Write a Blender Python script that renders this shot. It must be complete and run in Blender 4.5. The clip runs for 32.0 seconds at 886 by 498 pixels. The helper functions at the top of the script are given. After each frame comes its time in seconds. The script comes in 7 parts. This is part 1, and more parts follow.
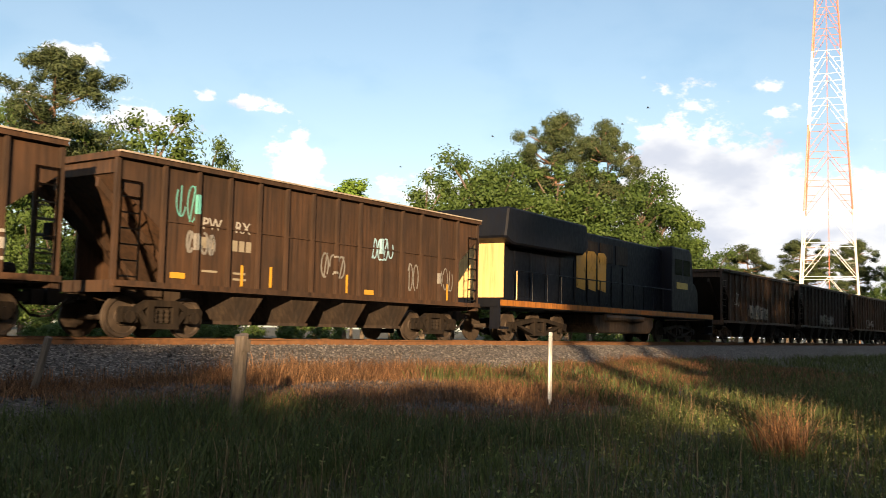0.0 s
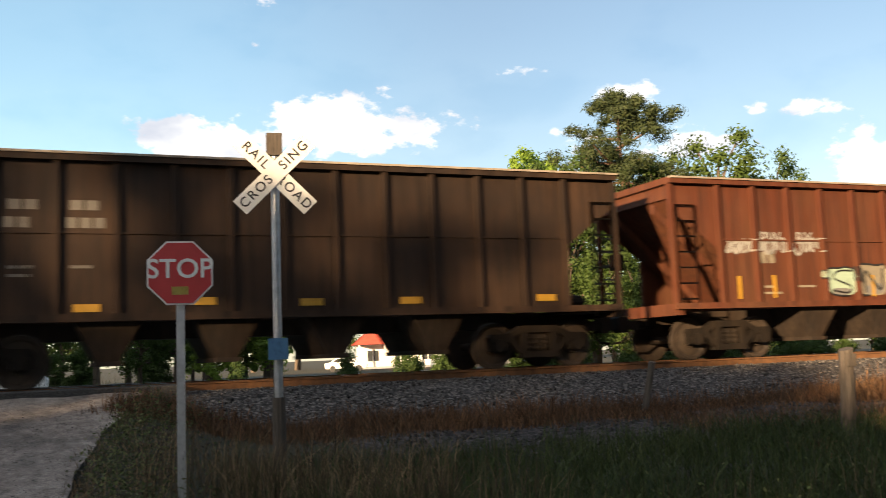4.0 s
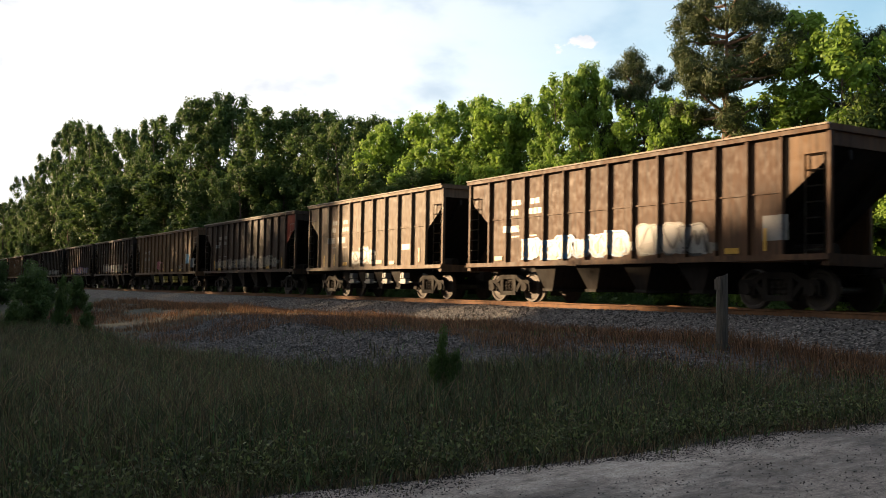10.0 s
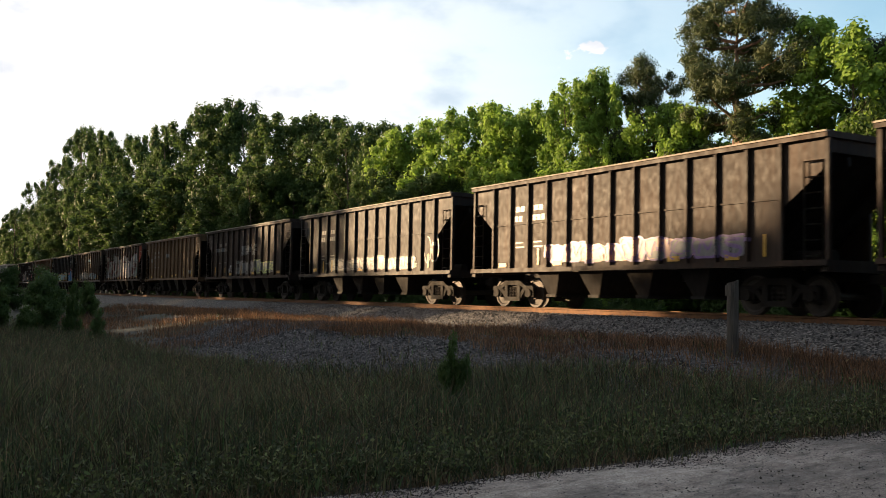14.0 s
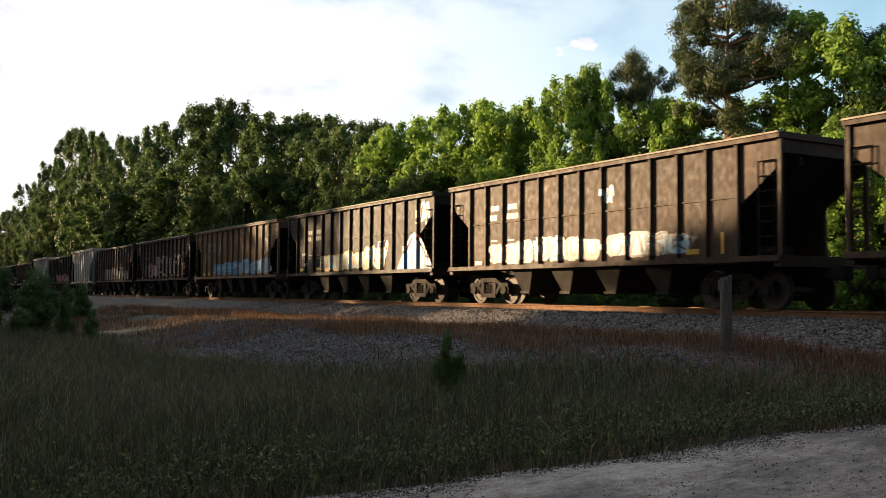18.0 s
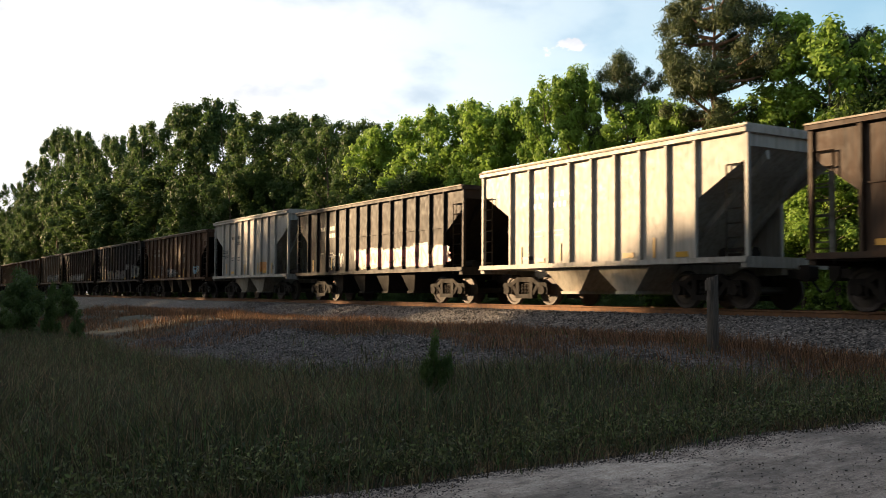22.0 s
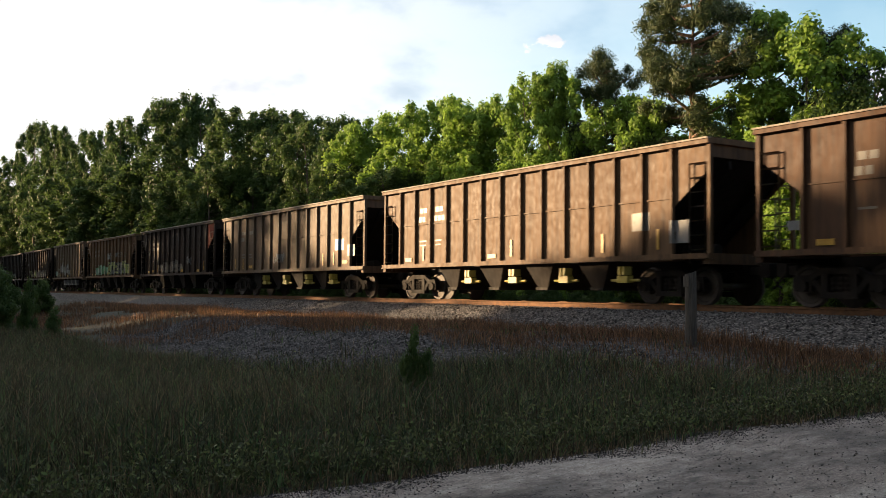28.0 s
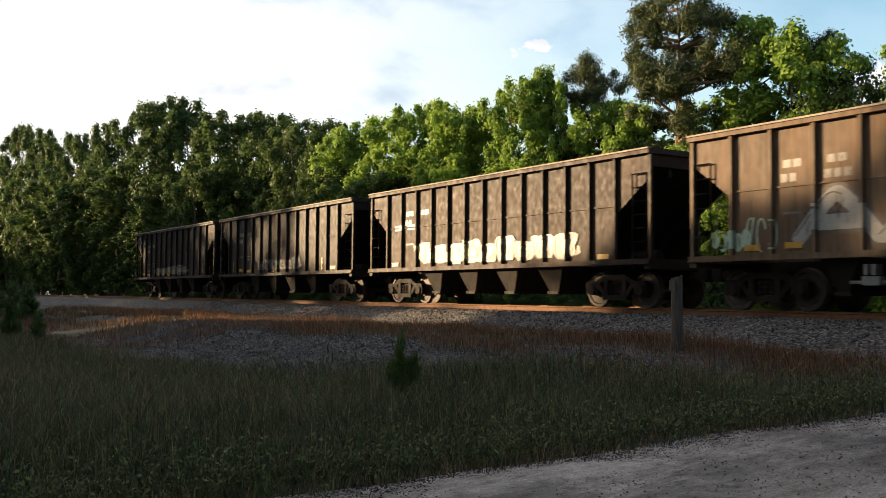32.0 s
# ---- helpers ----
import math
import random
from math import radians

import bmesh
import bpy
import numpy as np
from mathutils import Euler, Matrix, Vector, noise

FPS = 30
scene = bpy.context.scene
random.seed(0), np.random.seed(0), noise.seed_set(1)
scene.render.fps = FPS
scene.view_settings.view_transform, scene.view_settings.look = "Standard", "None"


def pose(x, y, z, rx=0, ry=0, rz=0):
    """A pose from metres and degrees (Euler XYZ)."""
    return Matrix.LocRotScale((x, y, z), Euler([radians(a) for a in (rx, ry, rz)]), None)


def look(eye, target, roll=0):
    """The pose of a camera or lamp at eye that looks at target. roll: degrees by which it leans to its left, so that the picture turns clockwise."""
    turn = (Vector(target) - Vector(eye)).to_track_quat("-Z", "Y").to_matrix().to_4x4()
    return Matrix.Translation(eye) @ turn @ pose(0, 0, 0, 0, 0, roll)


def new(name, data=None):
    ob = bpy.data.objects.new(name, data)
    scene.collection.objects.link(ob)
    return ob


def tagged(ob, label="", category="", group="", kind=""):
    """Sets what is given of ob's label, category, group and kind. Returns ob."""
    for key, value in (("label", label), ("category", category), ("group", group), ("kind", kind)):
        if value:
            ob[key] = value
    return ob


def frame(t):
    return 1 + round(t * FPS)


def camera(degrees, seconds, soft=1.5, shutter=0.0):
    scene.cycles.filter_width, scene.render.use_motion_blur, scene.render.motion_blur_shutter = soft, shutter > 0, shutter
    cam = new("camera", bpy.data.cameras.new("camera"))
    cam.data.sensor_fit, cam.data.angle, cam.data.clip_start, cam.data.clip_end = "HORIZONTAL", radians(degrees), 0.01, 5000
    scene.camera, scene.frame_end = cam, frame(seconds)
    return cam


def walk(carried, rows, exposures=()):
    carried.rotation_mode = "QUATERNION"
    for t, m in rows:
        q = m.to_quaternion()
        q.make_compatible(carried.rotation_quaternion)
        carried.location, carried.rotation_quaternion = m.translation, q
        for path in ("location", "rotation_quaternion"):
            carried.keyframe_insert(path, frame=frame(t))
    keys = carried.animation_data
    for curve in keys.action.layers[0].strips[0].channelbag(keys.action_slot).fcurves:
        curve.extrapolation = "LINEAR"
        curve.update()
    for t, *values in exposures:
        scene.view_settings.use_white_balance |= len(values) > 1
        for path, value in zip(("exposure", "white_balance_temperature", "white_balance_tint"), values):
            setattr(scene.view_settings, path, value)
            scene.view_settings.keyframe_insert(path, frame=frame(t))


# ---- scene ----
cam = camera(49.5, 32.0, 0.75, 0.13)
PATH = [  # seconds, yaw, pitch, roll
    (0, -55.14, 4.86, -1.29), (0.5, -61.07, 4.28, -1.11), (1, -64.69, 3.96, -1.21), (1.5, -65.57, 3.90, -1.35), (2, -62.38, 4.01, -1.06), (2.5, -54.68, 4.14, -0.63),
    (3, -44.27, 4.65, 0.15), (3.5, -33.04, 5.56, 1.52), (5.5, 11.74, 7.14, 0.73), (5.8, 18.75, 7.58, 0.29), (6, 24.21, 7.45, 0.27), (6.5, 34.53, 7.44, -0.17),
    (7, 43.38, 7.18, -0.53), (7.5, 48.78, 6.46, -1.07), (8, 52.72, 4.91, -1.33), (8.5, 55.76, 3.18, -0.92), (9, 57.57, 2.67, -0.59), (9.5, 58.51, 2.47, -0.59),
    (10, 59.18, 2.47, -0.96), (10.5, 59.93, 2.76, -1.03), (11, 60.80, 2.81, -0.99), (11.5, 60.82, 2.87, -1.11), (12, 60.46, 3.03, -1.39), (12.5, 60.13, 3.15, -1.72),
    (13, 60.01, 3.10, -1.44), (13.5, 59.84, 2.91, -1.20), (15.5, 59.73, 2.72, -0.64), (16, 59.70, 2.63, -0.57), (16.5, 59.65, 2.58, -0.44), (17, 59.60, 2.46, -0.45),
    (17.5, 59.54, 2.52, -0.40), (18, 59.39, 2.67, -0.41), (18.5, 59.34, 2.63, -0.39), (19, 59.23, 2.54, -0.30), (19.5, 59.04, 2.46, -0.27), (20, 58.87, 2.45, -0.28),
    (20.5, 58.78, 2.45, -0.39), (21, 58.76, 2.52, -0.44), (21.5, 58.82, 2.67, -0.45), (22, 58.65, 2.69, -0.39), (22.5, 58.57, 2.57, -0.40), (23, 58.37, 2.69, -0.31),
    (23.5, 58.25, 2.69, -0.30), (24, 58.26, 2.69, -0.23), (24.5, 58.22, 2.64, -0.23), (25, 58.19, 2.63, -0.18), (25.5, 58.08, 2.55, -0.13), (27.5, 57.49, 2.36, -0.33),
    (28, 57.44, 2.47, -0.39), (28.5, 57.45, 2.56, -0.37), (29, 57.27, 2.44, -0.30), (29.5, 57.23, 2.33, -0.24), (30, 57.17, 2.33, -0.24), (30.5, 56.93, 2.42, -0.29),
    (31, 56.73, 2.63, -0.39), (31.5, 56.72, 2.78, -0.35), (32, 56.66, 2.70, -0.40),
]
EYE_Z = 0.31
rows = []
for t, yaw, pitch, roll in PATH:
    # the holder takes a step to the left while turning across the crossing
    k = min(1.0, max(0.0, (t - 3.0) / 2.5))
    k = k * k * (3 - 2 * k)
    rows.append((t, pose(1.05 * (1 - k), 0.0, EYE_Z, 90 + pitch, roll, yaw)))
walk(cam, rows, [(0.0, 1.678), (32.0, 1.678)])

# ---- light ----
SUN_AZ, SUN_EL = 126.0, 10.0          # degrees to the left of +Y, and above the horizon
sun_dir = Vector((-math.sin(radians(SUN_AZ)) * math.cos(radians(SUN_EL)),
                  math.cos(radians(SUN_AZ)) * math.cos(radians(SUN_EL)), math.sin(radians(SUN_EL))))
sun_data = bpy.data.lights.new("sun", "SUN")
sun_data.energy, sun_data.angle, sun_data.color = 5.0, radians(0.9), (1.0, 0.69, 0.39)
sun = new("sun", sun_data)
sun.matrix_world = look((0, 0, 60), Vector((0, 0, 60)) - sun_dir)


def make_world():
    w = bpy.data.worlds.new("sky")
    scene.world = w
    w.use_nodes = True
    nt = w.node_tree
    nt.nodes.clear()
    N, Lk = nt.nodes.new, nt.links.new
    out, bg, sky = N("ShaderNodeOutputWorld"), N("ShaderNodeBackground"), N("ShaderNodeTexSky")
    sky.sky_type, sky.sun_disc = "NISHITA", False
    sky.sun_elevation, sky.sun_rotation = radians(SUN_EL), radians(-SUN_AZ)
    sky.air_density, sky.dust_density, sky.ozone_density = 1.0, 0.4, 1.6
    bg.inputs["Strength"].default_value = 0.0625
    co = N("ShaderNodeTexCoord")

    def math_node(op, a, b=None, c=None):
        n = N("ShaderNodeMath")
        n.operation = op
        for i, v in enumerate((a, b, c)):
            if v is None:
                continue
            if isinstance(v, (int, float)):
                n.inputs[i].default_value = v
            else:
                Lk(v, n.inputs[i])
        return n.outputs[0]

    def dot(v):
        n = N("ShaderNodeVectorMath")
        n.operation = "DOT_PRODUCT"
        Lk(co.outputs["Generated"], n.inputs[0])
        n.inputs[1].default_value = v
        return n.outputs["Value"]

    def noise_tex(scale, detail, stretch=1.0, rough=0.55, shift=0.0):
        m = N("ShaderNodeMapping")
        m.inputs["Scale"].default_value = (1, 1, stretch)
        m.inputs["Location"].default_value = (shift, shift * 0.7, 0)
        Lk(co.outputs["Generated"], m.inputs["Vector"])
        n = N("ShaderNodeTexNoise")
        n.inputs["Scale"].default_value, n.inputs["Detail"].default_value = scale, detail
        n.inputs["Roughness"].default_value = rough
        Lk(m.outputs[0], n.inputs["Vector"])
        return n.outputs["Fac"]

    def ramp(v, a, b):
        n = N("ShaderNodeMapRange")
        n.interpolation_type = "SMOOTHSTEP"
        Lk(v, n.inputs["Value"])
        n.inputs["From Min"].default_value, n.inputs["From Max"].default_value = a, b
        return n.outputs["Result"]

    puff = math_node("ADD", math_node("MULTIPLY", noise_tex(13.0, 10, 1.7, 0.62), 0.6), math_node("MULTIPLY", noise_tex(46.0, 8, 1.7, 0.6, 5.0), 0.4))
    # cumulus banks: centre azimuth, elevation, width, height (degrees), strength
    banks = [(-69.5, 5.0, 5.2, 6.4, 2.0), (-73.5, 5.0, 5.0, 5.0, 1.7), (-64.0, 4.0, 5.0, 3.5, 0.8), (-77.5, 5.0, 5.0, 4.4, 1.4), (-84.0, 3.0, 8.0, 6.0, 0.75), (-86.3, 15.0, 3.0, 1.4, 0.65),
             (-15.5, 13.6, 7.0, 2.2, 0.95), (-8.0, 12.8, 5.0, 2.2, 0.85), (-46.0, 9.6, 1.9, 2.0, 0.9), (-55.0, 8.0, 6.0, 1.8, 0.6),
             (-33.5, 14.6, 2.4, 0.9, 0.9), (-40.5, 13.2, 1.5, 0.6, 0.7), (-44.0, 13.0, 2.0, 0.6, 0.8), (-27.0, 16.5, 2.2, 0.7, 0.5),
             (-37.0, 11.4, 3.6, 1.1, 0.7), (-74.0, 14.2, 1.1, 0.7, 0.8), (-74.2, 12.6, 1.3, 0.6, 0.7), (-81.5, 13.2, 1.0, 0.5, 0.6),
             (30.5, 11.0, 3.0, 2.4, 0.9), (9.0, 11.5, 3.0, 1.0, 0.7), (21.5, 16.2, 0.9, 0.35, 0.7), (42.3, 19.4, 0.8, 0.4, 0.6),
             (51.0, 14.7, 1.1, 0.35, 0.55), (-12.0, 22.0, 3.0, 1.6, 0.6), (-30.0, 12.0, 2.6, 1.4, 0.5)]
    mask = None
    for az, el, wd, ht, s in banks:
        a, e = radians(az), radians(el)
        c = (-math.sin(a) * math.cos(e), math.cos(a) * math.cos(e), math.sin(e))
        r = (math.cos(a), math.sin(a), 0.0)
        u = (math.sin(a) * math.sin(e), -math.cos(a) * math.sin(e), math.cos(e))
        x = math_node("DIVIDE", dot(r), math.sin(radians(wd)))
        y = math_node("DIVIDE", dot(u), math.sin(radians(ht)))
        d2 = math_node("ADD", math_node("MULTIPLY", x, x), math_node("MULTIPLY", y, y))
        front = math_node("GREATER_THAN", dot(c), 0.0)
        v = math_node("MULTIPLY", math_node("MULTIPLY", math_node("POWER", 2.718, math_node("MULTIPLY", d2, -1.0)), front), s)
        mask = v if mask is None else math_node("MAXIMUM", mask, v)
    cum = ramp(math_node("ADD", mask, math_node("MULTIPLY", math_node("SUBTRACT", puff, 0.5), 3.0)), 0.42, 0.72)
    # thin veil of cirrus and haze towards the sun
    toward = dot((sun_dir.x * 0.985, sun_dir.y * 0.985 + 0.08, sun_dir.z + 0.05))
    veil = math_node("MULTIPLY", ramp(toward, 0.05, 0.80), ramp(noise_tex(2.2, 6, 4.0, 0.55, 3.0), 0.10, 0.60))
    veil = math_node("MAXIMUM", veil, ramp(toward, 0.50, 0.88))
    low = ramp(math_node("MULTIPLY", dot((0, 0, 1)), -1.0), -0.34, 0.0)
    fac = math_node("MINIMUM", math_node("ADD", math_node("ADD", cum, math_node("MULTIPLY", veil, 0.95)), math_node("ADD", math_node("MULTIPLY", low, 0.24), 0.09)), 1.0)
    shade = noise_tex(7.0, 5, 2.0, 0.5, 7.0)
    cr = N("ShaderNodeMix")
    cr.data_type = "RGBA"
    cr.inputs["A"].default_value, cr.inputs["B"].default_value = (3.7, 3.9, 4.4, 1), (6.0, 5.9, 5.8, 1)
    Lk(ramp(shade, 0.32, 0.52), cr.inputs["Factor"])
    mx = N("ShaderNodeMix")
    mx.data_type = "RGBA"
    Lk(fac, mx.inputs["Factor"])
    # clearer, brighter blue across the middle of the view
    clear = ramp(dot((math.sin(radians(-30)) * 0.94, math.cos(radians(30)) * 0.94, 0.34)), 0.60, 0.97)
    tint = N("ShaderNodeMix")
    tint.data_type, tint.blend_type = "RGBA", "MULTIPLY"
    tint.inputs["B"].default_value = (1.45, 1.62, 1.55, 1)
    Lk(clear, tint.inputs["Factor"])
    Lk(sky.outputs[0], tint.inputs["A"])
    Lk(tint.outputs["Result"], mx.inputs["A"])
    Lk(cr.outputs["Result"], mx.inputs["B"])
    Lk(mx.outputs["Result"], bg.inputs["Color"])
    Lk(bg.outputs[0], out.inputs["Surface"])


make_world()

# ---- materials ----
def shader(name, rough=0.7, metal=0.0):
    m = bpy.data.materials.new(name)
    m.use_nodes = True
    nt = m.node_tree
    p = nt.nodes["Principled BSDF"]
    p.inputs["Roughness"].default_value, p.inputs["Metallic"].default_value = rough, metal
    return m, nt, p


def noise_fac(nt, scale, detail=5, coords="Object", stretch=(1, 1, 1), rough=0.6):
    co, mp, n = nt.nodes.new("ShaderNodeTexCoord"), nt.nodes.new("ShaderNodeMapping"), nt.nodes.new("ShaderNodeTexNoise")
    mp.inputs["Scale"].default_value = stretch
    n.inputs["Scale"].default_value, n.inputs["Detail"].default_value, n.inputs["Roughness"].default_value = scale, detail, rough
    nt.links.new(co.outputs[coords], mp.inputs[0])
    nt.links.new(mp.outputs[0], n.inputs["Vector"])
    return n.outputs["Fac"]


def ramp_of(nt, fac, stops):
    r = nt.nodes.new("ShaderNodeValToRGB")
    e = r.color_ramp.elements
    while len(e) < len(stops):
        e.new(0.5)
    for i, (pos, c) in enumerate(stops):
        e[i].position, e[i].color = pos, (*c, 1)
    nt.links.new(fac, r.inputs[0])
    return r.outputs[0]


def mix_col(nt, fac, a, b, mode="MIX"):
    m = nt.nodes.new("ShaderNodeMix")
    m.data_type, m.blend_type = "RGBA", mode
    for key, v in (("Factor", fac), ("A", a), ("B", b)):
        if isinstance(v, (int, float)):
            m.inputs[key].default_value = v
        elif isinstance(v, tuple):
            m.inputs[key].default_value = (*v, 1)
        else:
            nt.links.new(v, m.inputs[key])
    return m.outputs["Result"]


def bump(nt, p, fac, strength, dist=0.02):
    b = nt.nodes.new("ShaderNodeBump")
    b.inputs["Strength"].default_value, b.inputs["Distance"].default_value = strength, dist
    nt.links.new(fac, b.inputs["Height"])
    nt.links.new(b.outputs[0], p.inputs["Normal"])


def simple(name, c1, c2, scale=8.0, rough=0.75, metal=0.0, bmp=0.2, coords="Object", stretch=(1, 1, 1), dist=0.01):
    m, nt, p = shader(name, rough, metal)
    f = noise_fac(nt, scale, 6, coords, stretch)
    nt.links.new(ramp_of(nt, f, [(0.3, c1), (0.7, c2)]), p.inputs["Base Color"])
    if bmp:
        bump(nt, p, f, bmp, dist)
    return m


def car_paint(name, base, rust, dirt, rough=0.58, spread=0.5, spec=0.16):
    """Weathered hopper-car paint: rust blooms, vertical run-off streaks and dust."""
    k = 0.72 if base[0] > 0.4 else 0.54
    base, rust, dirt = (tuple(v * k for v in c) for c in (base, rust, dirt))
    m, nt, p = shader(name, rough)
    big = noise_fac(nt, 0.55, 6, "Object", (1, 1, 0.8))
    streak = noise_fac(nt, 2.4, 7, "Object", (4.0, 4.0, 0.28))
    fine = noise_fac(nt, 7.0, 6, "Object", (1, 1, 0.6))
    c = mix_col(nt, ramp_of(nt, big, [(0.40, (0, 0, 0)), (0.40 + spread * 0.5, (1, 1, 1))]), base, rust)
    c = mix_col(nt, ramp_of(nt, streak, [(0.46, (0, 0, 0)), (0.74, (1, 1, 1))]), c, dirt)
    c = mix_col(nt, 0.16, c, ramp_of(nt, fine, [(0.3, (0.62, 0.6, 0.58)), (0.7, (1.25, 1.2, 1.15))]), "MULTIPLY")
    run = noise_fac(nt, 1.5, 6, "Object", (5.0, 5.0, 0.12), 0.7)
    c = mix_col(nt, 0.6, c, ramp_of(nt, run, [(0.32, (0.55, 0.54, 0.53)), (0.5, (1, 1, 1)), (0.68, (1.35, 1.3, 1.24))]), "MULTIPLY")
    info = nt.nodes.new("ShaderNodeObjectInfo")
    c = mix_col(nt, 0.3, c, ramp_of(nt, info.outputs["Random"], [(0.0, (0.8, 0.78, 0.76)), (1.0, (1.15, 1.12, 1.1))]), "MULTIPLY")
    nt.links.new(c, p.inputs["Base Color"])
    nt.links.new(ramp_of(nt, fine, [(0.25, (rough - 0.12,) * 3), (0.75, (rough + 0.18,) * 3)]), p.inputs["Roughness"])
    p.inputs["Specular IOR Level"].default_value = spec
    bump(nt, p, noise_fac(nt, 1.1, 1, "Object", (1, 1, 0.6), 0.4), 0.12, 0.03)
    return m


PAINT = {
    "brown": car_paint("paint_brown", (0.074, 0.048, 0.034), (0.118, 0.066, 0.039), (0.038, 0.029, 0.024)),
    "dark": car_paint("paint_dark", (0.028, 0.024, 0.023), (0.060, 0.038, 0.026), (0.019, 0.017, 0.017)),
    "umber": car_paint("paint_umber", (0.050, 0.034, 0.026), (0.088, 0.051, 0.032), (0.028, 0.022, 0.019)),
    "rust": car_paint("paint_rust", (0.132, 0.066, 0.036), (0.18, 0.098, 0.052), (0.062, 0.038, 0.027)),
    "orange": car_paint("paint_orange", (0.20, 0.112, 0.056), (0.25, 0.150, 0.080), (0.095, 0.058, 0.037)),
    "red": car_paint("paint_red", (0.185, 0.060, 0.032), (0.18, 0.078, 0.042), (0.09, 0.042, 0.030)),
    "panel_red": car_paint("paint_panel_red", (0.38, 0.066, 0.034), (0.32, 0.070, 0.036), (0.19, 0.05, 0.030), spread=0.9),
    "tan": car_paint("paint_tan", (0.225, 0.160, 0.105), (0.24, 0.150, 0.085), (0.105, 0.076, 0.054)),
    "grey": car_paint("paint_grey", (0.44, 0.42, 0.36), (0.38, 0.32, 0.24), (0.27, 0.235, 0.19), 0.48, 0.8),
    "silver": car_paint("paint_silver", (0.46, 0.44, 0.40), (0.40, 0.36, 0.30), (0.30, 0.28, 0.24), 0.45, 0.9),
    "navy": car_paint("paint_navy", (0.006, 0.009, 0.020), (0.009, 0.011, 0.018), (0.013, 0.013, 0.014), 0.5),
    "yellow": car_paint("paint_yellow", (0.86, 0.60, 0.25), (0.78, 0.54, 0.24), (0.52, 0.36, 0.16), 0.4),
    "stripe": car_paint("paint_stripe", (0.42, 0.17, 0.03), (0.30, 0.12, 0.03), (0.16, 0.07, 0.03), 0.45),
    "gear": car_paint("paint_gear", (0.036, 0.031, 0.028), (0.060, 0.042, 0.031), (0.095, 0.070, 0.050), 0.65),
    # near-black paint standing in for the shade under the cars and their ends
    "shade_black": car_paint("paint_shade_black", (0.016, 0.014, 0.013), (0.030, 0.022, 0.017), (0.038, 0.029, 0.022), 0.7),
    "truck": car_paint("paint_truck", (0.017, 0.014, 0.012), (0.034, 0.024, 0.017), (0.042, 0.031, 0.022), 0.75),
}


def spray(name, c, rough=0.45):
    m, nt, p = shader("spray_" + name, rough)
    c = tuple(v * 0.78 for v in c)
    f = noise_fac(nt, 1.8, 5)
    g = noise_fac(nt, 22.0, 4)
    col = mix_col(nt, ramp_of(nt, f, [(0.35, (0, 0, 0)), (0.75, (0.55, 0.55, 0.55))]), c, tuple(v * 0.55 + 0.03 for v in c))
    col = mix_col(nt, 0.4, col, ramp_of(nt, g, [(0.3, (0.7, 0.68, 0.65)), (0.6, (1.05, 1.04, 1.0))]), "MULTIPLY")
    nt.links.new(col, p.inputs["Base Color"])
    # patchy cover: overspray and wear let the car's paint show through
    wear = mix_col(nt, 0.5, ramp_of(nt, noise_fac(nt, 1.3, 7, "Object", (1, 1, 0.7), 0.65), [(0.30, (0, 0, 0)), (0.60, (1, 1, 1))]),
                   ramp_of(nt, noise_fac(nt, 9.0, 5, "Object", (1, 1, 0.4), 0.7), [(0.32, (0, 0, 0)), (0.60, (1, 1, 1))]))
    cover = ramp_of(nt, wear, [(0.0, (0.25,) * 3), (0.55, (1, 1, 1))])
    clear, ms = nt.nodes.new("ShaderNodeBsdfTransparent"), nt.nodes.new("ShaderNodeMixShader")
    nt.links.new(cover, ms.inputs[0])
    nt.links.new(clear.outputs[0], ms.inputs[1])
    nt.links.new(p.outputs[0], ms.inputs[2])
    nt.links.new(ms.outputs[0], nt.nodes["Material Output"].inputs["Surface"])
    return m


SPRAY = {k: spray(k, c) for k, c in {
    "white": (0.38, 0.37, 0.345), "cream": (0.30, 0.265, 0.20), "silver": (0.22, 0.217, 0.21), "faded": (0.15, 0.135, 0.115), "teal": (0.13, 0.44, 0.42), "blue": (0.08, 0.24, 0.46),
    "sky": (0.30, 0.50, 0.62), "pink": (0.62, 0.33, 0.27), "rose": (0.58, 0.20, 0.22), "purple": (0.22, 0.13, 0.32), "green": (0.16, 0.42, 0.20), "mint": (0.42, 0.56, 0.44),
    "yellow": (0.50, 0.38, 0.05), "gold": (0.60, 0.33, 0.03), "black": (0.018, 0.017, 0.018), "maroon": (0.16, 0.035, 0.025), "orange": (0.60, 0.25, 0.06),
    "navy": (0.03, 0.05, 0.16), "lime": (0.5, 0.55, 0.2), "flesh": (0.55, 0.40, 0.28), "umber": (0.09, 0.06, 0.045)}.items()}

M_RAIL = simple("rail_side_rust", (0.10, 0.048, 0.024), (0.20, 0.095, 0.038), 6, 0.85, 0.2, 0.3)
M_RAILTOP = simple("rail_polished", (0.45, 0.42, 0.38), (0.6, 0.56, 0.5), 9, 0.25, 1.0, 0.05)
M_TIE = simple("creosote_wood", (0.035, 0.028, 0.022), (0.085, 0.065, 0.048), 9, 0.9, 0, 0.5, "Object", (0.3, 1, 1))
M_WHEEL = simple("wheel_steel", (0.028, 0.021, 0.017), (0.060, 0.043, 0.030), 7, 0.65, 0.2, 0.2)
M_TREAD = simple("wheel_tread", (0.35, 0.33, 0.30), (0.5, 0.47, 0.43), 9, 0.3, 1.0, 0.05)
M_STEEL = simple("galvanised_steel", (0.35, 0.36, 0.37), (0.5, 0.51, 0.52), 14, 0.45, 0.7, 0.1)
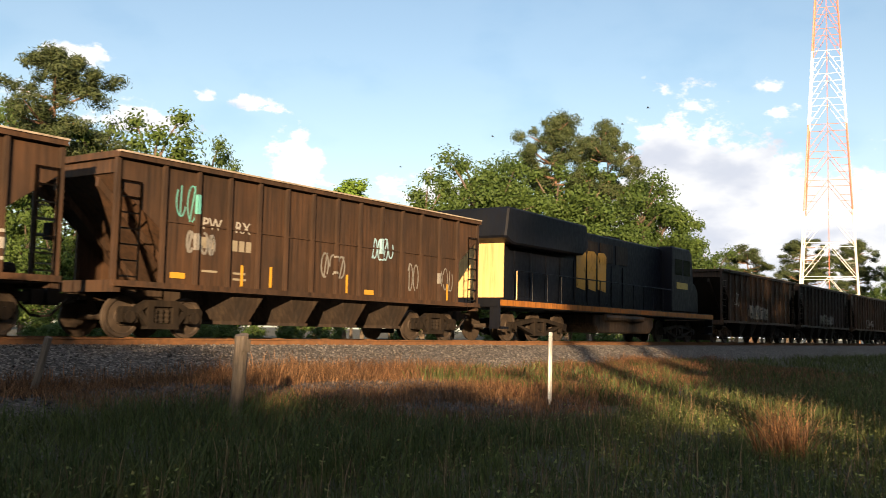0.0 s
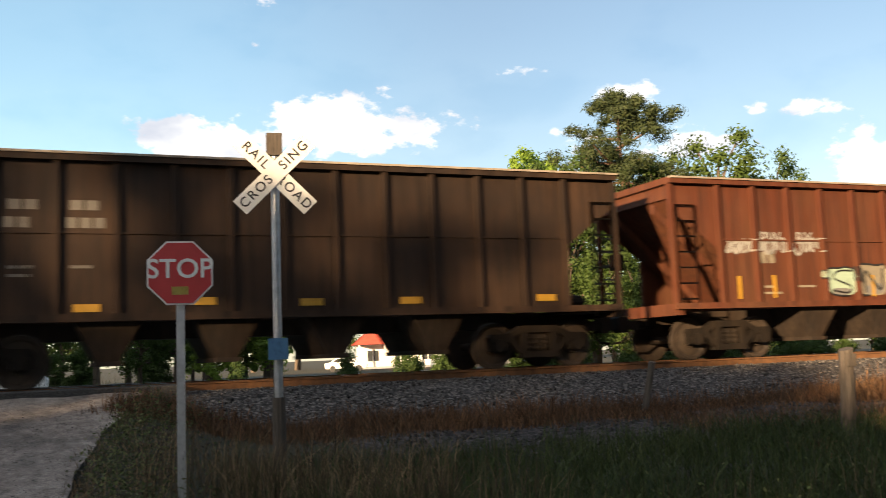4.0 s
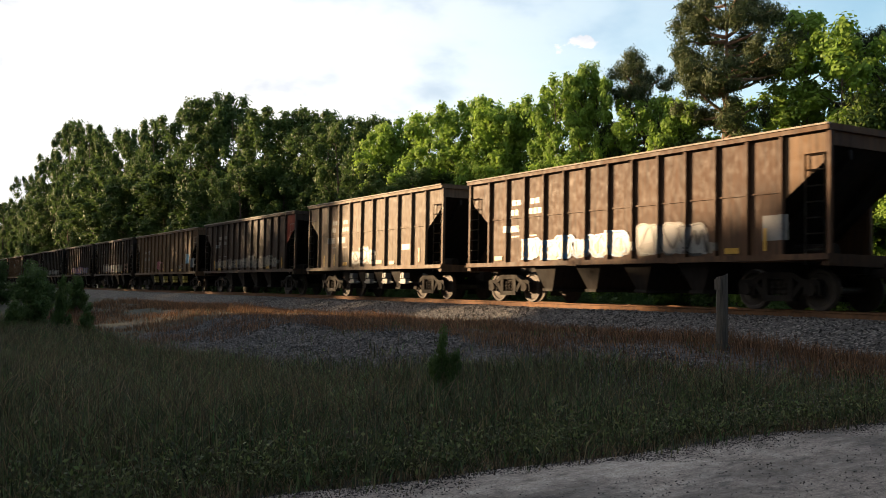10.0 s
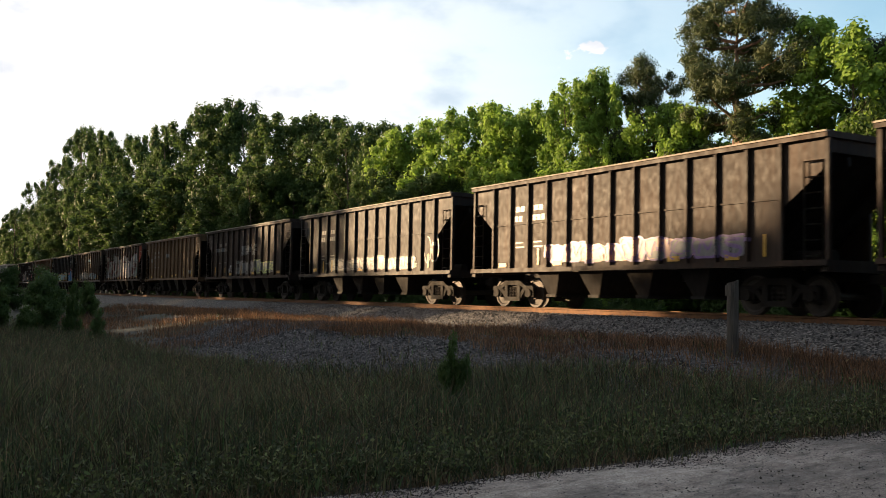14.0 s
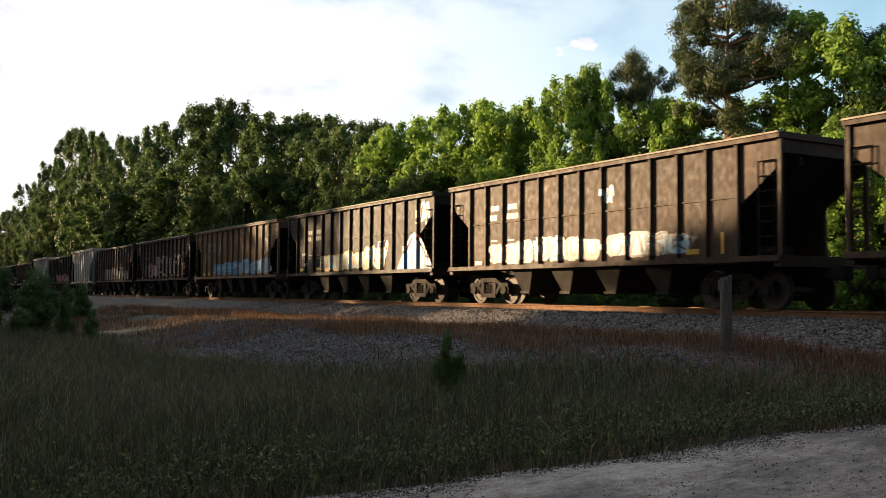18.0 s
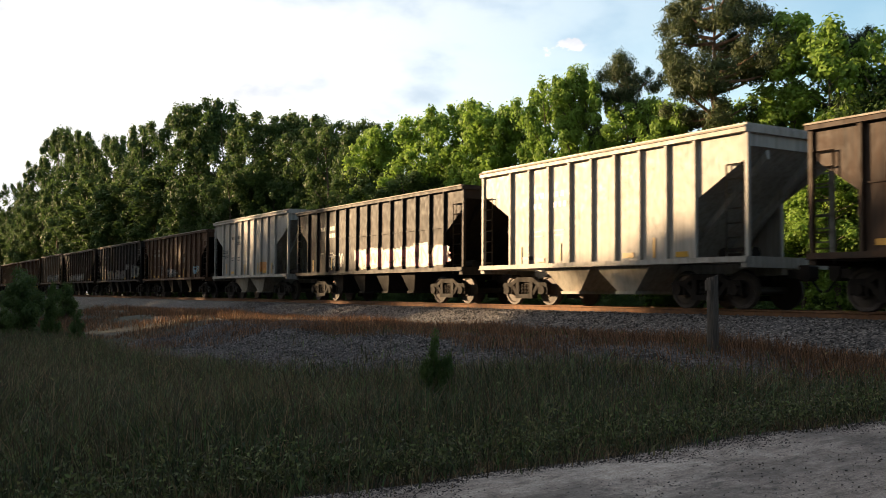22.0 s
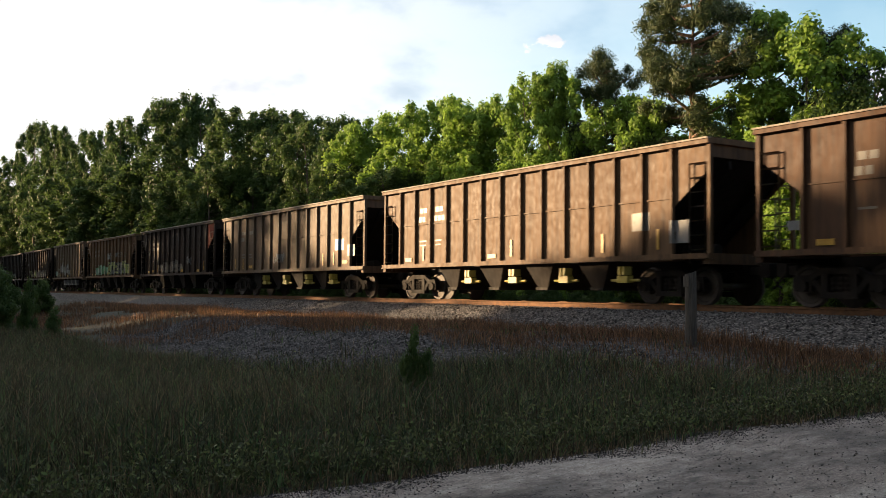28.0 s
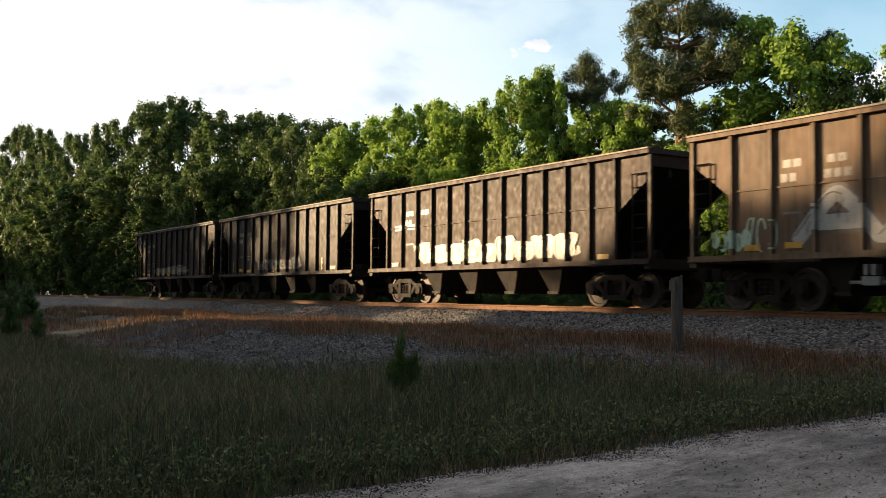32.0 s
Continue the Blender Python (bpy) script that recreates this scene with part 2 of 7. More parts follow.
M_WHITE = simple("white_paint", (0.70, 0.70, 0.67), (0.82, 0.82, 0.79), 6, 0.5, 0, 0.05)
M_SIGNRED = simple("sign_red", (0.42, 0.018, 0.022), (0.5, 0.025, 0.03), 5, 0.4, 0, 0.02)
M_BLACK = simple("black_paint", (0.012, 0.012, 0.013), (0.025, 0.025, 0.026), 8, 0.5, 0, 0.05)
M_TOWERRED = simple("tower_orange", (0.50, 0.14, 0.09), (0.60, 0.20, 0.13), 5, 0.5, 0, 0.05)
M_POST = simple("weathered_post", (0.045, 0.037, 0.030), (0.12, 0.098, 0.078), 14, 0.95, 0, 0.7, "Object", (3, 3, 0.25))
M_BARK = simple("bark", (0.055, 0.042, 0.032), (0.15, 0.115, 0.085), 9, 0.95, 0, 0.8, "Object", (2, 2, 0.4), 0.03)
M_PINEBARK = simple("pine_bark", (0.10, 0.06, 0.04), (0.21, 0.13, 0.085), 7, 0.95, 0, 0.8, "Object", (2, 2, 0.5), 0.03)
M_DUST = simple("dusty_cap", (0.16, 0.13, 0.10), (0.34, 0.29, 0.23), 5, 0.8, 0, 0.1)
# ladder steel made pale, painting in the light that the rungs catch
M_RUNG = simple("lit_rung_steel", (0.20, 0.175, 0.15), (0.36, 0.33, 0.29), 7, 0.55, 0.2, 0.1)


def leaf_mat(name, c1, c2, c3, trans=0.35, vary=0.12):
    m, nt, p = shader(name, 0.6)
    info = nt.nodes.new("ShaderNodeObjectInfo")
    geo = nt.nodes.new("ShaderNodeNewGeometry")
    f = noise_fac(nt, 0.45, 3)
    c = mix_col(nt, ramp_of(nt, f, [(0.35, (0, 0, 0)), (0.65, (1, 1, 1))]), c1, c2)
    c = mix_col(nt, geo.outputs["Random Per Island"], c, c3)
    c = mix_col(nt, 0.45, c, ramp_of(nt, info.outputs["Random"], [(0.0, (0.6, 0.66, 0.6)), (0.5, (1, 1, 1)), (1.0, (1.2, 1.16, 0.95))]), "MULTIPLY")
    salt = nt.nodes.new("ShaderNodeTexWhiteNoise")
    salt.noise_dimensions = "1D"
    nt.links.new(geo.outputs["Random Per Island"], salt.inputs["W"])
    c = mix_col(nt, vary, c, ramp_of(nt, salt.outputs["Value"], [(0.0, (0.25, 0.25, 0.27)), (0.6, (0.85, 0.85, 0.85)), (1.0, (2.3, 2.25, 2.2))]), "MULTIPLY")
    nt.links.new(c, p.inputs["Base Color"])
    p.inputs["Specular IOR Level"].default_value = 0.25
    tr = nt.nodes.new("ShaderNodeBsdfTranslucent")
    nt.links.new(c, tr.inputs["Color"])
    ms = nt.nodes.new("ShaderNodeMixShader")
    ms.inputs[0].default_value = trans
    nt.links.new(p.outputs[0], ms.inputs[1])
    nt.links.new(tr.outputs[0], ms.inputs[2])
    nt.links.new(ms.outputs[0], nt.nodes["Material Output"].inputs["Surface"])
    return m


# poplar leaves come in two tones: M_LEAF as if shaded, M_LEAFY as if sunlit
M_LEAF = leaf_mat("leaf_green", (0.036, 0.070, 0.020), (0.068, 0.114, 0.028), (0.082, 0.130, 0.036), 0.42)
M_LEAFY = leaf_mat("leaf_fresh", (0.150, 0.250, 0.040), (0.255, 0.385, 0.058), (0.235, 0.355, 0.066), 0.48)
M_OAK = leaf_mat("leaf_oak", (0.042, 0.076, 0.018), (0.070, 0.116, 0.025), (0.080, 0.126, 0.031), 0.38)
M_NEEDLE = leaf_mat("pine_needles", (0.030, 0.050, 0.020), (0.055, 0.080, 0.030), (0.070, 0.088, 0.034), 0.25)
M_GRASS = leaf_mat("grass_green", (0.034, 0.080, 0.026), (0.072, 0.116, 0.042), (0.112, 0.104, 0.052), 0.35, 0.9)
M_TURF = leaf_mat("grass_fresh", (0.036, 0.064, 0.018), (0.062, 0.090, 0.025), (0.088, 0.098, 0.034), 0.35, 0.6)
M_WEED = leaf_mat("weed_leaf", (0.068, 0.098, 0.034), (0.102, 0.132, 0.044), (0.145, 0.145, 0.064), 0.3, 0.8)
M_DRY = leaf_mat("grass_dry", (0.175, 0.088, 0.044), (0.235, 0.134, 0.068), (0.12, 0.067, 0.038), 0.35, 0.8)
M_MIXED = leaf_mat("grass_mixed", (0.095, 0.076, 0.042), (0.150, 0.104, 0.058), (0.185, 0.128, 0.076), 0.35, 0.95)


def gravel(name, c1, c2, c3, cell=22.0, bmp=0.9):
    m, nt, p = shader(name, 0.9)
    co, v = nt.nodes.new("ShaderNodeTexCoord"), nt.nodes.new("ShaderNodeTexVoronoi")
    v.inputs["Scale"].default_value = cell
    nt.links.new(co.outputs["Object"], v.inputs["Vector"])
    sep = nt.nodes.new("ShaderNodeSeparateColor")
    nt.links.new(v.outputs["Color"], sep.inputs[0])
    c = ramp_of(nt, sep.outputs[0], [(0.0, c1), (0.55, c2), (1.0, c3)])
    big = noise_fac(nt, 0.5, 6)
    c = mix_col(nt, 0.5, c, ramp_of(nt, big, [(0.3, (0.6, 0.55, 0.5)), (0.7, (1.2, 1.15, 1.1))]), "MULTIPLY")
    # shade in the gaps between stones, painted in as darker cell rims
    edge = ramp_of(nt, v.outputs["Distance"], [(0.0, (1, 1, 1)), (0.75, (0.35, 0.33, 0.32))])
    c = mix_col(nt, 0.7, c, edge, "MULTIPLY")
    nt.links.new(c, p.inputs["Base Color"])
    inv = nt.nodes.new("ShaderNodeMath")
    inv.operation = "SUBTRACT"
    inv.inputs[0].default_value = 1.0
    nt.links.new(v.outputs["Distance"], inv.inputs[1])
    bump(nt, p, inv.outputs[0], bmp, 0.05)
    return m


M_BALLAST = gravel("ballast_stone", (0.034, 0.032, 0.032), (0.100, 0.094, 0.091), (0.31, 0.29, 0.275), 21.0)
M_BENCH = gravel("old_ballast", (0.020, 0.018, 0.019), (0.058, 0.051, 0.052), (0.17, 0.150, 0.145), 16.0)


def soil_mat():
    m, nt, p = shader("soil_and_thatch", 0.95)
    f, g = noise_fac(nt, 0.35, 7), noise_fac(nt, 9.0, 6)
    c = ramp_of(nt, f, [(0.3, (0.024, 0.030, 0.016)), (0.5, (0.038, 0.038, 0.022)), (0.7, (0.066, 0.048, 0.030))])
    c = mix_col(nt, 0.6, c, ramp_of(nt, g, [(0.3, (0.55, 0.55, 0.55)), (0.7, (1.3, 1.3, 1.25))]), "MULTIPLY")
    nt.links.new(c, p.inputs["Base Color"])
    bump(nt, p, g, 0.8, 0.06)
    return m


def dirt_mat():
    m, nt, p = shader("dirt_road_surface", 0.92)
    f, g = noise_fac(nt, 0.8, 7, "Object", (1.6, 0.35, 1)), noise_fac(nt, 26.0, 6)
    v = nt.nodes.new("ShaderNodeTexVoronoi")
    v.inputs["Scale"].default_value = 38.0
    co = nt.nodes.new("ShaderNodeTexCoord")
    nt.links.new(co.outputs["Object"], v.inputs["Vector"])
    c = ramp_of(nt, f, [(0.28, (0.19, 0.165, 0.142)), (0.5, (0.30, 0.268, 0.232)), (0.72, (0.44, 0.40, 0.35))])
    # drifts of dark washed-out gravel that follow the wheel ruts
    drift, grit = noise_fac(nt, 0.55, 8, "Object", (1.0, 0.5, 1), 0.7), noise_fac(nt, 60.0, 3, "Object", (1, 1, 1), 0.7)
    spot = mix_col(nt, 0.5, ramp_of(nt, drift, [(0.44, (0, 0, 0)), (0.60, (1, 1, 1))]), ramp_of(nt, grit, [(0.40, (0, 0, 0)), (0.54, (1, 1, 1))]), "MULTIPLY")
    c = mix_col(nt, spot, c, (0.060, 0.052, 0.046))
    c = mix_col(nt, 0.75, c, ramp_of(nt, grit, [(0.36, (0.48, 0.46, 0.44)), (0.5, (1, 1, 1)), (0.66, (1.45, 1.43, 1.4))]), "MULTIPLY")
    c = mix_col(nt, 0.55, c, ramp_of(nt, g, [(0.3, (0.6, 0.58, 0.56)), (0.7, (1.25, 1.22, 1.2))]), "MULTIPLY")
    c = mix_col(nt, ramp_of(nt, v.outputs["Distance"], [(0.12, (0.55, 0.55, 0.55)), (0.2, (0, 0, 0))]), c, (0.30, 0.28, 0.26))
    clod = noise_fac(nt, 7.0, 8, "Object", (1.0, 0.55, 1), 0.75)
    c = mix_col(nt, 0.85, c, ramp_of(nt, clod, [(0.36, (0.46, 0.44, 0.43)), (0.48, (1.02, 0.94, 0.93)), (0.64, (1.4, 1.38, 1.36))]), "MULTIPLY")
    nt.links.new(c, p.inputs["Base Color"])
    bump(nt, p, clod, 0.8, 0.05)
    return m


M_PEBBLE = gravel("road_stone", (0.10, 0.09, 0.08), (0.22, 0.20, 0.18), (0.42, 0.39, 0.36), 30.0)
M_SOIL, M_DIRT = soil_mat(), dirt_mat()
M_ASPHALT = gravel("crossing_asphalt", (0.045, 0.045, 0.046), (0.07, 0.07, 0.07), (0.11, 0.11, 0.105), 60.0, 0.4)

# ---- mesh helpers ----
def part(name, geo, material, parent=None, label="", m=None):
    """Link a bmesh or a shared mesh as one object under a thing or a part."""
    if isinstance(geo, bpy.types.Mesh):
        me = geo
    else:
        me = bpy.data.meshes.new(name)
        geo.to_mesh(me)
        geo.free()
    if not me.materials:
        me.materials.append(material)
    ob = new(name, me)
    if me.materials[0] != material:
        ob.material_slots[0].link = "OBJECT"
        ob.material_slots[0].material = material
    if parent:
        ob.parent = parent
    if m is not None:
        ob.matrix_basis = m
    if label:
        ob["label"] = label
    return ob


def box(bm, x0, x1, y0, y1, z0, z1):
    v = [bm.verts.new((x, y, z)) for x in (x0, x1) for y in (y0, y1) for z in (z0, z1)]
    for f in ((0, 1, 3, 2), (4, 6, 7, 5), (0, 4, 5, 1), (2, 3, 7, 6), (0, 2, 6, 4), (1, 5, 7, 3)):
        bm.faces.new([v[i] for i in f])
    return v


def prism(bm, pts, y0, y1):
    """An outline in x and z, given the right way round or not, drawn out from y0 to y1."""
    a = [bm.verts.new((x, y0, z)) for x, z in pts]
    b = [bm.verts.new((x, y1, z)) for x, z in pts]
    n = len(pts)
    bm.faces.new(a)
    bm.faces.new(b[::-1])
    for i in range(n):
        bm.faces.new((a[i], b[i], b[(i + 1) % n], a[(i + 1) % n]))
    return a + b


def rod(bm, p, q, r0, r1=None, seg=8, caps=True):
    p, q = Vector(p), Vector(q)
    r1 = r0 if r1 is None else r1
    t = (q - p).to_track_quat("Z", "Y")
    rings = []
    for c, r in ((p, r0), (q, r1)):
        rings.append([bm.verts.new(c + t @ Vector((r * math.cos(2 * math.pi * i / seg), r * math.sin(2 * math.pi * i / seg), 0))) for i in range(seg)])
    for i in range(seg):
        bm.faces.new((rings[0][i], rings[0][(i + 1) % seg], rings[1][(i + 1) % seg], rings[1][i]))
    if caps:
        bm.faces.new(rings[0][::-1])
        bm.faces.new(rings[1])


def lathe(bm, profile, seg=20):
    """Turn (radius, y) points about the y axis."""
    rings = [[bm.verts.new((r * math.cos(2 * math.pi * i / seg), y, r * math.sin(2 * math.pi * i / seg))) for i in range(seg)] for r, y in profile]
    for a, b in zip(rings, rings[1:]):
        for i in range(seg):
            bm.faces.new((a[i], b[i], b[(i + 1) % seg], a[(i + 1) % seg]))
    bm.faces.new(rings[0])
    bm.faces.new(rings[-1][::-1])


def finish(bm, bevel=0.0):
    bmesh.ops.recalc_face_normals(bm, faces=bm.faces)
    if bevel:
        bmesh.ops.bevel(bm, geom=[e for e in bm.edges if e.calc_length() > bevel * 3], offset=bevel, segments=1, affect="EDGES")
    return bm


def thing(name, m, label, category, group="", kind=""):
    ob = new(name)
    ob.empty_display_size = 0.3
    ob.matrix_basis = m
    return tagged(ob, label, category, group, kind)


# ---- ground ----
TRACK_Y = 18.46
ROAD_L, ROAD_R = [(-10, -7.0), (2.5, -6.95), (3.5, -6.8), (4.6, -6.7), (5.9, -6.4), (7.5, -6.0), (8.9, -5.6), (10, -5.55), (13, -5.15), (16.8, -4.6), (20.2, -4.4), (60, -5.0)], \
                 [(-10, 0.9), (2, 0.9), (6, 0.7), (10, 0.8), (13, 1.3), (16.8, 2.2), (20.2, 2.3), (60, 2.0)]
ROAD_Z = [(-10, -1.3), (2, -1.27), (6, -1.08), (10, -0.72), (13, -0.40), (15.5, -0.14), (16.8, -0.03), (20.2, -0.03), (23, -0.3), (30, -0.8), (60, -1.0)]
LAND_Z = [(-400, -1.3), (5, -1.30), (9, -1.22), (11, -1.08), (12.6, -0.92), (14.0, -0.84), (15.0, -0.8), (22, -0.85), (26, -1.0), (1500, -1.0)]

BERM = [(6.6, -1.24), (7.5, -1.14), (8.4, -0.96), (9.6, -0.68), (10.6, -0.60), (12.8, -0.60), (14.4, -0.66), (16.0, -0.74), (17.5, -0.85)]


def lerp(table, v):
    return float(np.interp(v, [a for a, _ in table], [b for _, b in table]))


def ease(v):
    v = min(1.0, max(0.0, v))
    return v * v * (3 - 2 * v)


def road_edges(y):
    w = 0.25 * noise.noise(Vector((0.3, y * 0.5, 3)))
    return lerp(ROAD_L, y) + w, lerp(ROAD_R, y) + 0.2 * noise.noise(Vector((7.3, y * 0.6, 1)))


def land(x, y):
    z = lerp(LAND_Z, y)
    # a flat-topped berm of spilled ballast and a dip of wet meadow on the left of the road
    if x < -7.5 and 6 < y < 17.5:
        yy = y + 0.75 * noise.noise(Vector((x * 0.28, 3.0, 31))) + 0.25 * noise.noise(Vector((x * 0.9, 5.0, 31)))
        k = ease((-7.5 - x) / 6.5) * ease((y - 6.0) / 0.8) * ease((17.5 - y) / 1.0)
        z = z * (1 - k) + max(z, lerp(BERM, yy)) * k
    z -= 0.22 * math.exp(-((x + 22.0) / 10.0) ** 2 - ((y - 5.0) / 2.6) ** 2)
    if y < 60:
        z += 0.07 * noise.noise(Vector((x * 0.35, y * 0.35, 0))) + 0.03 * noise.noise(Vector((x * 1.3, y * 1.3, 5)))
    if x < -7 and 7 < y < 14.5:
        z += 0.10 * noise.noise(Vector((x * 0.55, y * 0.8, 31))) * ease((y - 7) / 2) * ease((14.5 - y) / 1.5)
    l, r = road_edges(y)
    if -12 < y < 60:
        k = ease((2.0 - max(l - x, x - r, 0.0)) / 2.0)
        inside = ease((min(x - l, r - x) + 0.1) / 0.4)
        z = z * (1 - k) + (lerp(ROAD_Z, y) - 0.02 - 0.10 * inside) * k
    return z


def sheet(xs, ys, fz):
    verts = [(x, y, fz(x, y)) for y in ys for x in xs]
    n = len(xs)
    faces = [(j * n + i, j * n + i + 1, (j + 1) * n + i + 1, (j + 1) * n + i) for j in range(len(ys) - 1) for i in range(n - 1)]
    me = bpy.data.meshes.new("sheet")
    me.from_pydata(verts, [], faces)
    me.polygons.foreach_set("use_smooth", [True] * len(faces))
    me.update()
    return me


xs = [-1600, -900, -500, -300, -200, -150] + list(np.arange(-120, -40, 4.0)) + list(np.arange(-40, 40, 0.55)) + list(np.arange(40, 121, 4.0)) + [150, 200, 300, 500, 900, 1600]
ys = [-900, -400, -200, -100, -60, -40, -30, -20] + list(np.arange(-12, 24, 0.45)) + [25, 27, 30, 34, 40, 50, 59, 70, 100, 200, 400, 900, 1600]
tagged(part("ground", sheet(xs, ys, land), M_SOIL), "uneven earth and thatch under the trackside grass", "ground", kind="structure")

rys = list(np.arange(-9, 16.4, 0.35))


def road_mesh(rows_y):
    verts, faces, n = [], [], 22
    for y in rows_y:
        l, r = road_edges(y)
        for i in range(n + 1):
            u = i / n
            x = l + (r - l) * u
            rut = -0.035 * sum(math.exp(-((u - c) / 0.07) ** 2) for c in (0.22, 0.42, 0.62, 0.82))
            edge = -0.012 * (max(0.0, abs(u - 0.5) - 0.44) / 0.06)
            verts.append((x, y, lerp(ROAD_Z, y) + rut + edge + 0.02 * noise.noise(Vector((x * 1.7, y * 1.7, 2)))))
    for j in range(len(rows_y) - 1):
        for i in range(n):
            a = j * (n + 1) + i
            faces.append((a, a + 1, a + n + 2, a + n + 1))
    me = bpy.data.meshes.new("road")
    me.from_pydata(verts, [], faces)
    me.polygons.foreach_set("use_smooth", [True] * len(faces))
    return me


tagged(part("road", road_mesh(rys), M_DIRT), "pale rutted dirt road climbing to the crossing", "road", kind="structure")
tagged(part("road_beyond_track", road_mesh(list(np.arange(20.6, 58, 0.9))), M_DIRT), "dirt road leading away beyond the crossing", "road", kind="structure")

# ballast bed: a cross-section swept along the track
BED = [(13.9, -0.95), (14.5, -0.80), (15.3, -0.50), (16.1, -0.24), (16.55, -0.17), (17.5, -0.15), (18.46, -0.13), (19.4, -0.15), (20.4, -0.17), (20.8, -0.24), (22.4, -0.9)]
bed_ys = [BED[0][0]] + [y for a, b in zip(BED, BED[1:]) for y in np.linspace(a[0], b[0], 4)[1:]]
bed_xs = [-700, -400, -250, -160] + list(np.arange(-110, -46, 2.0)) + list(np.arange(-46, 46, 0.3)) + list(np.arange(46, 111, 2.0)) + [160, 250, 400, 700]


def bed_z(x, y):
    return lerp(BED, y) + (0.05 * noise.noise(Vector((x * 0.9, y * 0.9, 9))) + 0.035 * noise.noise(Vector((x * 5, y * 5, 4)))) * (1 if abs(y - TRACK_Y) > 2.0 else 0.3)


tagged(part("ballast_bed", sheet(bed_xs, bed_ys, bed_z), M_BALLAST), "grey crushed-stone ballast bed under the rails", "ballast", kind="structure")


def loose_stones(name, count, area, zf, size, mat, label, seed):
    """Angular stones scattered over a rectangle of the plan."""
    rng = np.random.default_rng(seed)
    px = rng.uniform(area[0], area[1], count)
    py = rng.uniform(area[2], area[3], count)
    base = np.array([(1, 0, 0), (0, 1, 0), (-1, 0, 0), (0, -1, 0), (0, 0, 0.8), (0, 0, -0.8)], float)
    tri = np.array([(0, 1, 4), (1, 2, 4), (2, 3, 4), (3, 0, 4), (1, 0, 5), (2, 1, 5), (3, 2, 5), (0, 3, 5)])
    verts, faces = [], []
    keep = 0
    for x, y in zip(px, py):
        l, r = road_edges(y)
        if l - 0.2 < x < r + 0.2 and name != "road_pebbles":
            continue
        s = rng.uniform(*size)
        sc = rng.uniform(0.6, 1.3, 3) * s
        a = rng.uniform(0, 6.28)
        p = base * sc + rng.normal(0, 0.18, (6, 3)) * s
        rot = np.array([[math.cos(a), -math.sin(a), 0], [math.sin(a), math.cos(a), 0], [0, 0, 1]])
        verts.append(p @ rot.T + (x, y, zf(x, y) + 0.25 * s))
        faces.append(tri + 6 * keep)
        keep += 1
    me = bpy.data.meshes.new(name)
    me.from_pydata(np.concatenate(verts).tolist(), [], np.concatenate(faces).tolist())
    return tagged(part(name, me, mat), label, "stones", kind="stuff")


def gravel_bank(name, x0, x1, y0, y1, label):
    """A thin spread of old ballast that feathers out into the grass."""
    def z(x, y):
        e = min((x - x0) / 2.0, (x1 - x) / 2.0, (y - y0) / 1.4) + 0.55 * noise.noise(Vector((x * 0.6, y * 0.6, 21)))
        return land(x, y) + 0.035 - 0.12 * ease(0.5 - e * 1.5) + 0.03 * noise.noise(Vector((x * 4, y * 4, 3)))
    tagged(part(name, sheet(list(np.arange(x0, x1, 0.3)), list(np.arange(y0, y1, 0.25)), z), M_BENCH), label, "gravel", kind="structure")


gravel_bank("gravel_bank_west", -31.0, -8.5, 6.9, 15.0, "bank of old spilled ballast below the track")
gravel_bank("gravel_bank_east", 4.6, 30.0, 8.8, 14.8, "gravel slope below the track with dry tufts")

# ---- track ----
def rail_mesh(x0, x1):
    pts = [(-0.075, -0.185), (0.075, -0.185), (0.075, -0.17), (0.012, -0.15), (0.012, -0.045), (0.037, -0.035), (0.037, -0.004), (0.028, 0.0), (-0.028, 0.0), (-0.037, -0.004),
           (-0.037, -0.035), (-0.012, -0.045), (-0.012, -0.15), (-0.075, -0.17)]
    bm = bmesh.new()
    a = [bm.verts.new((x0, y, z)) for y, z in pts]
    b = [bm.verts.new((x1, y, z)) for y, z in pts]
    for i in range(len(pts)):
        f = bm.faces.new((a[i], a[(i + 1) % len(pts)], b[(i + 1) % len(pts)], b[i]))
        f.material_index = 1 if i == 7 else 0
    bm.faces.new(a), bm.faces.new(b)
    me = bpy.data.meshes.new("rail")
    finish(bm).to_mesh(me)
    me.materials.append(M_RAIL), me.materials.append(M_RAILTOP)
    return me


track = thing("railway_track", pose(0, TRACK_Y, 0), "single railway track with rusty rails on wooden ties", "track", kind="structure")
rm = rail_mesh(-700, 700)
for dy in (-0.755, 0.755):
    part("rail", rm, M_RAIL, track, "", pose(0, dy, 0))

# ---- train ----
V = 18.98                     # metres a second towards +X
MESH = {}


def cached(key, make):
    if key not in MESH:
        me = bpy.data.meshes.new(key if isinstance(key, str) else key[0])
        bm = bmesh.new()
        make(bm)
        finish(bm)
        bm.to_mesh(me)
        bm.free()
        MESH[key] = me
    return MESH[key]


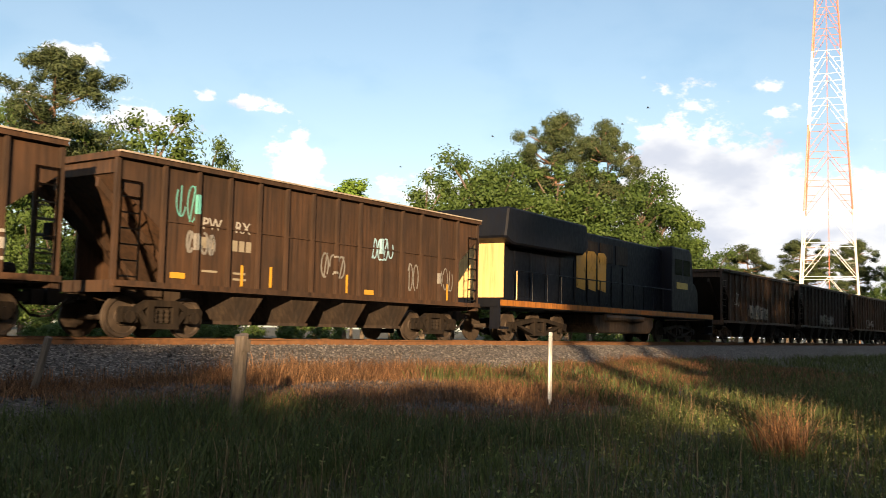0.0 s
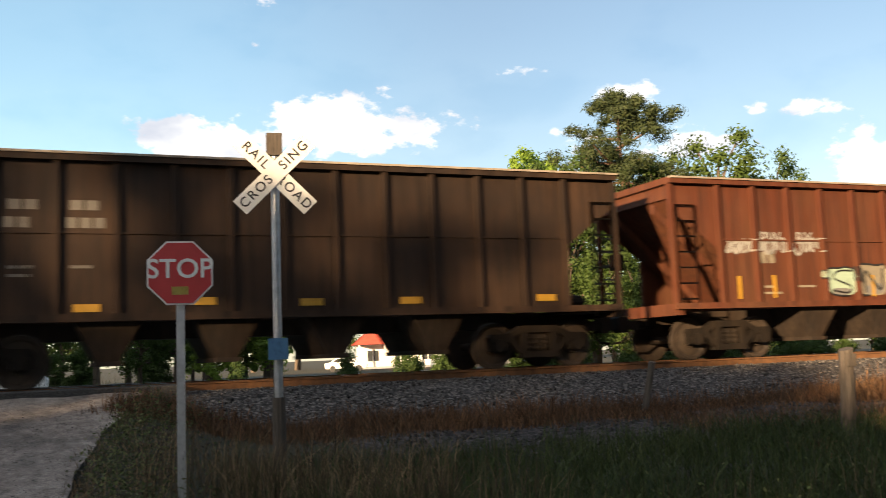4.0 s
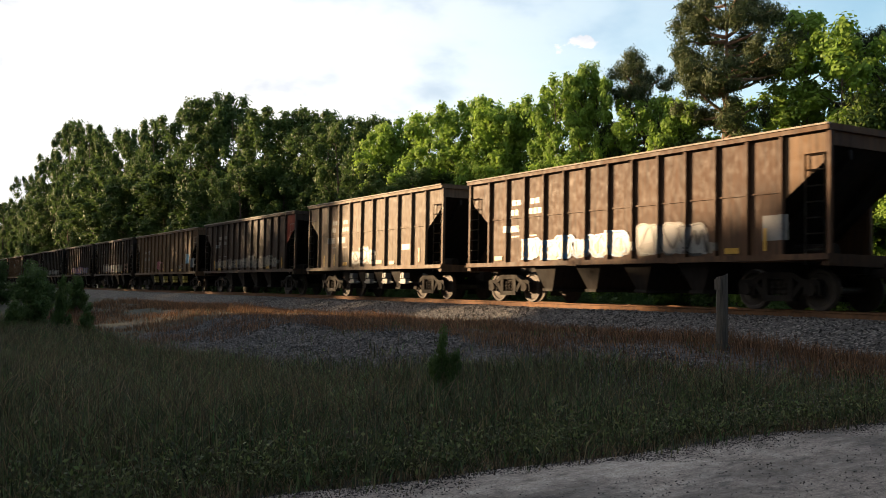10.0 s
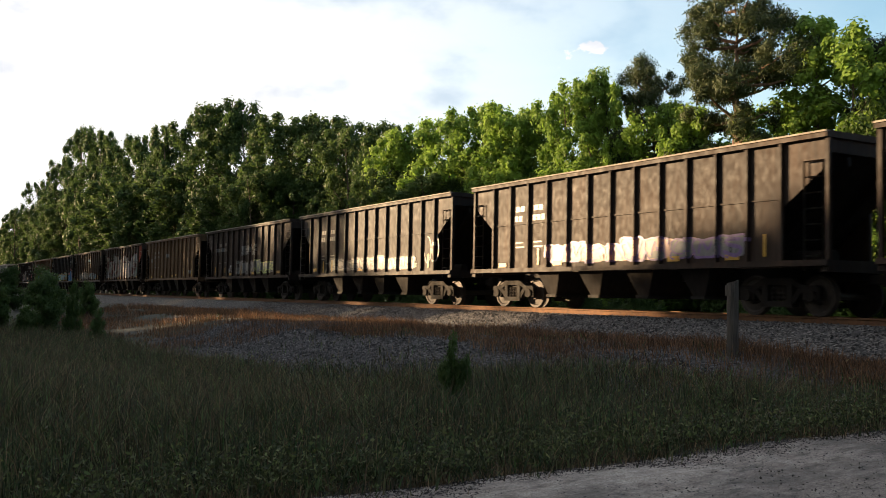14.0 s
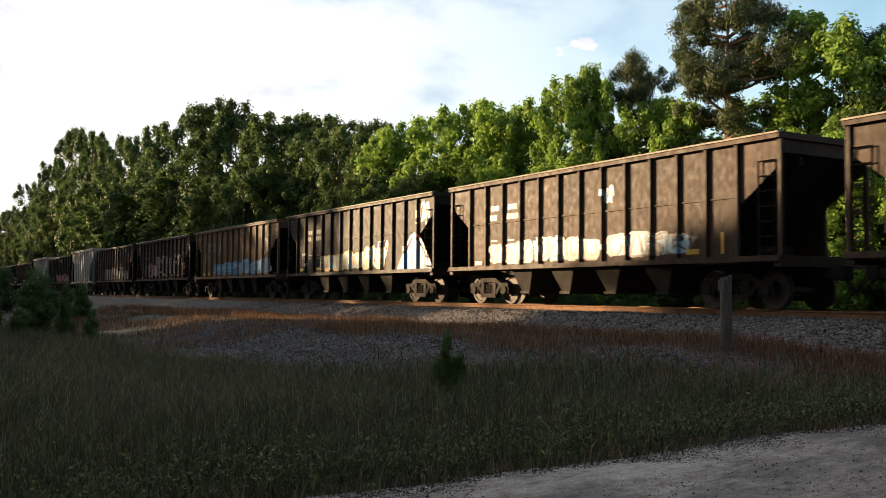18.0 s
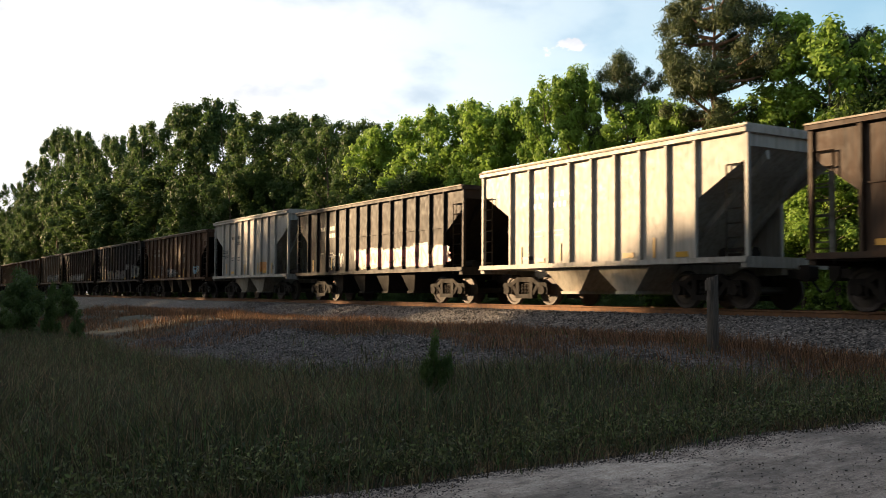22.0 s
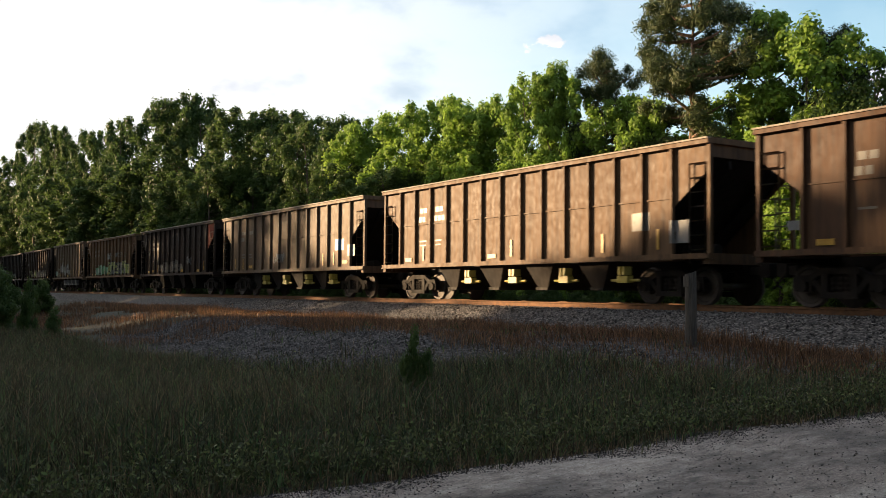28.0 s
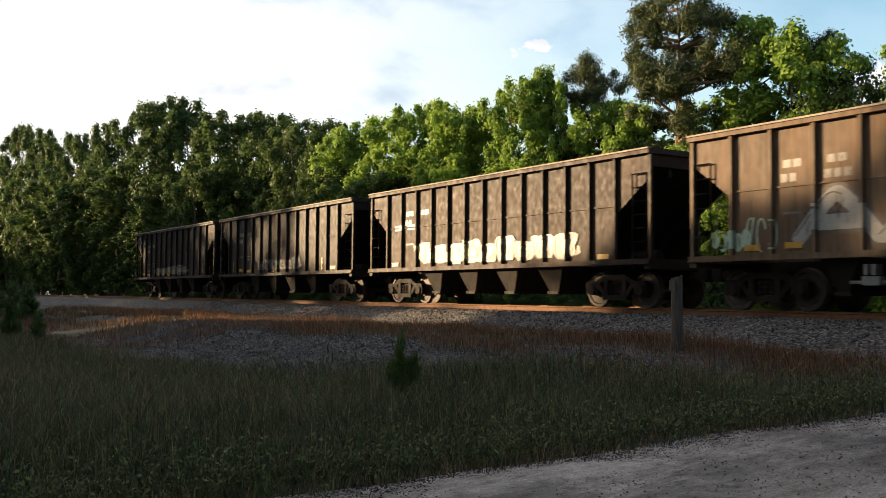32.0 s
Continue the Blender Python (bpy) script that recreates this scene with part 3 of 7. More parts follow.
def wheelset_bm(r):
    def make(bm):
        for s in (-1, 1):
            prof = [(0.10, 0.83), (0.19, 0.84), (0.20, 0.80), (r - 0.10, 0.79), (r - 0.07, 0.82), (r - 0.005, 0.82), (r + 0.002, 0.735), (r + 0.028, 0.725), (r + 0.02, 0.70), (r - 0.07, 0.70), (0.20, 0.72), (0.10, 0.72)]
            lathe(bm, [(a, s * b) for a, b in prof], 22)
        rod(bm, (0, -1.02, 0), (0, 1.02, 0), 0.085, seg=10)
        for s in (-1, 1):     # three bolts on each bearing cap
            for k in range(3):
                a = 2.094 * k
                rod(bm, (0.06 * math.cos(a), s * 1.02, 0.06 * math.sin(a)), (0.06 * math.cos(a), s * 1.06, 0.06 * math.sin(a)), 0.022, seg=6)
    return make


def side_frame_bm(wb):
    def make(bm):
        h = wb / 2
        y0, y1 = -0.09, 0.09
        prism(bm, [(-h - 0.22, 0.62), (-h - 0.16, 0.68), (-h + 0.18, 0.68), (-0.40, 0.84), (0.40, 0.84), (h - 0.18, 0.68), (h + 0.16, 0.68), (h + 0.22, 0.62),
                   (h + 0.22, 0.54), (h - 0.22, 0.54), (0.42, 0.70), (-0.42, 0.70), (-h + 0.22, 0.54), (-h - 0.22, 0.54)], y0, y1)
        for s in (-1, 1):
            prism(bm, [(s * (h - 0.20), 0.55), (s * (h - 0.34), 0.60), (s * 0.36, 0.33), (s * 0.36, 0.20)], y0 * 0.9, y1 * 0.9)
            prism(bm, [(s * 0.26, 0.72), (s * 0.42, 0.72), (s * 0.42, 0.30), (s * 0.26, 0.30)], y0 * 1.1, y1 * 1.1)
            prism(bm, [(s * (h - 0.22), 0.60), (s * (h - 0.22), 0.34), (s * (h - 0.15), 0.34), (s * (h - 0.15), 0.60)], y0 * 0.8, y1 * 0.8)
            prism(bm, [(s * (h + 0.22), 0.60), (s * (h + 0.22), 0.34), (s * (h + 0.15), 0.34), (s * (h + 0.15), 0.60)], y0 * 0.8, y1 * 0.8)
        prism(bm, [(-0.44, 0.20), (0.44, 0.20), (0.40, 0.33), (-0.40, 0.33)], y0 * 1.2, y1 * 1.2)
    return make


def spring_bm(bm):
    for x in (-0.16, 0.0, 0.16):
        lathe_pts = []
        for k in range(7):
            z = 0.34 + k * 0.05
            lathe_pts.append((z, 0.075 if k % 2 else 0.055))
        for (z0, r0), (z1, r1) in zip(lathe_pts, lathe_pts[1:]):
            rod(bm, (x, 0, z0), (x, 0, z1), r0, r1, 8, False)


def bearing_bm(bm):
    rod(bm, (0, -0.10, 0.457), (0, 0.10, 0.457), 0.135, seg=12)


WHEELS = []                   # (wheelset, radius) for the turning


def add_truck(car, x, mat, wb=1.78, axles=2, r=0.457):
    m = cached(("bolster", axles), lambda bm: (box(bm, -0.2, 0.2, -1.0, 1.0, 0.42, 0.74), box(bm, -0.28, 0.28, -0.3, 0.3, 0.74, 0.84)))
    t = part("truck", m, mat, car, "", pose(x, 0, 0))
    span = wb * (axles - 1)
    sf = cached(("side_frame", wb, axles), side_frame_bm(span))
    sp, be = cached("springs", spring_bm), cached("bearing_cap", bearing_bm)
    for s in (-1, 1):
        part("side_frame", sf, mat, t, "", pose(0, s * 1.0, 0))
        part("spring_nest", sp, mat, t, "", pose(0, s * 1.0, 0))
        for k in range(axles):
            part("bearing_cap", be, mat, t, "", pose(-span / 2 + k * wb, s * 1.02, r - 0.457))
    wm = cached(("wheelset", r), wheelset_bm(r))
    for k in range(axles):
        w = part("wheelset", wm, M_WHEEL, t)
        w.matrix_parent_inverse = pose(-span / 2 + k * wb, 0, r)
        WHEELS.append((w, r))
    return t


SILL = 1.08
KINDS = {  # length over the body, height, ribs, bays, end cut
    "std": (13.95, 3.92, 13, 4, 1.25), "long": (15.35, 3.88, 14, 4, 1.2), "short": (11.85, 4.0, 10, 4, 1.2), "covered": (10.75, 4.15, 9, 2, 1.6)}


def side_outline(L, H, cut):
    zc = H - 1.55
    return [(-L / 2 + 0.12, H - 0.12), (L / 2 - 0.12, H - 0.12), (L / 2 - 0.12, H - 0.74), (L / 2 - cut, zc), (L / 2 - cut, SILL + 0.1), (-L / 2 + cut, SILL + 0.1), (-L / 2 + cut, zc), (-L / 2 + 0.12, H - 0.74)]


def slope_bm(L, H, cut):
    def make(bm):
        pts = [(L / 2 - 0.10, H - 0.40), (L / 2 - cut + 0.02, H - 1.55), (L / 2 - cut - 1.35, SILL + 0.12), (L / 2 - cut - 1.38, SILL + 0.16), (L / 2 - cut - 0.02, H - 1.50), (L / 2 - 0.10, H - 0.35)]
        prism(bm, pts, -1.437, 1.437)
    return make


def ladder_bm(H):
    def make(bm):
        gx = [-0.27, -0.215, 0.215, 0.27]
        gz = [SILL - 0.1]
        while gz[-1] < H - 0.85:
            gz += [gz[-1] + 0.30, gz[-1] + 0.335]
        grid = [[bm.verts.new((x, 0, z)) for x in gx] for z in gz]
        for j in range(len(gz) - 1):
            for i in range(3):
                if i != 1 or j % 2:
                    bm.faces.new((grid[j][i], grid[j][i + 1], grid[j + 1][i + 1], grid[j + 1][i]))
        bmesh.ops.solidify(bm, geom=bm.faces[:], thickness=0.035)
    return make


def bay_bm(w):
    def make(bm):
        a, b = w / 2, w * 0.16
        top = [(-a, -1.38, SILL + 0.02), (a, -1.38, SILL + 0.02), (a, 1.38, SILL + 0.02), (-a, 1.38, SILL + 0.02)]
        # the outer wall hangs straight, the inner walls slope to the gate
        bot = [(-b, -1.2, 0.40), (b, -1.2, 0.40), (b, 1.2, 0.40), (-b, 1.2, 0.40)]
        t, u = [bm.verts.new(p) for p in top], [bm.verts.new(p) for p in bot]
        bm.faces.new(t), bm.faces.new(u)
        for i in range(4):
            bm.faces.new((t[i], t[(i + 1) % 4], u[(i + 1) % 4], u[i]))
        box(bm, -b - 0.05, b + 0.05, -1.26, 1.26, 0.34, 0.42)
    return make


def gear_bm(bm):
    box(bm, -0.19, 0.19, -1.32, -1.12, 0.54, 0.72)
    box(bm, -0.12, -0.04, -1.36, -1.1, 0.74, 0.95)
    box(bm, 0.04, 0.12, -1.36, -1.1, 0.74, 0.95)
    rod(bm, (-0.5, -1.2, 0.6), (0.5, -1.2, 0.6), 0.035, seg=8)


def coupler_bm(bm):
    box(bm, -0.5, 0.25, -0.1, 0.1, 0.72, 0.92)
    prism(bm, [(0.22, 0.66), (0.44, 0.66), (0.50, 0.72), (0.50, 0.98), (0.44, 1.02), (0.22, 1.02)], -0.17, 0.15)
    rod(bm, (0.1, 0.3, 0.8), (0.45, 0.22, 0.45), 0.03, seg=6)
    rod(bm, (0.45, 0.22, 0.45), (0.62, 0.1, 0.42), 0.03, seg=6)


def brake_wheel_bm(bm):
    n = 14
    for i in range(n):
        a, b = 6.2832 * i / n, 6.2832 * (i + 1) / n
        rod(bm, (0, 0.28 * math.cos(a), 0.28 * math.sin(a)), (0, 0.28 * math.cos(b), 0.28 * math.sin(b)), 0.018, seg=5, caps=False)
    for k in range(4):
        a = 1.571 * k
        rod(bm, (0, 0, 0), (0, 0.28 * math.cos(a), 0.28 * math.sin(a)), 0.014, seg=5)
    box(bm, -0.28, -0.02, -0.14, 0.14, -0.2, 0.16)


def hopper(kind, paint, x, name, label, panel=None, gear_paint="shade_black"):
    """An open or covered hopper car whose middle is at x when the clip starts."""
    L, H, nrib, nbay, cut = KINDS[kind]
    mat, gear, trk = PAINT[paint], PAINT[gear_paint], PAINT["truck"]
    # open cars carry the shade of their ends as near-black colour
    end_mat = PAINT["shade_black"] if gear_paint == "shade_black" and kind != "covered" else mat
    if kind == "covered":
        gear = PAINT["grey"] if paint == "silver" else PAINT["tan"]
    car = thing(name, pose(x, TRACK_Y, 0), label, "hopper car", "cars of the coal train")
    side = cached(("side_sheet", kind), lambda bm: prism(bm, side_outline(L, H, cut), -0.012, 0.012))
    def chord_bm(bm):
        box(bm, -L / 2, L / 2, -0.07, 0.07, H - 0.14, H)
        n = len(bm.faces)
        box(bm, -L / 2, L / 2, -0.10, 0.02, H - 0.035, H + 0.004)
        bm.faces.ensure_lookup_table()
        for f in bm.faces[n:]:
            f.material_index = 1
    chord = cached(("top_chord", kind), chord_bm)
    if not chord.materials:
        chord.materials.append(mat), chord.materials.append(M_DUST)
    sill = cached(("side_sill", kind), lambda bm: (box(bm, -L / 2, L / 2, -0.06, 0.06, SILL, SILL + 0.13), box(bm, -L / 2, L / 2, -0.10, 0.0, SILL, SILL + 0.025)))
    rib = cached(("rib", kind), lambda bm: prism(bm, [(-0.04, SILL + 0.13), (0.04, SILL + 0.13), (0.04, H - 0.14), (-0.04, H - 0.14)], -0.05, 0.048))
    post = cached(("corner_post", kind), lambda bm: (box(bm, -0.05, 0.05, -0.05, 0.05, SILL - 0.05, H - 0.14)))
    ladder = cached(("ladder", kind), ladder_bm(H))
    for s in (-1, 1):
        flip = pose(0, 0, 0, 0, 0, 180) if s > 0 else pose(0, 0, 0)
        part("side_sheet", side, mat, car, "", pose(0, s * 1.45, 0))
        part("top_chord", chord, mat, car, "", pose(0, s * 1.53, 0) @ flip)
        part("side_sill", sill, mat, car, "", pose(0, s * 1.53, 0) @ flip)
        if kind != "covered":
            seam = cached(("side_seam", kind), lambda bm: box(bm, -L / 2 + cut, L / 2 - cut, -0.03, 0.0, SILL + 0.52 * (H - SILL), SILL + 0.52 * (H - SILL) + 0.035))
            part("side_seam", seam, mat, car, "", pose(0, s * 1.462, 0) @ flip)
        span = L - 2 * cut
        for k in range(nrib):
            part("rib", rib, mat, car, "", pose(-span / 2 + span * k / (nrib - 1), s * 1.512, 0) @ flip)
        for e in (-1, 1):
            part("corner_post", post, mat, car, "", pose(e * (L / 2 - 0.06), s * 1.47, 0))
            part("ladder", ladder, M_RUNG, car, "pale ladder with the light on its rungs painted in", pose(e * (L / 2 - 0.38), s * 1.53, 0) @ flip @ pose(0, 0, 0))
    slope = cached(("slope_sheet", kind), slope_bm(L, H, cut))
    endsill = cached(("end_sill", kind), lambda bm: (box(bm, L / 2 - 0.2, L / 2 - 0.02, -1.55, 1.55, SILL - 0.12, SILL + 0.13), box(bm, L / 2 - 1.2, L / 2 - 0.2, -1.5, 1.5, SILL - 0.02, SILL + 0.02)))
    endtop = cached(("end_top", kind), lambda bm: (box(bm, L / 2 - 0.14, L / 2 - 0.09, -1.47, 1.47, H - 0.44, H - 0.13), box(bm, L / 2 - 0.14, L / 2 + 0.0, -1.46, 1.46, H - 0.14, H)))
    stiff = cached(("end_stiffener", kind), lambda bm: prism(bm, [(L / 2 - 0.10, H - 0.5), (L / 2 - cut - 1.3, SILL + 0.1), (L / 2 - cut - 1.1, SILL + 0.1), (L / 2 - 0.08, H - 0.7)], -0.05, 0.05))
    coup = cached("coupler", coupler_bm)
    for e in (0, 180):
        part("slope_sheet", slope, end_mat, car, "" if end_mat == mat else "slope sheet with its shade painted in near-black", pose(0, 0, 0, 0, 0, e))
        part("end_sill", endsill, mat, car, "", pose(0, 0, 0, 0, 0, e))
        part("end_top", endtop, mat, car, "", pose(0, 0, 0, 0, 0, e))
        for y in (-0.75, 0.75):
            part("end_stiffener", stiff, end_mat, car, "", pose(0, 0, 0, 0, 0, e) @ pose(0, y, 0))
        part("coupler", coup, trk, car, "", pose(0, 0, 0, 0, 0, e) @ pose(L / 2 + 0.05, 0, 0))
        add_truck(car, (1 if e == 0 else -1) * (L / 2 - 1.72), trk)
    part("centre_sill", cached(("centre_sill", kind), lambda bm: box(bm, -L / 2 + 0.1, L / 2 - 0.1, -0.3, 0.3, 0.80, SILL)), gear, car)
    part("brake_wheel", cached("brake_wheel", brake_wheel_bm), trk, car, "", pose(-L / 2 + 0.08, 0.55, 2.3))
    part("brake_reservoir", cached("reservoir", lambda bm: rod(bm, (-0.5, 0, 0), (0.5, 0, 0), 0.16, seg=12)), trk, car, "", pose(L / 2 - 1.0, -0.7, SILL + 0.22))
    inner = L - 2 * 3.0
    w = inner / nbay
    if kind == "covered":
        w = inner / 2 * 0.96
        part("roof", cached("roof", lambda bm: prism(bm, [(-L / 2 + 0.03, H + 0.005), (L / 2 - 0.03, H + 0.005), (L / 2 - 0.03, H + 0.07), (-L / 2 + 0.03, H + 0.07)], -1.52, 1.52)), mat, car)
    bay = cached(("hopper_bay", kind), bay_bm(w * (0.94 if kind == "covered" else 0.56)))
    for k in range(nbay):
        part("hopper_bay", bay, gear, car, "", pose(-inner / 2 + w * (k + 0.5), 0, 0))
    if kind in ("long", "short"):
        g = cached("outlet_gear", gear_bm)
        gm = SPRAY["yellow"] if kind == "long" else SPRAY["silver"]
        for k in range(nbay):
            part("outlet_gear", g, gm, car, "yellow-painted outlet gear" if kind == "long" else "", pose(-inner / 2 + w * (k + 0.5) + w * 0.5, -0.12, 0))
    if panel:
        pm = cached(("end_panel", kind), lambda bm: prism(bm, [(L / 2 - 0.13, H - 0.15), (L / 2 - 0.13, H - 0.74), (L / 2 - cut + 0.06, H - 1.50), (L / 2 - cut + 0.06, H - 0.15)], -0.004, 0.004))
        part("end_panel", pm, PAINT["panel_red" if panel == "red" else panel], car, panel + " painted end panel", pose(0, -1.468, 0))
    return car


MOVERS = []                   # (thing, x at the start)
# leading end and trailing end along the track at the start, kind, paint, painted end panel
FLEET = [
    (200, 57.99, 'std', 'umber', None),
    (201, 73.24, 'std', 'dark', None),
    (202, 88.49, 'std', 'brown', None),
    (203, 103.74, 'std', 'dark', None),
    (204, 118.99, 'std', 'umber', None),
    (205, 134.24, 'std', 'brown', None),
    (206, 149.49, 'std', 'umber', None),
    (207, 164.74, 'std', 'dark', None),
    (208, 179.99, 'std', 'brown', None),
    (209, 195.24, 'std', 'umber', None),
    (210, 210.49, 'std', 'dark', None),
    (211, 225.74, 'std', 'umber', None),
    (212, 240.99, 'std', 'brown', None),
    (213, 256.24, 'std', 'dark', None),
    (101, 20.34, 'std', 'brown', None),
    (102, 5.20, 'std', 'brown', None),
    (103, -10.46, 'std', 'tan', None),
    (104, -26.16, 'std', 'brown', None),
    (105, -41.20, 'std', 'brown', None),
    (106, -56.19, 'std', 'red', None),
    (107, -71.44, 'std', 'umber', None),
    (108, -86.79, 'std', 'brown', None),
    (-1, -101.46, 'covered', 'grey', None),
    (0, -115.43, 'std', 'umber', None),
    (1, -130.91, 'std', 'brown', 'red'),
    (2, -146.15, 'std', 'umber', None),
    (3, -162.24, 'long', 'tan', None),
    (4, -178.58, 'std', 'rust', 'orange'),
    (5, -194.08, 'std', 'brown', None),
    (6, -209.64, 'std', 'rust', 'orange'),
    (7, -224.19, 'short', 'tan', None),
    (8, -238.66, 'std', 'brown', 'red'),
    (9, -254.96, 'long', 'orange', None),
    (10, -270.81, 'std', 'umber', None),
    (11, -285.87, 'std', 'umber', None),
    (12, -301.19, 'std', 'dark', None),
    (13, -316.41, 'std', 'umber', None),
    (14, -331.89, 'std', 'orange', 'orange'),
    (15, -347.26, 'std', 'brown', 'red'),
    (16, -362.81, 'std', 'brown', None),
    (17, -377.90, 'std', 'dark', None),
    (18, -393.11, 'std', 'orange', None),
    (19, -408.43, 'std', 'umber', None),
    (20, -423.73, 'std', 'brown', None),
    (21, -437.66, 'covered', 'silver', None),
    (22, -451.07, 'std', 'dark', None),
    (23, -464.53, 'covered', 'silver', None),
    (24, -478.19, 'std', 'rust', None),
    (25, -493.22, 'std', 'dark', None),
    (26, -508.41, 'std', 'brown', 'rust'),
    (27, -522.76, 'short', 'tan', None),
    (28, -537.68, 'long', 'rust', None),
    (29, -554.30, 'long', 'orange', None),
    (30, -571.15, 'long', 'tan', None),
    (31, -587.21, 'std', 'umber', 'red'),
    (32, -602.58, 'std', 'orange', 'rust'),
    (33, -616.82, 'short', 'tan', None),
    (34, -630.95, 'std', 'umber', None),
    (35, -646.24, 'std', 'dark', None),
    (36, -661.08, 'std', 'dark', None),
]

# ---- plants ----
def quads_mesh(name, c, u, w, mat):
    """Leaves: centre, half-length and half-width vectors; a kite of two triangles each."""
    n = len(c)
    v = np.empty((n, 4, 3))
    v[:, 0], v[:, 1], v[:, 2], v[:, 3] = c - u, c + w - u * 0.15, c + u, c - w - u * 0.15
    me = bpy.data.meshes.new(name)
    me.vertices.add(n * 4)
    me.vertices.foreach_set("co", v.ravel())
    me.loops.add(n * 4)
    me.loops.foreach_set("vertex_index", np.arange(n * 4))
    me.polygons.add(n)
    me.polygons.foreach_set("loop_start", np.arange(n) * 4)
    me.polygons.foreach_set("loop_total", np.full(n, 4))
    me.update(calc_edges=True)
    me.materials.append(mat)
    return me


def unit(a):
    return a / np.maximum(np.linalg.norm(a, axis=1, keepdims=True), 1e-6)


def tree_meshes(kind, seed, lite):
    """Trunk and crown of a tree ten metres high; the caller scales it."""
    rng = np.random.default_rng(seed)
    bm = bmesh.new()
    H = 10.0
    top = {"poplar": 0.97, "oak": 0.72, "pine": 0.93, "snag": 0.97, "bush": 0.5}[kind]
    # trunk, slightly bent
    pts, p = [], Vector((0, 0, -0.15))
    bend = Vector((rng.normal(0, 0.03), rng.normal(0, 0.03), 0))
    for i in range(9):
        pts.append(p.copy())
        p = p + Vector((bend.x * i * 0.3 + rng.normal(0, 0.05), bend.y * i * 0.3 + rng.normal(0, 0.05), (H * top + 0.15) / 8))
    r0 = {"poplar": 0.17, "oak": 0.24, "pine": 0.20, "snag": 0.15, "bush": 0.06}[kind]
    for i in range(8):
        rod(bm, pts[i], pts[i + 1], r0 * (1 - 0.115 * i), r0 * (1 - 0.115 * (i + 1)), 8, False)

    def along(t):
        f = min(7.999, max(0.0, t * 8))
        i = int(f)
        return pts[i].lerp(pts[i + 1], f - i)

    clumps = []                # centre, radius, squash
    if kind == "poplar":
        n = 44
        for i in range(n):     # upright lobes of leaves, each a taller clump with small ones on its shoulder
            t = 0.10 + 0.86 * (i / n) ** 0.9
            a = i * 2.4 + rng.normal(0, 0.4)
            reach = (0.30 + 1.55 * math.sin(math.pi * min(1, (1.02 - t) * 1.05) ** 0.75)) * rng.uniform(0.5, 1.12)
            b = along(t)
            e = b + Vector((math.cos(a) * reach, math.sin(a) * reach, reach * 0.62))
            if i % 2 == 0:
                rod(bm, b, e, 0.05 * (1.2 - t), 0.012, 5, False)
            r = rng.uniform(0.40, 0.72)
            clumps.append((e, r, 1.05))
            clumps.append((e + Vector((rng.normal(0, 0.25), rng.normal(0, 0.25), r * 0.8)), r * 0.6, 1.05))
            if i % 2:
                clumps.append((e + Vector((math.cos(a) * r * 0.8, math.sin(a) * r * 0.8, -r * 0.2)), r * 0.5, 1.1))
        clumps.append((along(1.0) + Vector((0, 0, 0.25)), 0.42, 1.3))
    elif kind == "oak":
        n = 70
        for i in range(n):
            t = rng.uniform(0.30, 0.98)
            a = i * 2.4 + rng.normal(0, 0.3)
            el = rng.uniform(-0.25, 1.35)
            reach = rng.uniform(1.2, 3.3) * (1.0 if t > 0.45 else 0.8)
            b = along(t)
            e = b + Vector((math.cos(a) * math.cos(el), math.sin(a) * math.cos(el), math.sin(el) * 0.85)) * reach
            if i % 2 == 0:
                mid = b.lerp(e, 0.5) + Vector((0, 0, 0.2))
                rod(bm, b, mid, 0.085, 0.05, 5, False)
                rod(bm, mid, e, 0.05, 0.015, 5, False)
            clumps.append((e, rng.uniform(0.55, 1.05), 0.8))
    elif kind == "pine":
        n = 46
        for i in range(n):     # needle pads at the ends of nearly level limbs, with sky between them
            t = 0.46 + 0.53 * rng.uniform(0, 1) ** 0.85
            a = i * 2.4 + rng.normal(0, 0.5)
            reach = rng.uniform(0.45, 1.0) * (1.95 * math.sqrt(max(0.06, 1 - ((t - 0.66) / 0.37) ** 2)))
            b = along(t)
            e = b + Vector((math.cos(a) * reach, math.sin(a) * reach, reach * rng.uniform(0.05, 0.42)))
            mid = b.lerp(e, 0.55) + Vector((0, 0, -0.08))
            rod(bm, b, mid, 0.06, 0.04, 5, False)
            rod(bm, mid, e, 0.04, 0.012, 5, False)
            for k in range(3):
                q = e + Vector((rng.normal(0, 0.28), rng.normal(0, 0.28), rng.normal(0.08, 0.20)))
                clumps.append((q, rng.uniform(0.22, 0.42), 0.75))
            if reach > 1.2:
                clumps.append((mid + Vector((rng.normal(0, .2), rng.normal(0, .2), 0.15)), rng.uniform(0.24, 0.40), 0.7))
        clumps.append((along(1.0) + Vector((0, 0, 0.2)), 0.42, 0.8))
        for i in range(7):     # bare lower limbs
            t, a = rng.uniform(0.3, 0.52), rng.uniform(0, 6.28)
            b = along(t)
            rod(bm, b, b + Vector((math.cos(a) * 1.2, math.sin(a) * 1.2, -0.1)), 0.035, 0.01, 5, False)
    elif kind == "snag":       # thin, open crown
        n = 52
        for i in range(n):
            t = 0.25 + 0.74 * (i / n)
            a = i * 2.4
            reach = rng.uniform(0.4, 1.7) * (1.25 - t)
            b = along(t)
            e = b + Vector((math.cos(a) * reach, math.sin(a) * reach, reach * 0.9))
            rod(bm, b, e, 0.035, 0.008, 5, False)
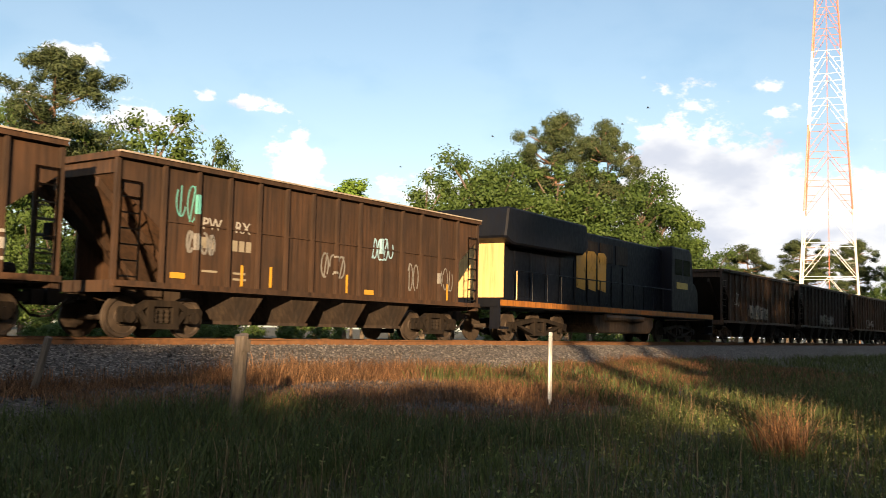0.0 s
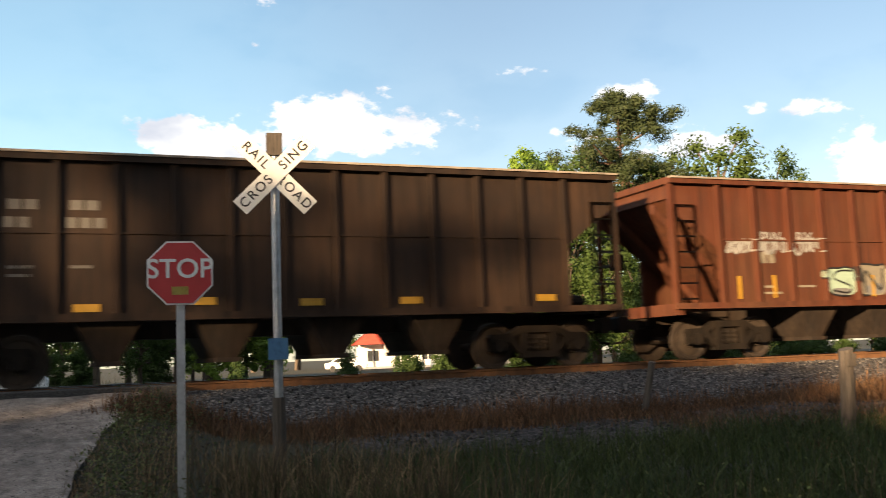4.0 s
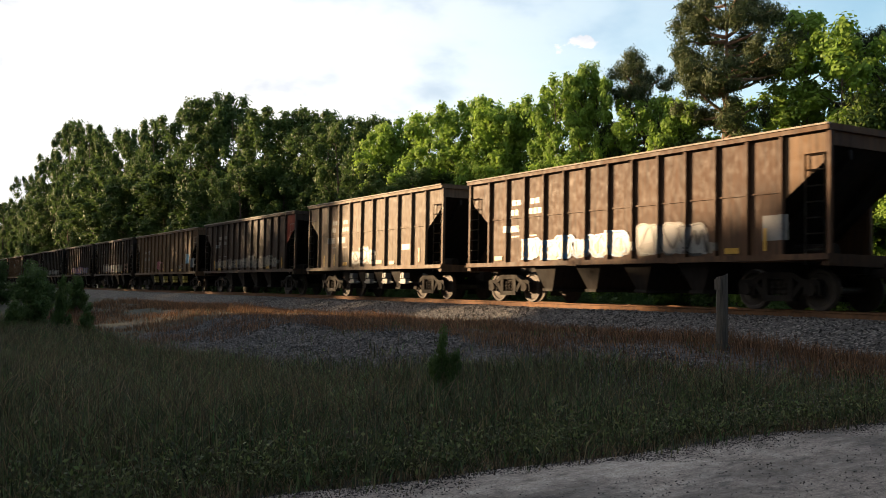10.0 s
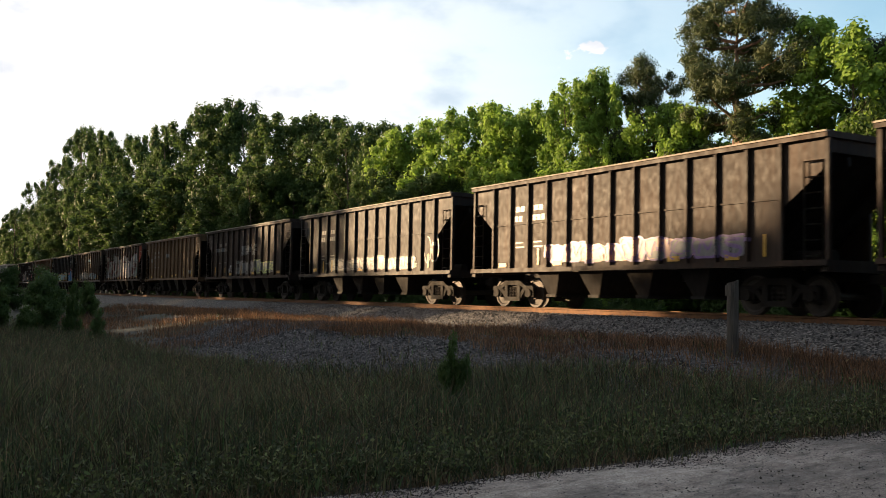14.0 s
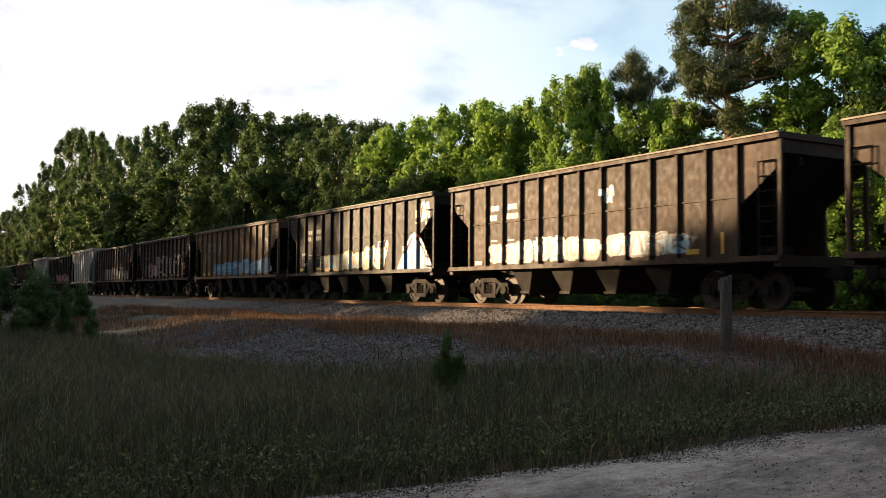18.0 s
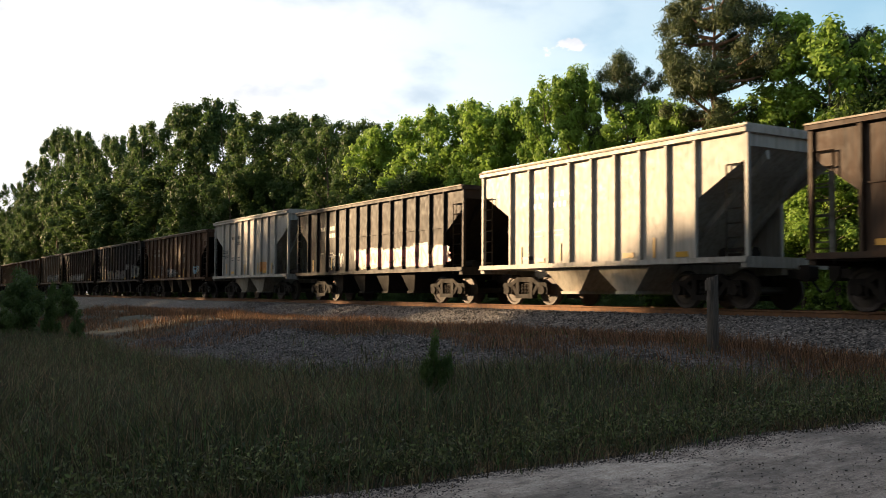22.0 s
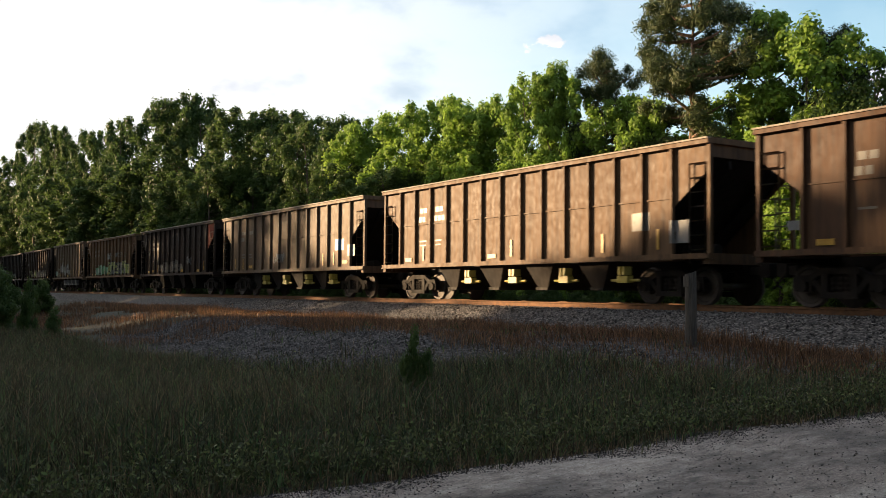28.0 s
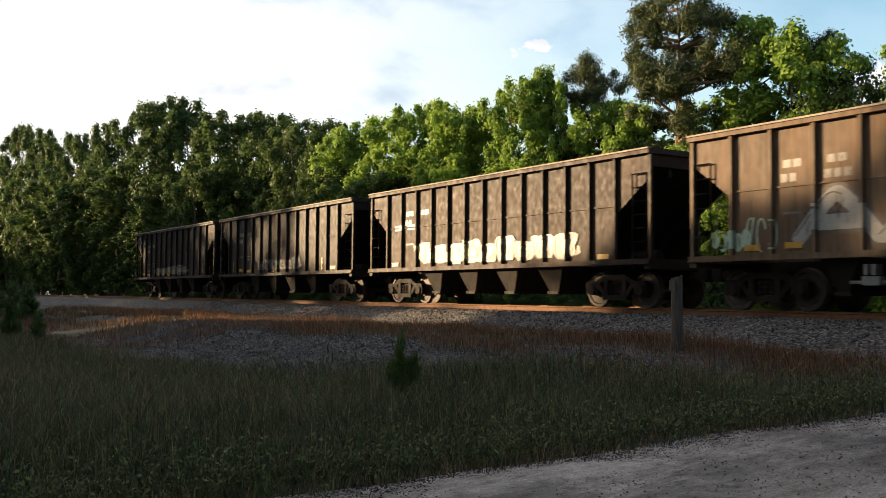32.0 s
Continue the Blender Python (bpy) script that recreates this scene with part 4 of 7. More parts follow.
            clumps.append((e, rng.uniform(0.25, 0.45), 1.0))
    else:
        for i in range(30):
            a, el, rr = rng.uniform(0, 6.28), rng.uniform(0.0, 1.5), rng.uniform(0.3, 1.0)
            e = Vector((math.cos(a) * math.cos(el) * 3.2 * rr, math.sin(a) * math.cos(el) * 3.2 * rr, 1.0 + math.sin(el) * 7.0 * rr))
            rod(bm, (0, 0, 0.2), e, 0.05, 0.01, 4, False)
            clumps.append((e, rng.uniform(0.9, 1.6), 0.9))
    finish(bm)
    trunk = bpy.data.meshes.new("trunk")
    bm.to_mesh(trunk)
    bm.free()
    per = {"poplar": 150, "oak": 220, "pine": 190, "snag": 190, "bush": 260}[kind]
    size = {"poplar": 0.105, "oak": 0.100, "pine": 0.105, "snag": 0.085, "bush": 0.22}[kind]
    per, size = (per // 2, size * 1.22) if lite else (int(per * 1.3), size * 0.86)
    C, U, W = [], [], []
    for e, r, sq in clumps:
        d = unit(rng.normal(0, 1, (per, 3)))
        rad = r * (np.minimum(np.abs(rng.normal(0.58, 0.34, (per, 1))), rng.uniform(0.72, 1.32, (per, 1))) if kind != "pine" else rng.uniform(0.2, 1.0, (per, 1)) ** 0.6 * rng.uniform(0.7, 1.45, (per, 1)))
        c = np.array(e) + d * rad * (1, 1, sq)
        # leaves face outwards from their clump, so that each clump has a light and a dark side
        nrm = unit(d + rng.normal(0, 0.42, (per, 3)) + (0, 0, 0.25))
        if kind == "pine":
            u = unit(np.cross(nrm, rng.normal(0, 1, (per, 3)))) * size * rng.uniform(0.7, 1.25, (per, 1))
            w = unit(np.cross(nrm, u)) * size * 0.20
        else:
            u = unit(np.cross(nrm, rng.normal(0, 1, (per, 3)))) * size * rng.uniform(0.6, 1.3, (per, 1))
            w = unit(np.cross(nrm, u)) * size * 0.66
        C.append(c), U.append(u), W.append(w)
    return trunk, (np.concatenate(C), np.concatenate(U), np.concatenate(W))


TREES = {}
# the woodland tree is the poplar again, with shade in its leaf colour
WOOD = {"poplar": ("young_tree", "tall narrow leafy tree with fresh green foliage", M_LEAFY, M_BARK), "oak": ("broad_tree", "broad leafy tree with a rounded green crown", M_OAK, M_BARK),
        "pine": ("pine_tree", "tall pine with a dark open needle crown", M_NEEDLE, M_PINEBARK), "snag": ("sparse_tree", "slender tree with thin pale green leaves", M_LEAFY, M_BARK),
        "bush": ("bush", "dense green bush at the edge of the wood", M_LEAF, M_BARK), "dusk": ("woodland_tree", "leafy woodland tree, shade painted into its dark green foliage", M_LEAF, M_BARK)}


def plant(kind, variant, x, y, height, width=1.0, turn=0.0, label="", zbase=None, lite=False, exact=False):
    base = "poplar" if kind == "dusk" else kind
    key = (kind, variant, lite)
    if key not in TREES:
        name, lab, leaf, bark = WOOD[kind]
        trunk, (c, u, w) = tree_meshes(base, 17 * variant + len(base), lite)
        TREES[key] = (trunk, quads_mesh("crown", c, u, w, leaf), float(np.percentile(c[:, 2], 99.7)))
    name, lab, leaf, bark = WOOD[kind]
    s = height / (TREES[key][2] if exact else 10.0)
    z = land(x, y) if zbase is None else zbase
    t = new(name)
    tagged(t, label or lab, "bush" if kind == "bush" else "tree", "trees of the wood")
    t.matrix_basis = Matrix.LocRotScale((x, y, z), Euler((0, 0, turn)), (s * width, s * width, s))
    part("trunk", TREES[key][0], bark, t)
    part("crown", TREES[key][1], leaf, t)
    return t


rt = random.Random(5)


def at(az, y):
    return (-y * math.tan(radians(az)), y)


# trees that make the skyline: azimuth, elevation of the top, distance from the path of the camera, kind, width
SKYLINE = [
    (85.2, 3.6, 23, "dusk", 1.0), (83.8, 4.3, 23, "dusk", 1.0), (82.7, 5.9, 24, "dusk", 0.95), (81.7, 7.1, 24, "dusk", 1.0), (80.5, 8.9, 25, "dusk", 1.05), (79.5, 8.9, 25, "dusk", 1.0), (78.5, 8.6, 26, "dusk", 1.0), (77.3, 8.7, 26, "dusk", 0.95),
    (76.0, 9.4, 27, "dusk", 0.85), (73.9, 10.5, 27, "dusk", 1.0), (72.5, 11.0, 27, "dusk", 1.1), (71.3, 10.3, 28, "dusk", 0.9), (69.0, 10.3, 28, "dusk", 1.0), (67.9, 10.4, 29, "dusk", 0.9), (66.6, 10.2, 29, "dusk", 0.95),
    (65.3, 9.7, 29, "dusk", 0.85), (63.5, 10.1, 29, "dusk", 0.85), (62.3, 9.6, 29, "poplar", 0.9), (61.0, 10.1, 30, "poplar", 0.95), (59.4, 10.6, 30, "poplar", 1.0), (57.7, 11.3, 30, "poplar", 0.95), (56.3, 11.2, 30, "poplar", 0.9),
    (54.9, 11.0, 31, "poplar", 0.85), (53.6, 10.6, 32, "poplar", 0.8), (52.4, 12.5, 31, "poplar", 0.75), (50.9, 13.5, 31, "snag", 0.8), (49.8, 12.5, 32, "poplar", 0.6),
    (48.0, 14.0, 34, "pine", 0.75), (46.6, 11.3, 33, "poplar", 0.9), (44.6, 10.8, 34, "poplar", 0.9), (42.8, 18.4, 33, "pine", 0.95), (40.6, 11.2, 35, "poplar", 1.0), (35.0, 14.4, 37, "pine", 0.8), (38.6, 16, 35, "snag", 1.15), (36.4, 14.6, 35, "poplar", 1.0), (33.4, 13, 36, "oak", 0.8),
    (30, 13.2, 36, "snag", 1.3), (27.8, 14.3, 37, "poplar", 1.2), (22.3, 16.9, 38, "oak", 0.95), (17, 16.9, 38, "oak", 1.1), (13.9, 16.2, 39, "oak", 0.9), (9.6, 13.7, 40, "oak", 0.9), (6.6, 13.4, 40, "oak", 0.7),
    (2.5, 11, 44, "poplar", 1.0), (-3, 9.5, 46, "oak", 0.8), (-9, 8.5, 48, "oak", 0.9),
    (-28.3, 11.6, 52, "poplar", 1.0), (-33.2, 14.4, 46, "pine", 1.1), (-30, 11, 45, "oak", 0.8), (-35.6, 11.2, 44, "oak", 0.8), (-38.8, 12, 43, "oak", 0.95), (-41.8, 10.4, 43, "oak", 0.6),
    (-49.8, 8.8, 47, "snag", 1.5), (-52.5, 7.3, 44, "oak", 0.7), (-56, 8.2, 42, "oak", 0.8), (-58.4, 9.8, 41, "oak", 0.85), (-62, 9.5, 40, "oak", 1.1), (-62.2, 12.7, 42, "pine", 1.25), (-65.3, 12.4, 42, "pine", 1.15),
    (-54.4, 9, 43, "oak", 0.9), (-57.3, 10.3, 42, "oak", 0.9), (-59.8, 10.2, 41, "oak", 1.0), (-63.8, 9.6, 40, "oak", 1.1), (-68, 8.6, 39, "oak", 1.0), (-66.8, 9.2, 38, "oak", 1.0), (-69, 6.8, 37, "oak", 0.9), (-70.8, 5, 37, "oak", 0.9), (-73, 5.2, 44, "pine", 1.2), (-76.2, 5.5, 40, "pine", 1.5), (-78.5, 5.4, 39, "pine", 1.4), (-80.4, 4.6, 36, "oak", 0.9),
    (-81.8, 5.6, 26, "poplar", 1.3), (-84.3, 3.8, 26, "poplar", 1.2), (-86.3, 3.4, 25, "poplar", 1.0), (-87.6, 3, 24, "oak", 0.9)]
for i, (az, el, y, kind, wd) in enumerate(SKYLINE):
    x, y = at(az, y)
    h = math.hypot(x, y) * math.tan(radians(el)) + EYE_Z - land(x, y)
    plant(kind, i % 3, x, y, h, wd * (1.0 if h < 14 else 14 / h * 1.1), rt.uniform(0, 6.28), exact=True)
CROWN_EL = [(20, 8.5), (44, 8.5), (50, 8.0), (56, 8.2), (62, 7.3), (66, 7.0), (72, 7.0), (78, 6.6), (81, 5.6), (83, 4.0), (85, 2.8), (88, 2.0)]
# the wood behind and below the skyline
for i in range(190):
    az = 87 - 67 * ((i + rt.random()) / 190) ** 1.25
    y = (24.5 if az > 70 else 27.0) + rt.uniform(0, 9) + (3 if az < 50 else 0)
    x, y = at(az, y)
    d = math.hypot(x, y)
    el = lerp(CROWN_EL, az) * rt.uniform(0.72, 1.08)
    h = min(17.0, d * math.tan(radians(el)) + 1.3)
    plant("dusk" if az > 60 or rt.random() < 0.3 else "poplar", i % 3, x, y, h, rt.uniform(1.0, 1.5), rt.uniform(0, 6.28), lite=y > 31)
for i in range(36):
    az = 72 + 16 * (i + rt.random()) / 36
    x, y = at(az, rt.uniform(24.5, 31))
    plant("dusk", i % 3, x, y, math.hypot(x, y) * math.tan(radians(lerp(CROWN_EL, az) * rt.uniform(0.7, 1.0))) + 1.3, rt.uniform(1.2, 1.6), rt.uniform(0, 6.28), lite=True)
for i in range(60):
    az = -28 - 62 * (i + rt.random()) / 60
    y = 36 + rt.uniform(0, 12) if az > -70 else 27 + rt.uniform(0, 10)
    x, y = at(az, y)
    d = math.hypot(x, y)
    el = np.interp(az, [-90, -80, -70, -55, -48, -40, -28], [2.0, 2.8, 4.0, 6.0, 4.5, 7.0, 6.0]) * rt.uniform(0.7, 1.05)
    plant("oak", i % 3, x, y, d * math.tan(radians(el)) + 1.3, rt.uniform(0.9, 1.3), rt.uniform(0, 6.28), lite=True)
for i in range(70):
    az = 26 - 58 * (i + rt.random()) / 70
    y = rt.uniform(44, 64)
    x, y = at(az, y)
    if -7 < x < 4 or -27 < az < -13:
        continue
    plant("oak" if i % 2 else "poplar", i % 3, x, y, math.hypot(x, y) * math.tan(radians(rt.uniform(4.5, 7.5))) + 1.3, rt.uniform(0.9, 1.3), rt.uniform(0, 6.28), lite=True)
for i in range(46):
    x = rt.uniform(-30, 34)
    if -7.5 < x < 18:
        continue
    plant("bush", i % 3, x, rt.uniform(29, 42), rt.uniform(1.6, 3.0), rt.uniform(0.9, 1.4), rt.uniform(0, 6.28))
for x, y in ((-4, 66), (1, 68), (5, 66), (-9, 67), (-1, 71)):
    plant("oak", 1, x, y, 8.5, 1.2, x)
    plant("bush", 2, x + 1, y - 6, 3.2, 1.3, x)
for i, az in enumerate((-11, -13.5, -16, -18.5, -21, -23.5, -26, -28.5)):
    x, y = at(az, 128 + 6 * (i % 2))
    plant("oak", i % 3, x, y, math.hypot(x, y) * math.tan(radians(6.0 + 1.2 * (i % 3))) + 1.3, 1.1, az)
for x, y, h in ((9.6, 31, 1.9), (13.6, 36, 2.3), (6.6, 34, 1.7), (17.5, 40, 2.4), (20, 48, 2.6)):
    plant("bush", 1, x, y, h, 1.0, x)
# low growth along the far side of the track
for i in range(120):
    x = rt.uniform(-95, 75)
    if -8 < x < 14:
        continue
    y = 24.5 + rt.uniform(0, 4)
    plant("bush", i % 3, x, y, rt.uniform(1.1, 2.4), rt.uniform(0.8, 1.3), rt.uniform(0, 6.28))
# the far wood along the line to the east
for i in range(72):
    az = -58 - 30.5 * (i + rt.random()) / 72
    x = rt.uniform(105, 250)
    y = max(25.0 + rt.uniform(0, 6), x / math.tan(radians(-az)))
    x = y * math.tan(radians(-az))
    el = np.interp(az, [-90, -85, -78, -70, -58], [1.6, 2.3, 2.9, 3.6, 4.8]) * rt.uniform(0.75, 1.15)
    plant("oak", i % 3, x, y, math.hypot(x, y) * math.tan(radians(el)) + 1.3, rt.uniform(1.0, 1.4), rt.uniform(0, 6.28), lite=True)
for i in range(12):
    x, y = rt.uniform(115, 190), rt.uniform(-4, 9)
    plant("oak", i % 3, x, y, rt.uniform(4.5, 6.5), 1.2, rt.uniform(0, 6.28), lite=True)
for i in range(12):
    plant("bush", i % 3, 205 + rt.uniform(-8, 8), -34 + 4.8 * i, 5.5, 1.6, rt.uniform(0, 6.28), lite=True)
# near bushes on the camera's side, far down the line
for x, y, h, wd in ((-35.0, 4.75, 2.75, 0.85), (-33.6, 5.45, 2.35, 0.42), (-31.4, 5.85, 1.35, 0.62), (-36.0, 3.3, 2.3, 0.8), (-34.0, 2.6, 1.7, 0.8), (-33.5, 4.0, 1.3, 0.9), (-47, 8.3, 2.1, 0.9), (-52, 7.4, 2.6, 1.0), (-61, 8.2, 3.2, 1.0), (-68, 7.0, 3.6, 1.0)):
    plant("bush", int(-x) % 3, x, y, h, wd, x, "leafy green bush in the trackside meadow")
plant("bush", 1, -10.9, 6.5, 1.35, 0.42, 0.3, "small dark green sapling in the meadow")
plant("bush", 2, -10.75, 6.6, 1.0, 0.45, 0.3, "small dark green sapling in the meadow")
for az, el, y in ((-91.2, 9.0, -1.4), (-92.6, 10.0, -2.8)):
    x, y = at(az, y)
    plant("oak", 1, x, y, math.hypot(x, y) * math.tan(radians(el)) + 1.6, 0.7, az)

# unseen wood added behind the camera, whose shade falls over the meadow and the line
SHADE_ROW_TOP = [(-260, 20.0), (-92, 20.0), (-85, 16.0), (-80, 14.4), (-75, 12.5), (-71, 9.6), (-60, 9.2), (-56, 9.8), (-54, 11.6), (-51.5, 12.5), (-50, 13.8), (-47, 15.2), (-43, 15.6), (-41, 16.5), (-34, 16.5), (-31.5, 8.6), (-27, 8.0), (-11, 8.0), (-7.5, 17.5), (4, 18.0), (25, 17.0), (75, 14.0)]
for i in range(114):
    x = -252 + 3.4 * i + rt.uniform(-1.0, 1.0)
    if -8.8 < x < 2.6 or -64.0 < x < -55.0:        # two gaps
        continue
    if x > 8 and i % 2:                 # a second unseen rank deepens the shade to the east
        plant("oak", (i + 1) % 3, x + 1.6, -15.5 + rt.uniform(-1.5, 1.5), 14.5, 1.0, rt.uniform(0, 6.28), zbase=-1.3, lite=True)
    top = lerp(SHADE_ROW_TOP, x) * (rt.uniform(0.93, 1.09) if -60 < x < -43 else rt.uniform(0.84, 1.12))
    near_gap = 0 < x < 5.5      # tall bare-stemmed pines, also unseen, flank the road
    plant("pine" if near_gap else "oak" if i % 3 else "dusk", i % 3, x, -11 + rt.uniform(-2.0, 1.5), top, min(1.05, 11.5 / top) * rt.uniform(0.9, 1.2), rt.uniform(0, 6.28), zbase=-1.3, lite=True)
for i, x in enumerate((-55.4, -53.8, -52.0, -50.2)):    # unseen high-crowned pines beside the gap to the west, added to shade the cars
    plant("pine", i % 3, x, -11 + 0.5 * math.sin(3.0 * i), lerp([(-57, 10.6), (-54, 11.4), (-50, 12.0)], x), 1.15, 1.3 * i, zbase=-1.3, exact=True)
# unseen hedge, its heights set so that the low parts of the cars are shaded
for i in range(84):
    x = -110 + 3.0 * i + rt.uniform(-1.0, 1.0)
    if -9.0 < x < 2.5:
        continue
    plant("bush", i % 3, x, -9.5 + rt.uniform(-1.5, 1.0), rt.uniform(11.6, 12.7) if -53.5 < x < -38 else rt.uniform(11.6, 12.3) if -38 <= x < -22.5 else rt.uniform(10.2, 10.8) if -22.5 <= x < -18 else rt.uniform(8.6, 9.2) if -18 <= x <= -14 else rt.uniform(6.5, 8.0) if -14 < x < 2 else rt.uniform(8.0, 9.5) if x < 16 else rt.uniform(7.5, 9.5) if x >= 16 else rt.uniform(4.2, 5.6) if x > -58 else rt.uniform(3.0, 4.4), (rt.uniform(0.7, 1.0) if x < -58 else rt.uniform(0.9, 1.15)), rt.uniform(0, 6.28), zbase=-1.3, lite=True)
for i, x in enumerate((-8.2, -6.0, -3.6, -1.2, 1.4)):        # unseen low thicket between them, cutting off the lowest sunlight
    plant("bush", i % 3, x, -11.8, (4.3, 4.6, 4.5, 4.6, 4.8)[i], 0.8, x, zbase=-1.3, lite=True, exact=True)
for x in (-6.4, -2.4, 3.4):         # unseen tall pines whose crowns meet over the road to shade it
    plant("pine", 2, x, -13.0, 25.0, 1.1, x, zbase=-1.3)

for i in range(26):                 # tall, mostly unseen wood on the camera's side farther east, blocking light from the line
    plant("oak" if i % 3 else "dusk", i % 3, 36 + 3.4 * i + rt.uniform(-1, 1), -5.0 + rt.uniform(-2.0, 0.8), rt.uniform(12, 16), 0.95, rt.uniform(0, 6.28), zbase=-1.3, lite=True)

CARS = []
for ident, x, kind, paint, panel in FLEET:
    lab = {"brown": "weathered brown", "dark": "near-black", "umber": "dark brown", "rust": "rust-red", "orange": "rusty orange", "red": "faded red", "tan": "dusty tan-brown", "grey": "light grey", "silver": "pale silver-grey"}[paint]
    what = {"std": "open coal hopper car on the rails", "long": "long coal hopper car with yellow outlet gear", "short": "short open coal hopper car on the rails", "covered": "covered hopper car with bare sloped ends"}[kind]
    # cars 101 to 108 take the lit gear colour, the rest painted-in shade
    car = hopper(kind, paint, x, "hopper_car", lab + " steel " + what, panel, "gear" if 100 < ident < 110 else "shade_black")
    MOVERS.append((car, x))
    CARS.append((ident, car, kind))


# ---- locomotive ----
def locomotive(x):
    navy, yel, org, trk = PAINT["navy"], PAINT["yellow"], PAINT["stripe"], PAINT["gear"]
    loco = thing("diesel_locomotive", pose(x, TRACK_Y, 0), "dark blue and yellow diesel locomotive on the rails", "locomotive")

    def p(name, mat, fn, label="", bev=0.0, m=None):
        bm = bmesh.new()
        fn(bm)
        finish(bm, bev)
        return part(name, bm, mat, loco, label, m)

    p("platform", navy, lambda bm: box(bm, -10.5, 10.5, -1.52, 1.52, 1.16, 1.44))
    for s in (-1, 1):
        p("side_stripe", org, lambda bm: box(bm, -10.45, 10.45, s * 1.53 - 0.008, s * 1.53 + 0.008, 1.20, 1.40), "orange reflective sill stripe")
    p("long_hood", navy, lambda bm: prism(bm, [(-9.4, 1.44), (4.9, 1.44), (4.9, 4.30), (4.7, 4.42), (-9.4, 4.42)], -0.98, 0.98), bev=0.05)
    p("radiator_housing", navy, lambda bm: prism(bm, [(-10.25, 3.55), (-9.7, 3.35), (-4.4, 3.35), (-3.9, 3.65), (-4.1, 4.55), (-10.05, 4.62)], -1.56, 1.56), bev=0.06)
    p("rear_hood", navy, lambda bm: box(bm, -9.75, -9.3, -1.1, 1.1, 1.44, 3.4))
    p("rear_panel", yel, lambda bm: box(bm, -9.80, -9.76, -1.22, 1.05, 1.5, 3.75), "yellow painted rear end panel")
    for k in range(9):
        p("hood_door", navy, lambda bm: (box(bm, -8.7 + k * 1.15, -7.7 + k * 1.15, -1.005, -0.98, 1.6, 3.2)))
    for k in range(3):
        p("intake_grille", trk, lambda bm: (box(bm, -3.2 + k * 1.5, -2.0 + k * 1.5, -1.01, -0.98, 3.3, 4.1)))
    p("exhaust_stack", trk, lambda bm: box(bm, 0.4, 1.6, -0.35, 0.35, 4.42, 4.62))
    p("cab", navy, lambda bm: prism(bm, [(4.9, 1.44), (7.7, 1.44), (7.7, 3.1), (7.5, 4.35), (7.2, 4.52), (4.9, 4.52)], -1.5, 1.5), bev=0.06)
    p("nose", navy, lambda bm: prism(bm, [(7.7, 1.44), (9.4, 1.44), (9.3, 2.6), (8.9, 2.95), (7.7, 3.05)], -1.15, 1.15), bev=0.08)
    glass = simple("cab_glass", (0.02, 0.022, 0.024), (0.03, 0.032, 0.034), 3, 0.08, 0, 0)
    for s in (-1, 1):
        for k in range(2):
            w = p("cab_window", glass, lambda bm: box(bm, 5.3 + k * 1.05, 6.2 + k * 1.05, s * 1.505 - 0.012, s * 1.505 + 0.012, 3.2, 3.95))
    p("cab_number_panel", SPRAY["yellow"], lambda bm: box(bm, 5.5, 6.9, -1.512, -1.502, 2.55, 2.85), "row of small yellow marks")
    p("fuel_tank", trk, lambda bm: prism(bm, [(-2.9, 1.14), (3.1, 1.14), (3.1, 0.7), (2.7, 0.36), (-2.5, 0.36), (-2.9, 0.7)], -1.35, 1.35), bev=0.06)
    for s in (-1, 1):
        p("air_reservoir", trk, lambda bm: rod(bm, (-2.2, s * 1.42, 1.0), (1.6, s * 1.42, 1.0), 0.14, seg=10))
        for k in range(13):
            xx = -9.3 + k * 1.1
            p("handrail_post", yel if k == 0 else navy, lambda bm: rod(bm, (xx, s * 1.47, 1.42), (xx, s * 1.47, 2.45), 0.022, seg=6))
        p("handrail", navy, lambda bm: rod(bm, (-9.4, s * 1.47, 2.45), (4.9, s * 1.47, 2.45), 0.024, seg=6))
        for e in (-1, 1):
            p("step_well", navy, lambda bm: (box(bm, e * 10.15 - 0.3, e * 10.15 + 0.3, s * 1.3 - 0.2, s * 1.3 + 0.2, 0.42, 0.5), box(bm, e * 10.42 - 0.03, e * 10.42 + 0.03, s * 1.3 - 0.2, s * 1.3 + 0.2, 0.42, 1.18),
                                           box(bm, e * 10.15 - 0.3, e * 10.45, s * 1.3 - 0.2, s * 1.3 + 0.2, 0.8, 0.85)))
    p("plow", trk, lambda bm: prism(bm, [(10.45, 0.15), (10.8, 0.12), (10.6, 0.7), (10.45, 1.1)], -1.4, 1.4))
    cm = cached("coupler", coupler_bm)
    for e in (0, 180):
        part("coupler", cm, trk, loco, "", pose(0, 0, 0, 0, 0, e) @ pose(10.55, 0, 0))
        add_truck(loco, 6.9 if e == 0 else -6.9, PAINT["truck"], 1.87, 3, 0.53)
    # big faded yellow blocks on the hood
    for k in range(3):
        p("hood_mark", SPRAY["gold"], lambda bm: prism(bm, [(-3.9 + k * 0.95, 2.15), (-3.15 + k * 0.95, 2.05), (-3.1 + k * 0.95, 3.55), (-3.3 + k * 0.95, 3.68), (-3.85 + k * 0.95, 3.66), (-3.95 + k * 0.95, 3.5)], -1.028, -1.02), "faded yellow painted block")
    return loco


LOCO_X = 39.16
MOVERS.append((locomotive(LOCO_X), LOCO_X))


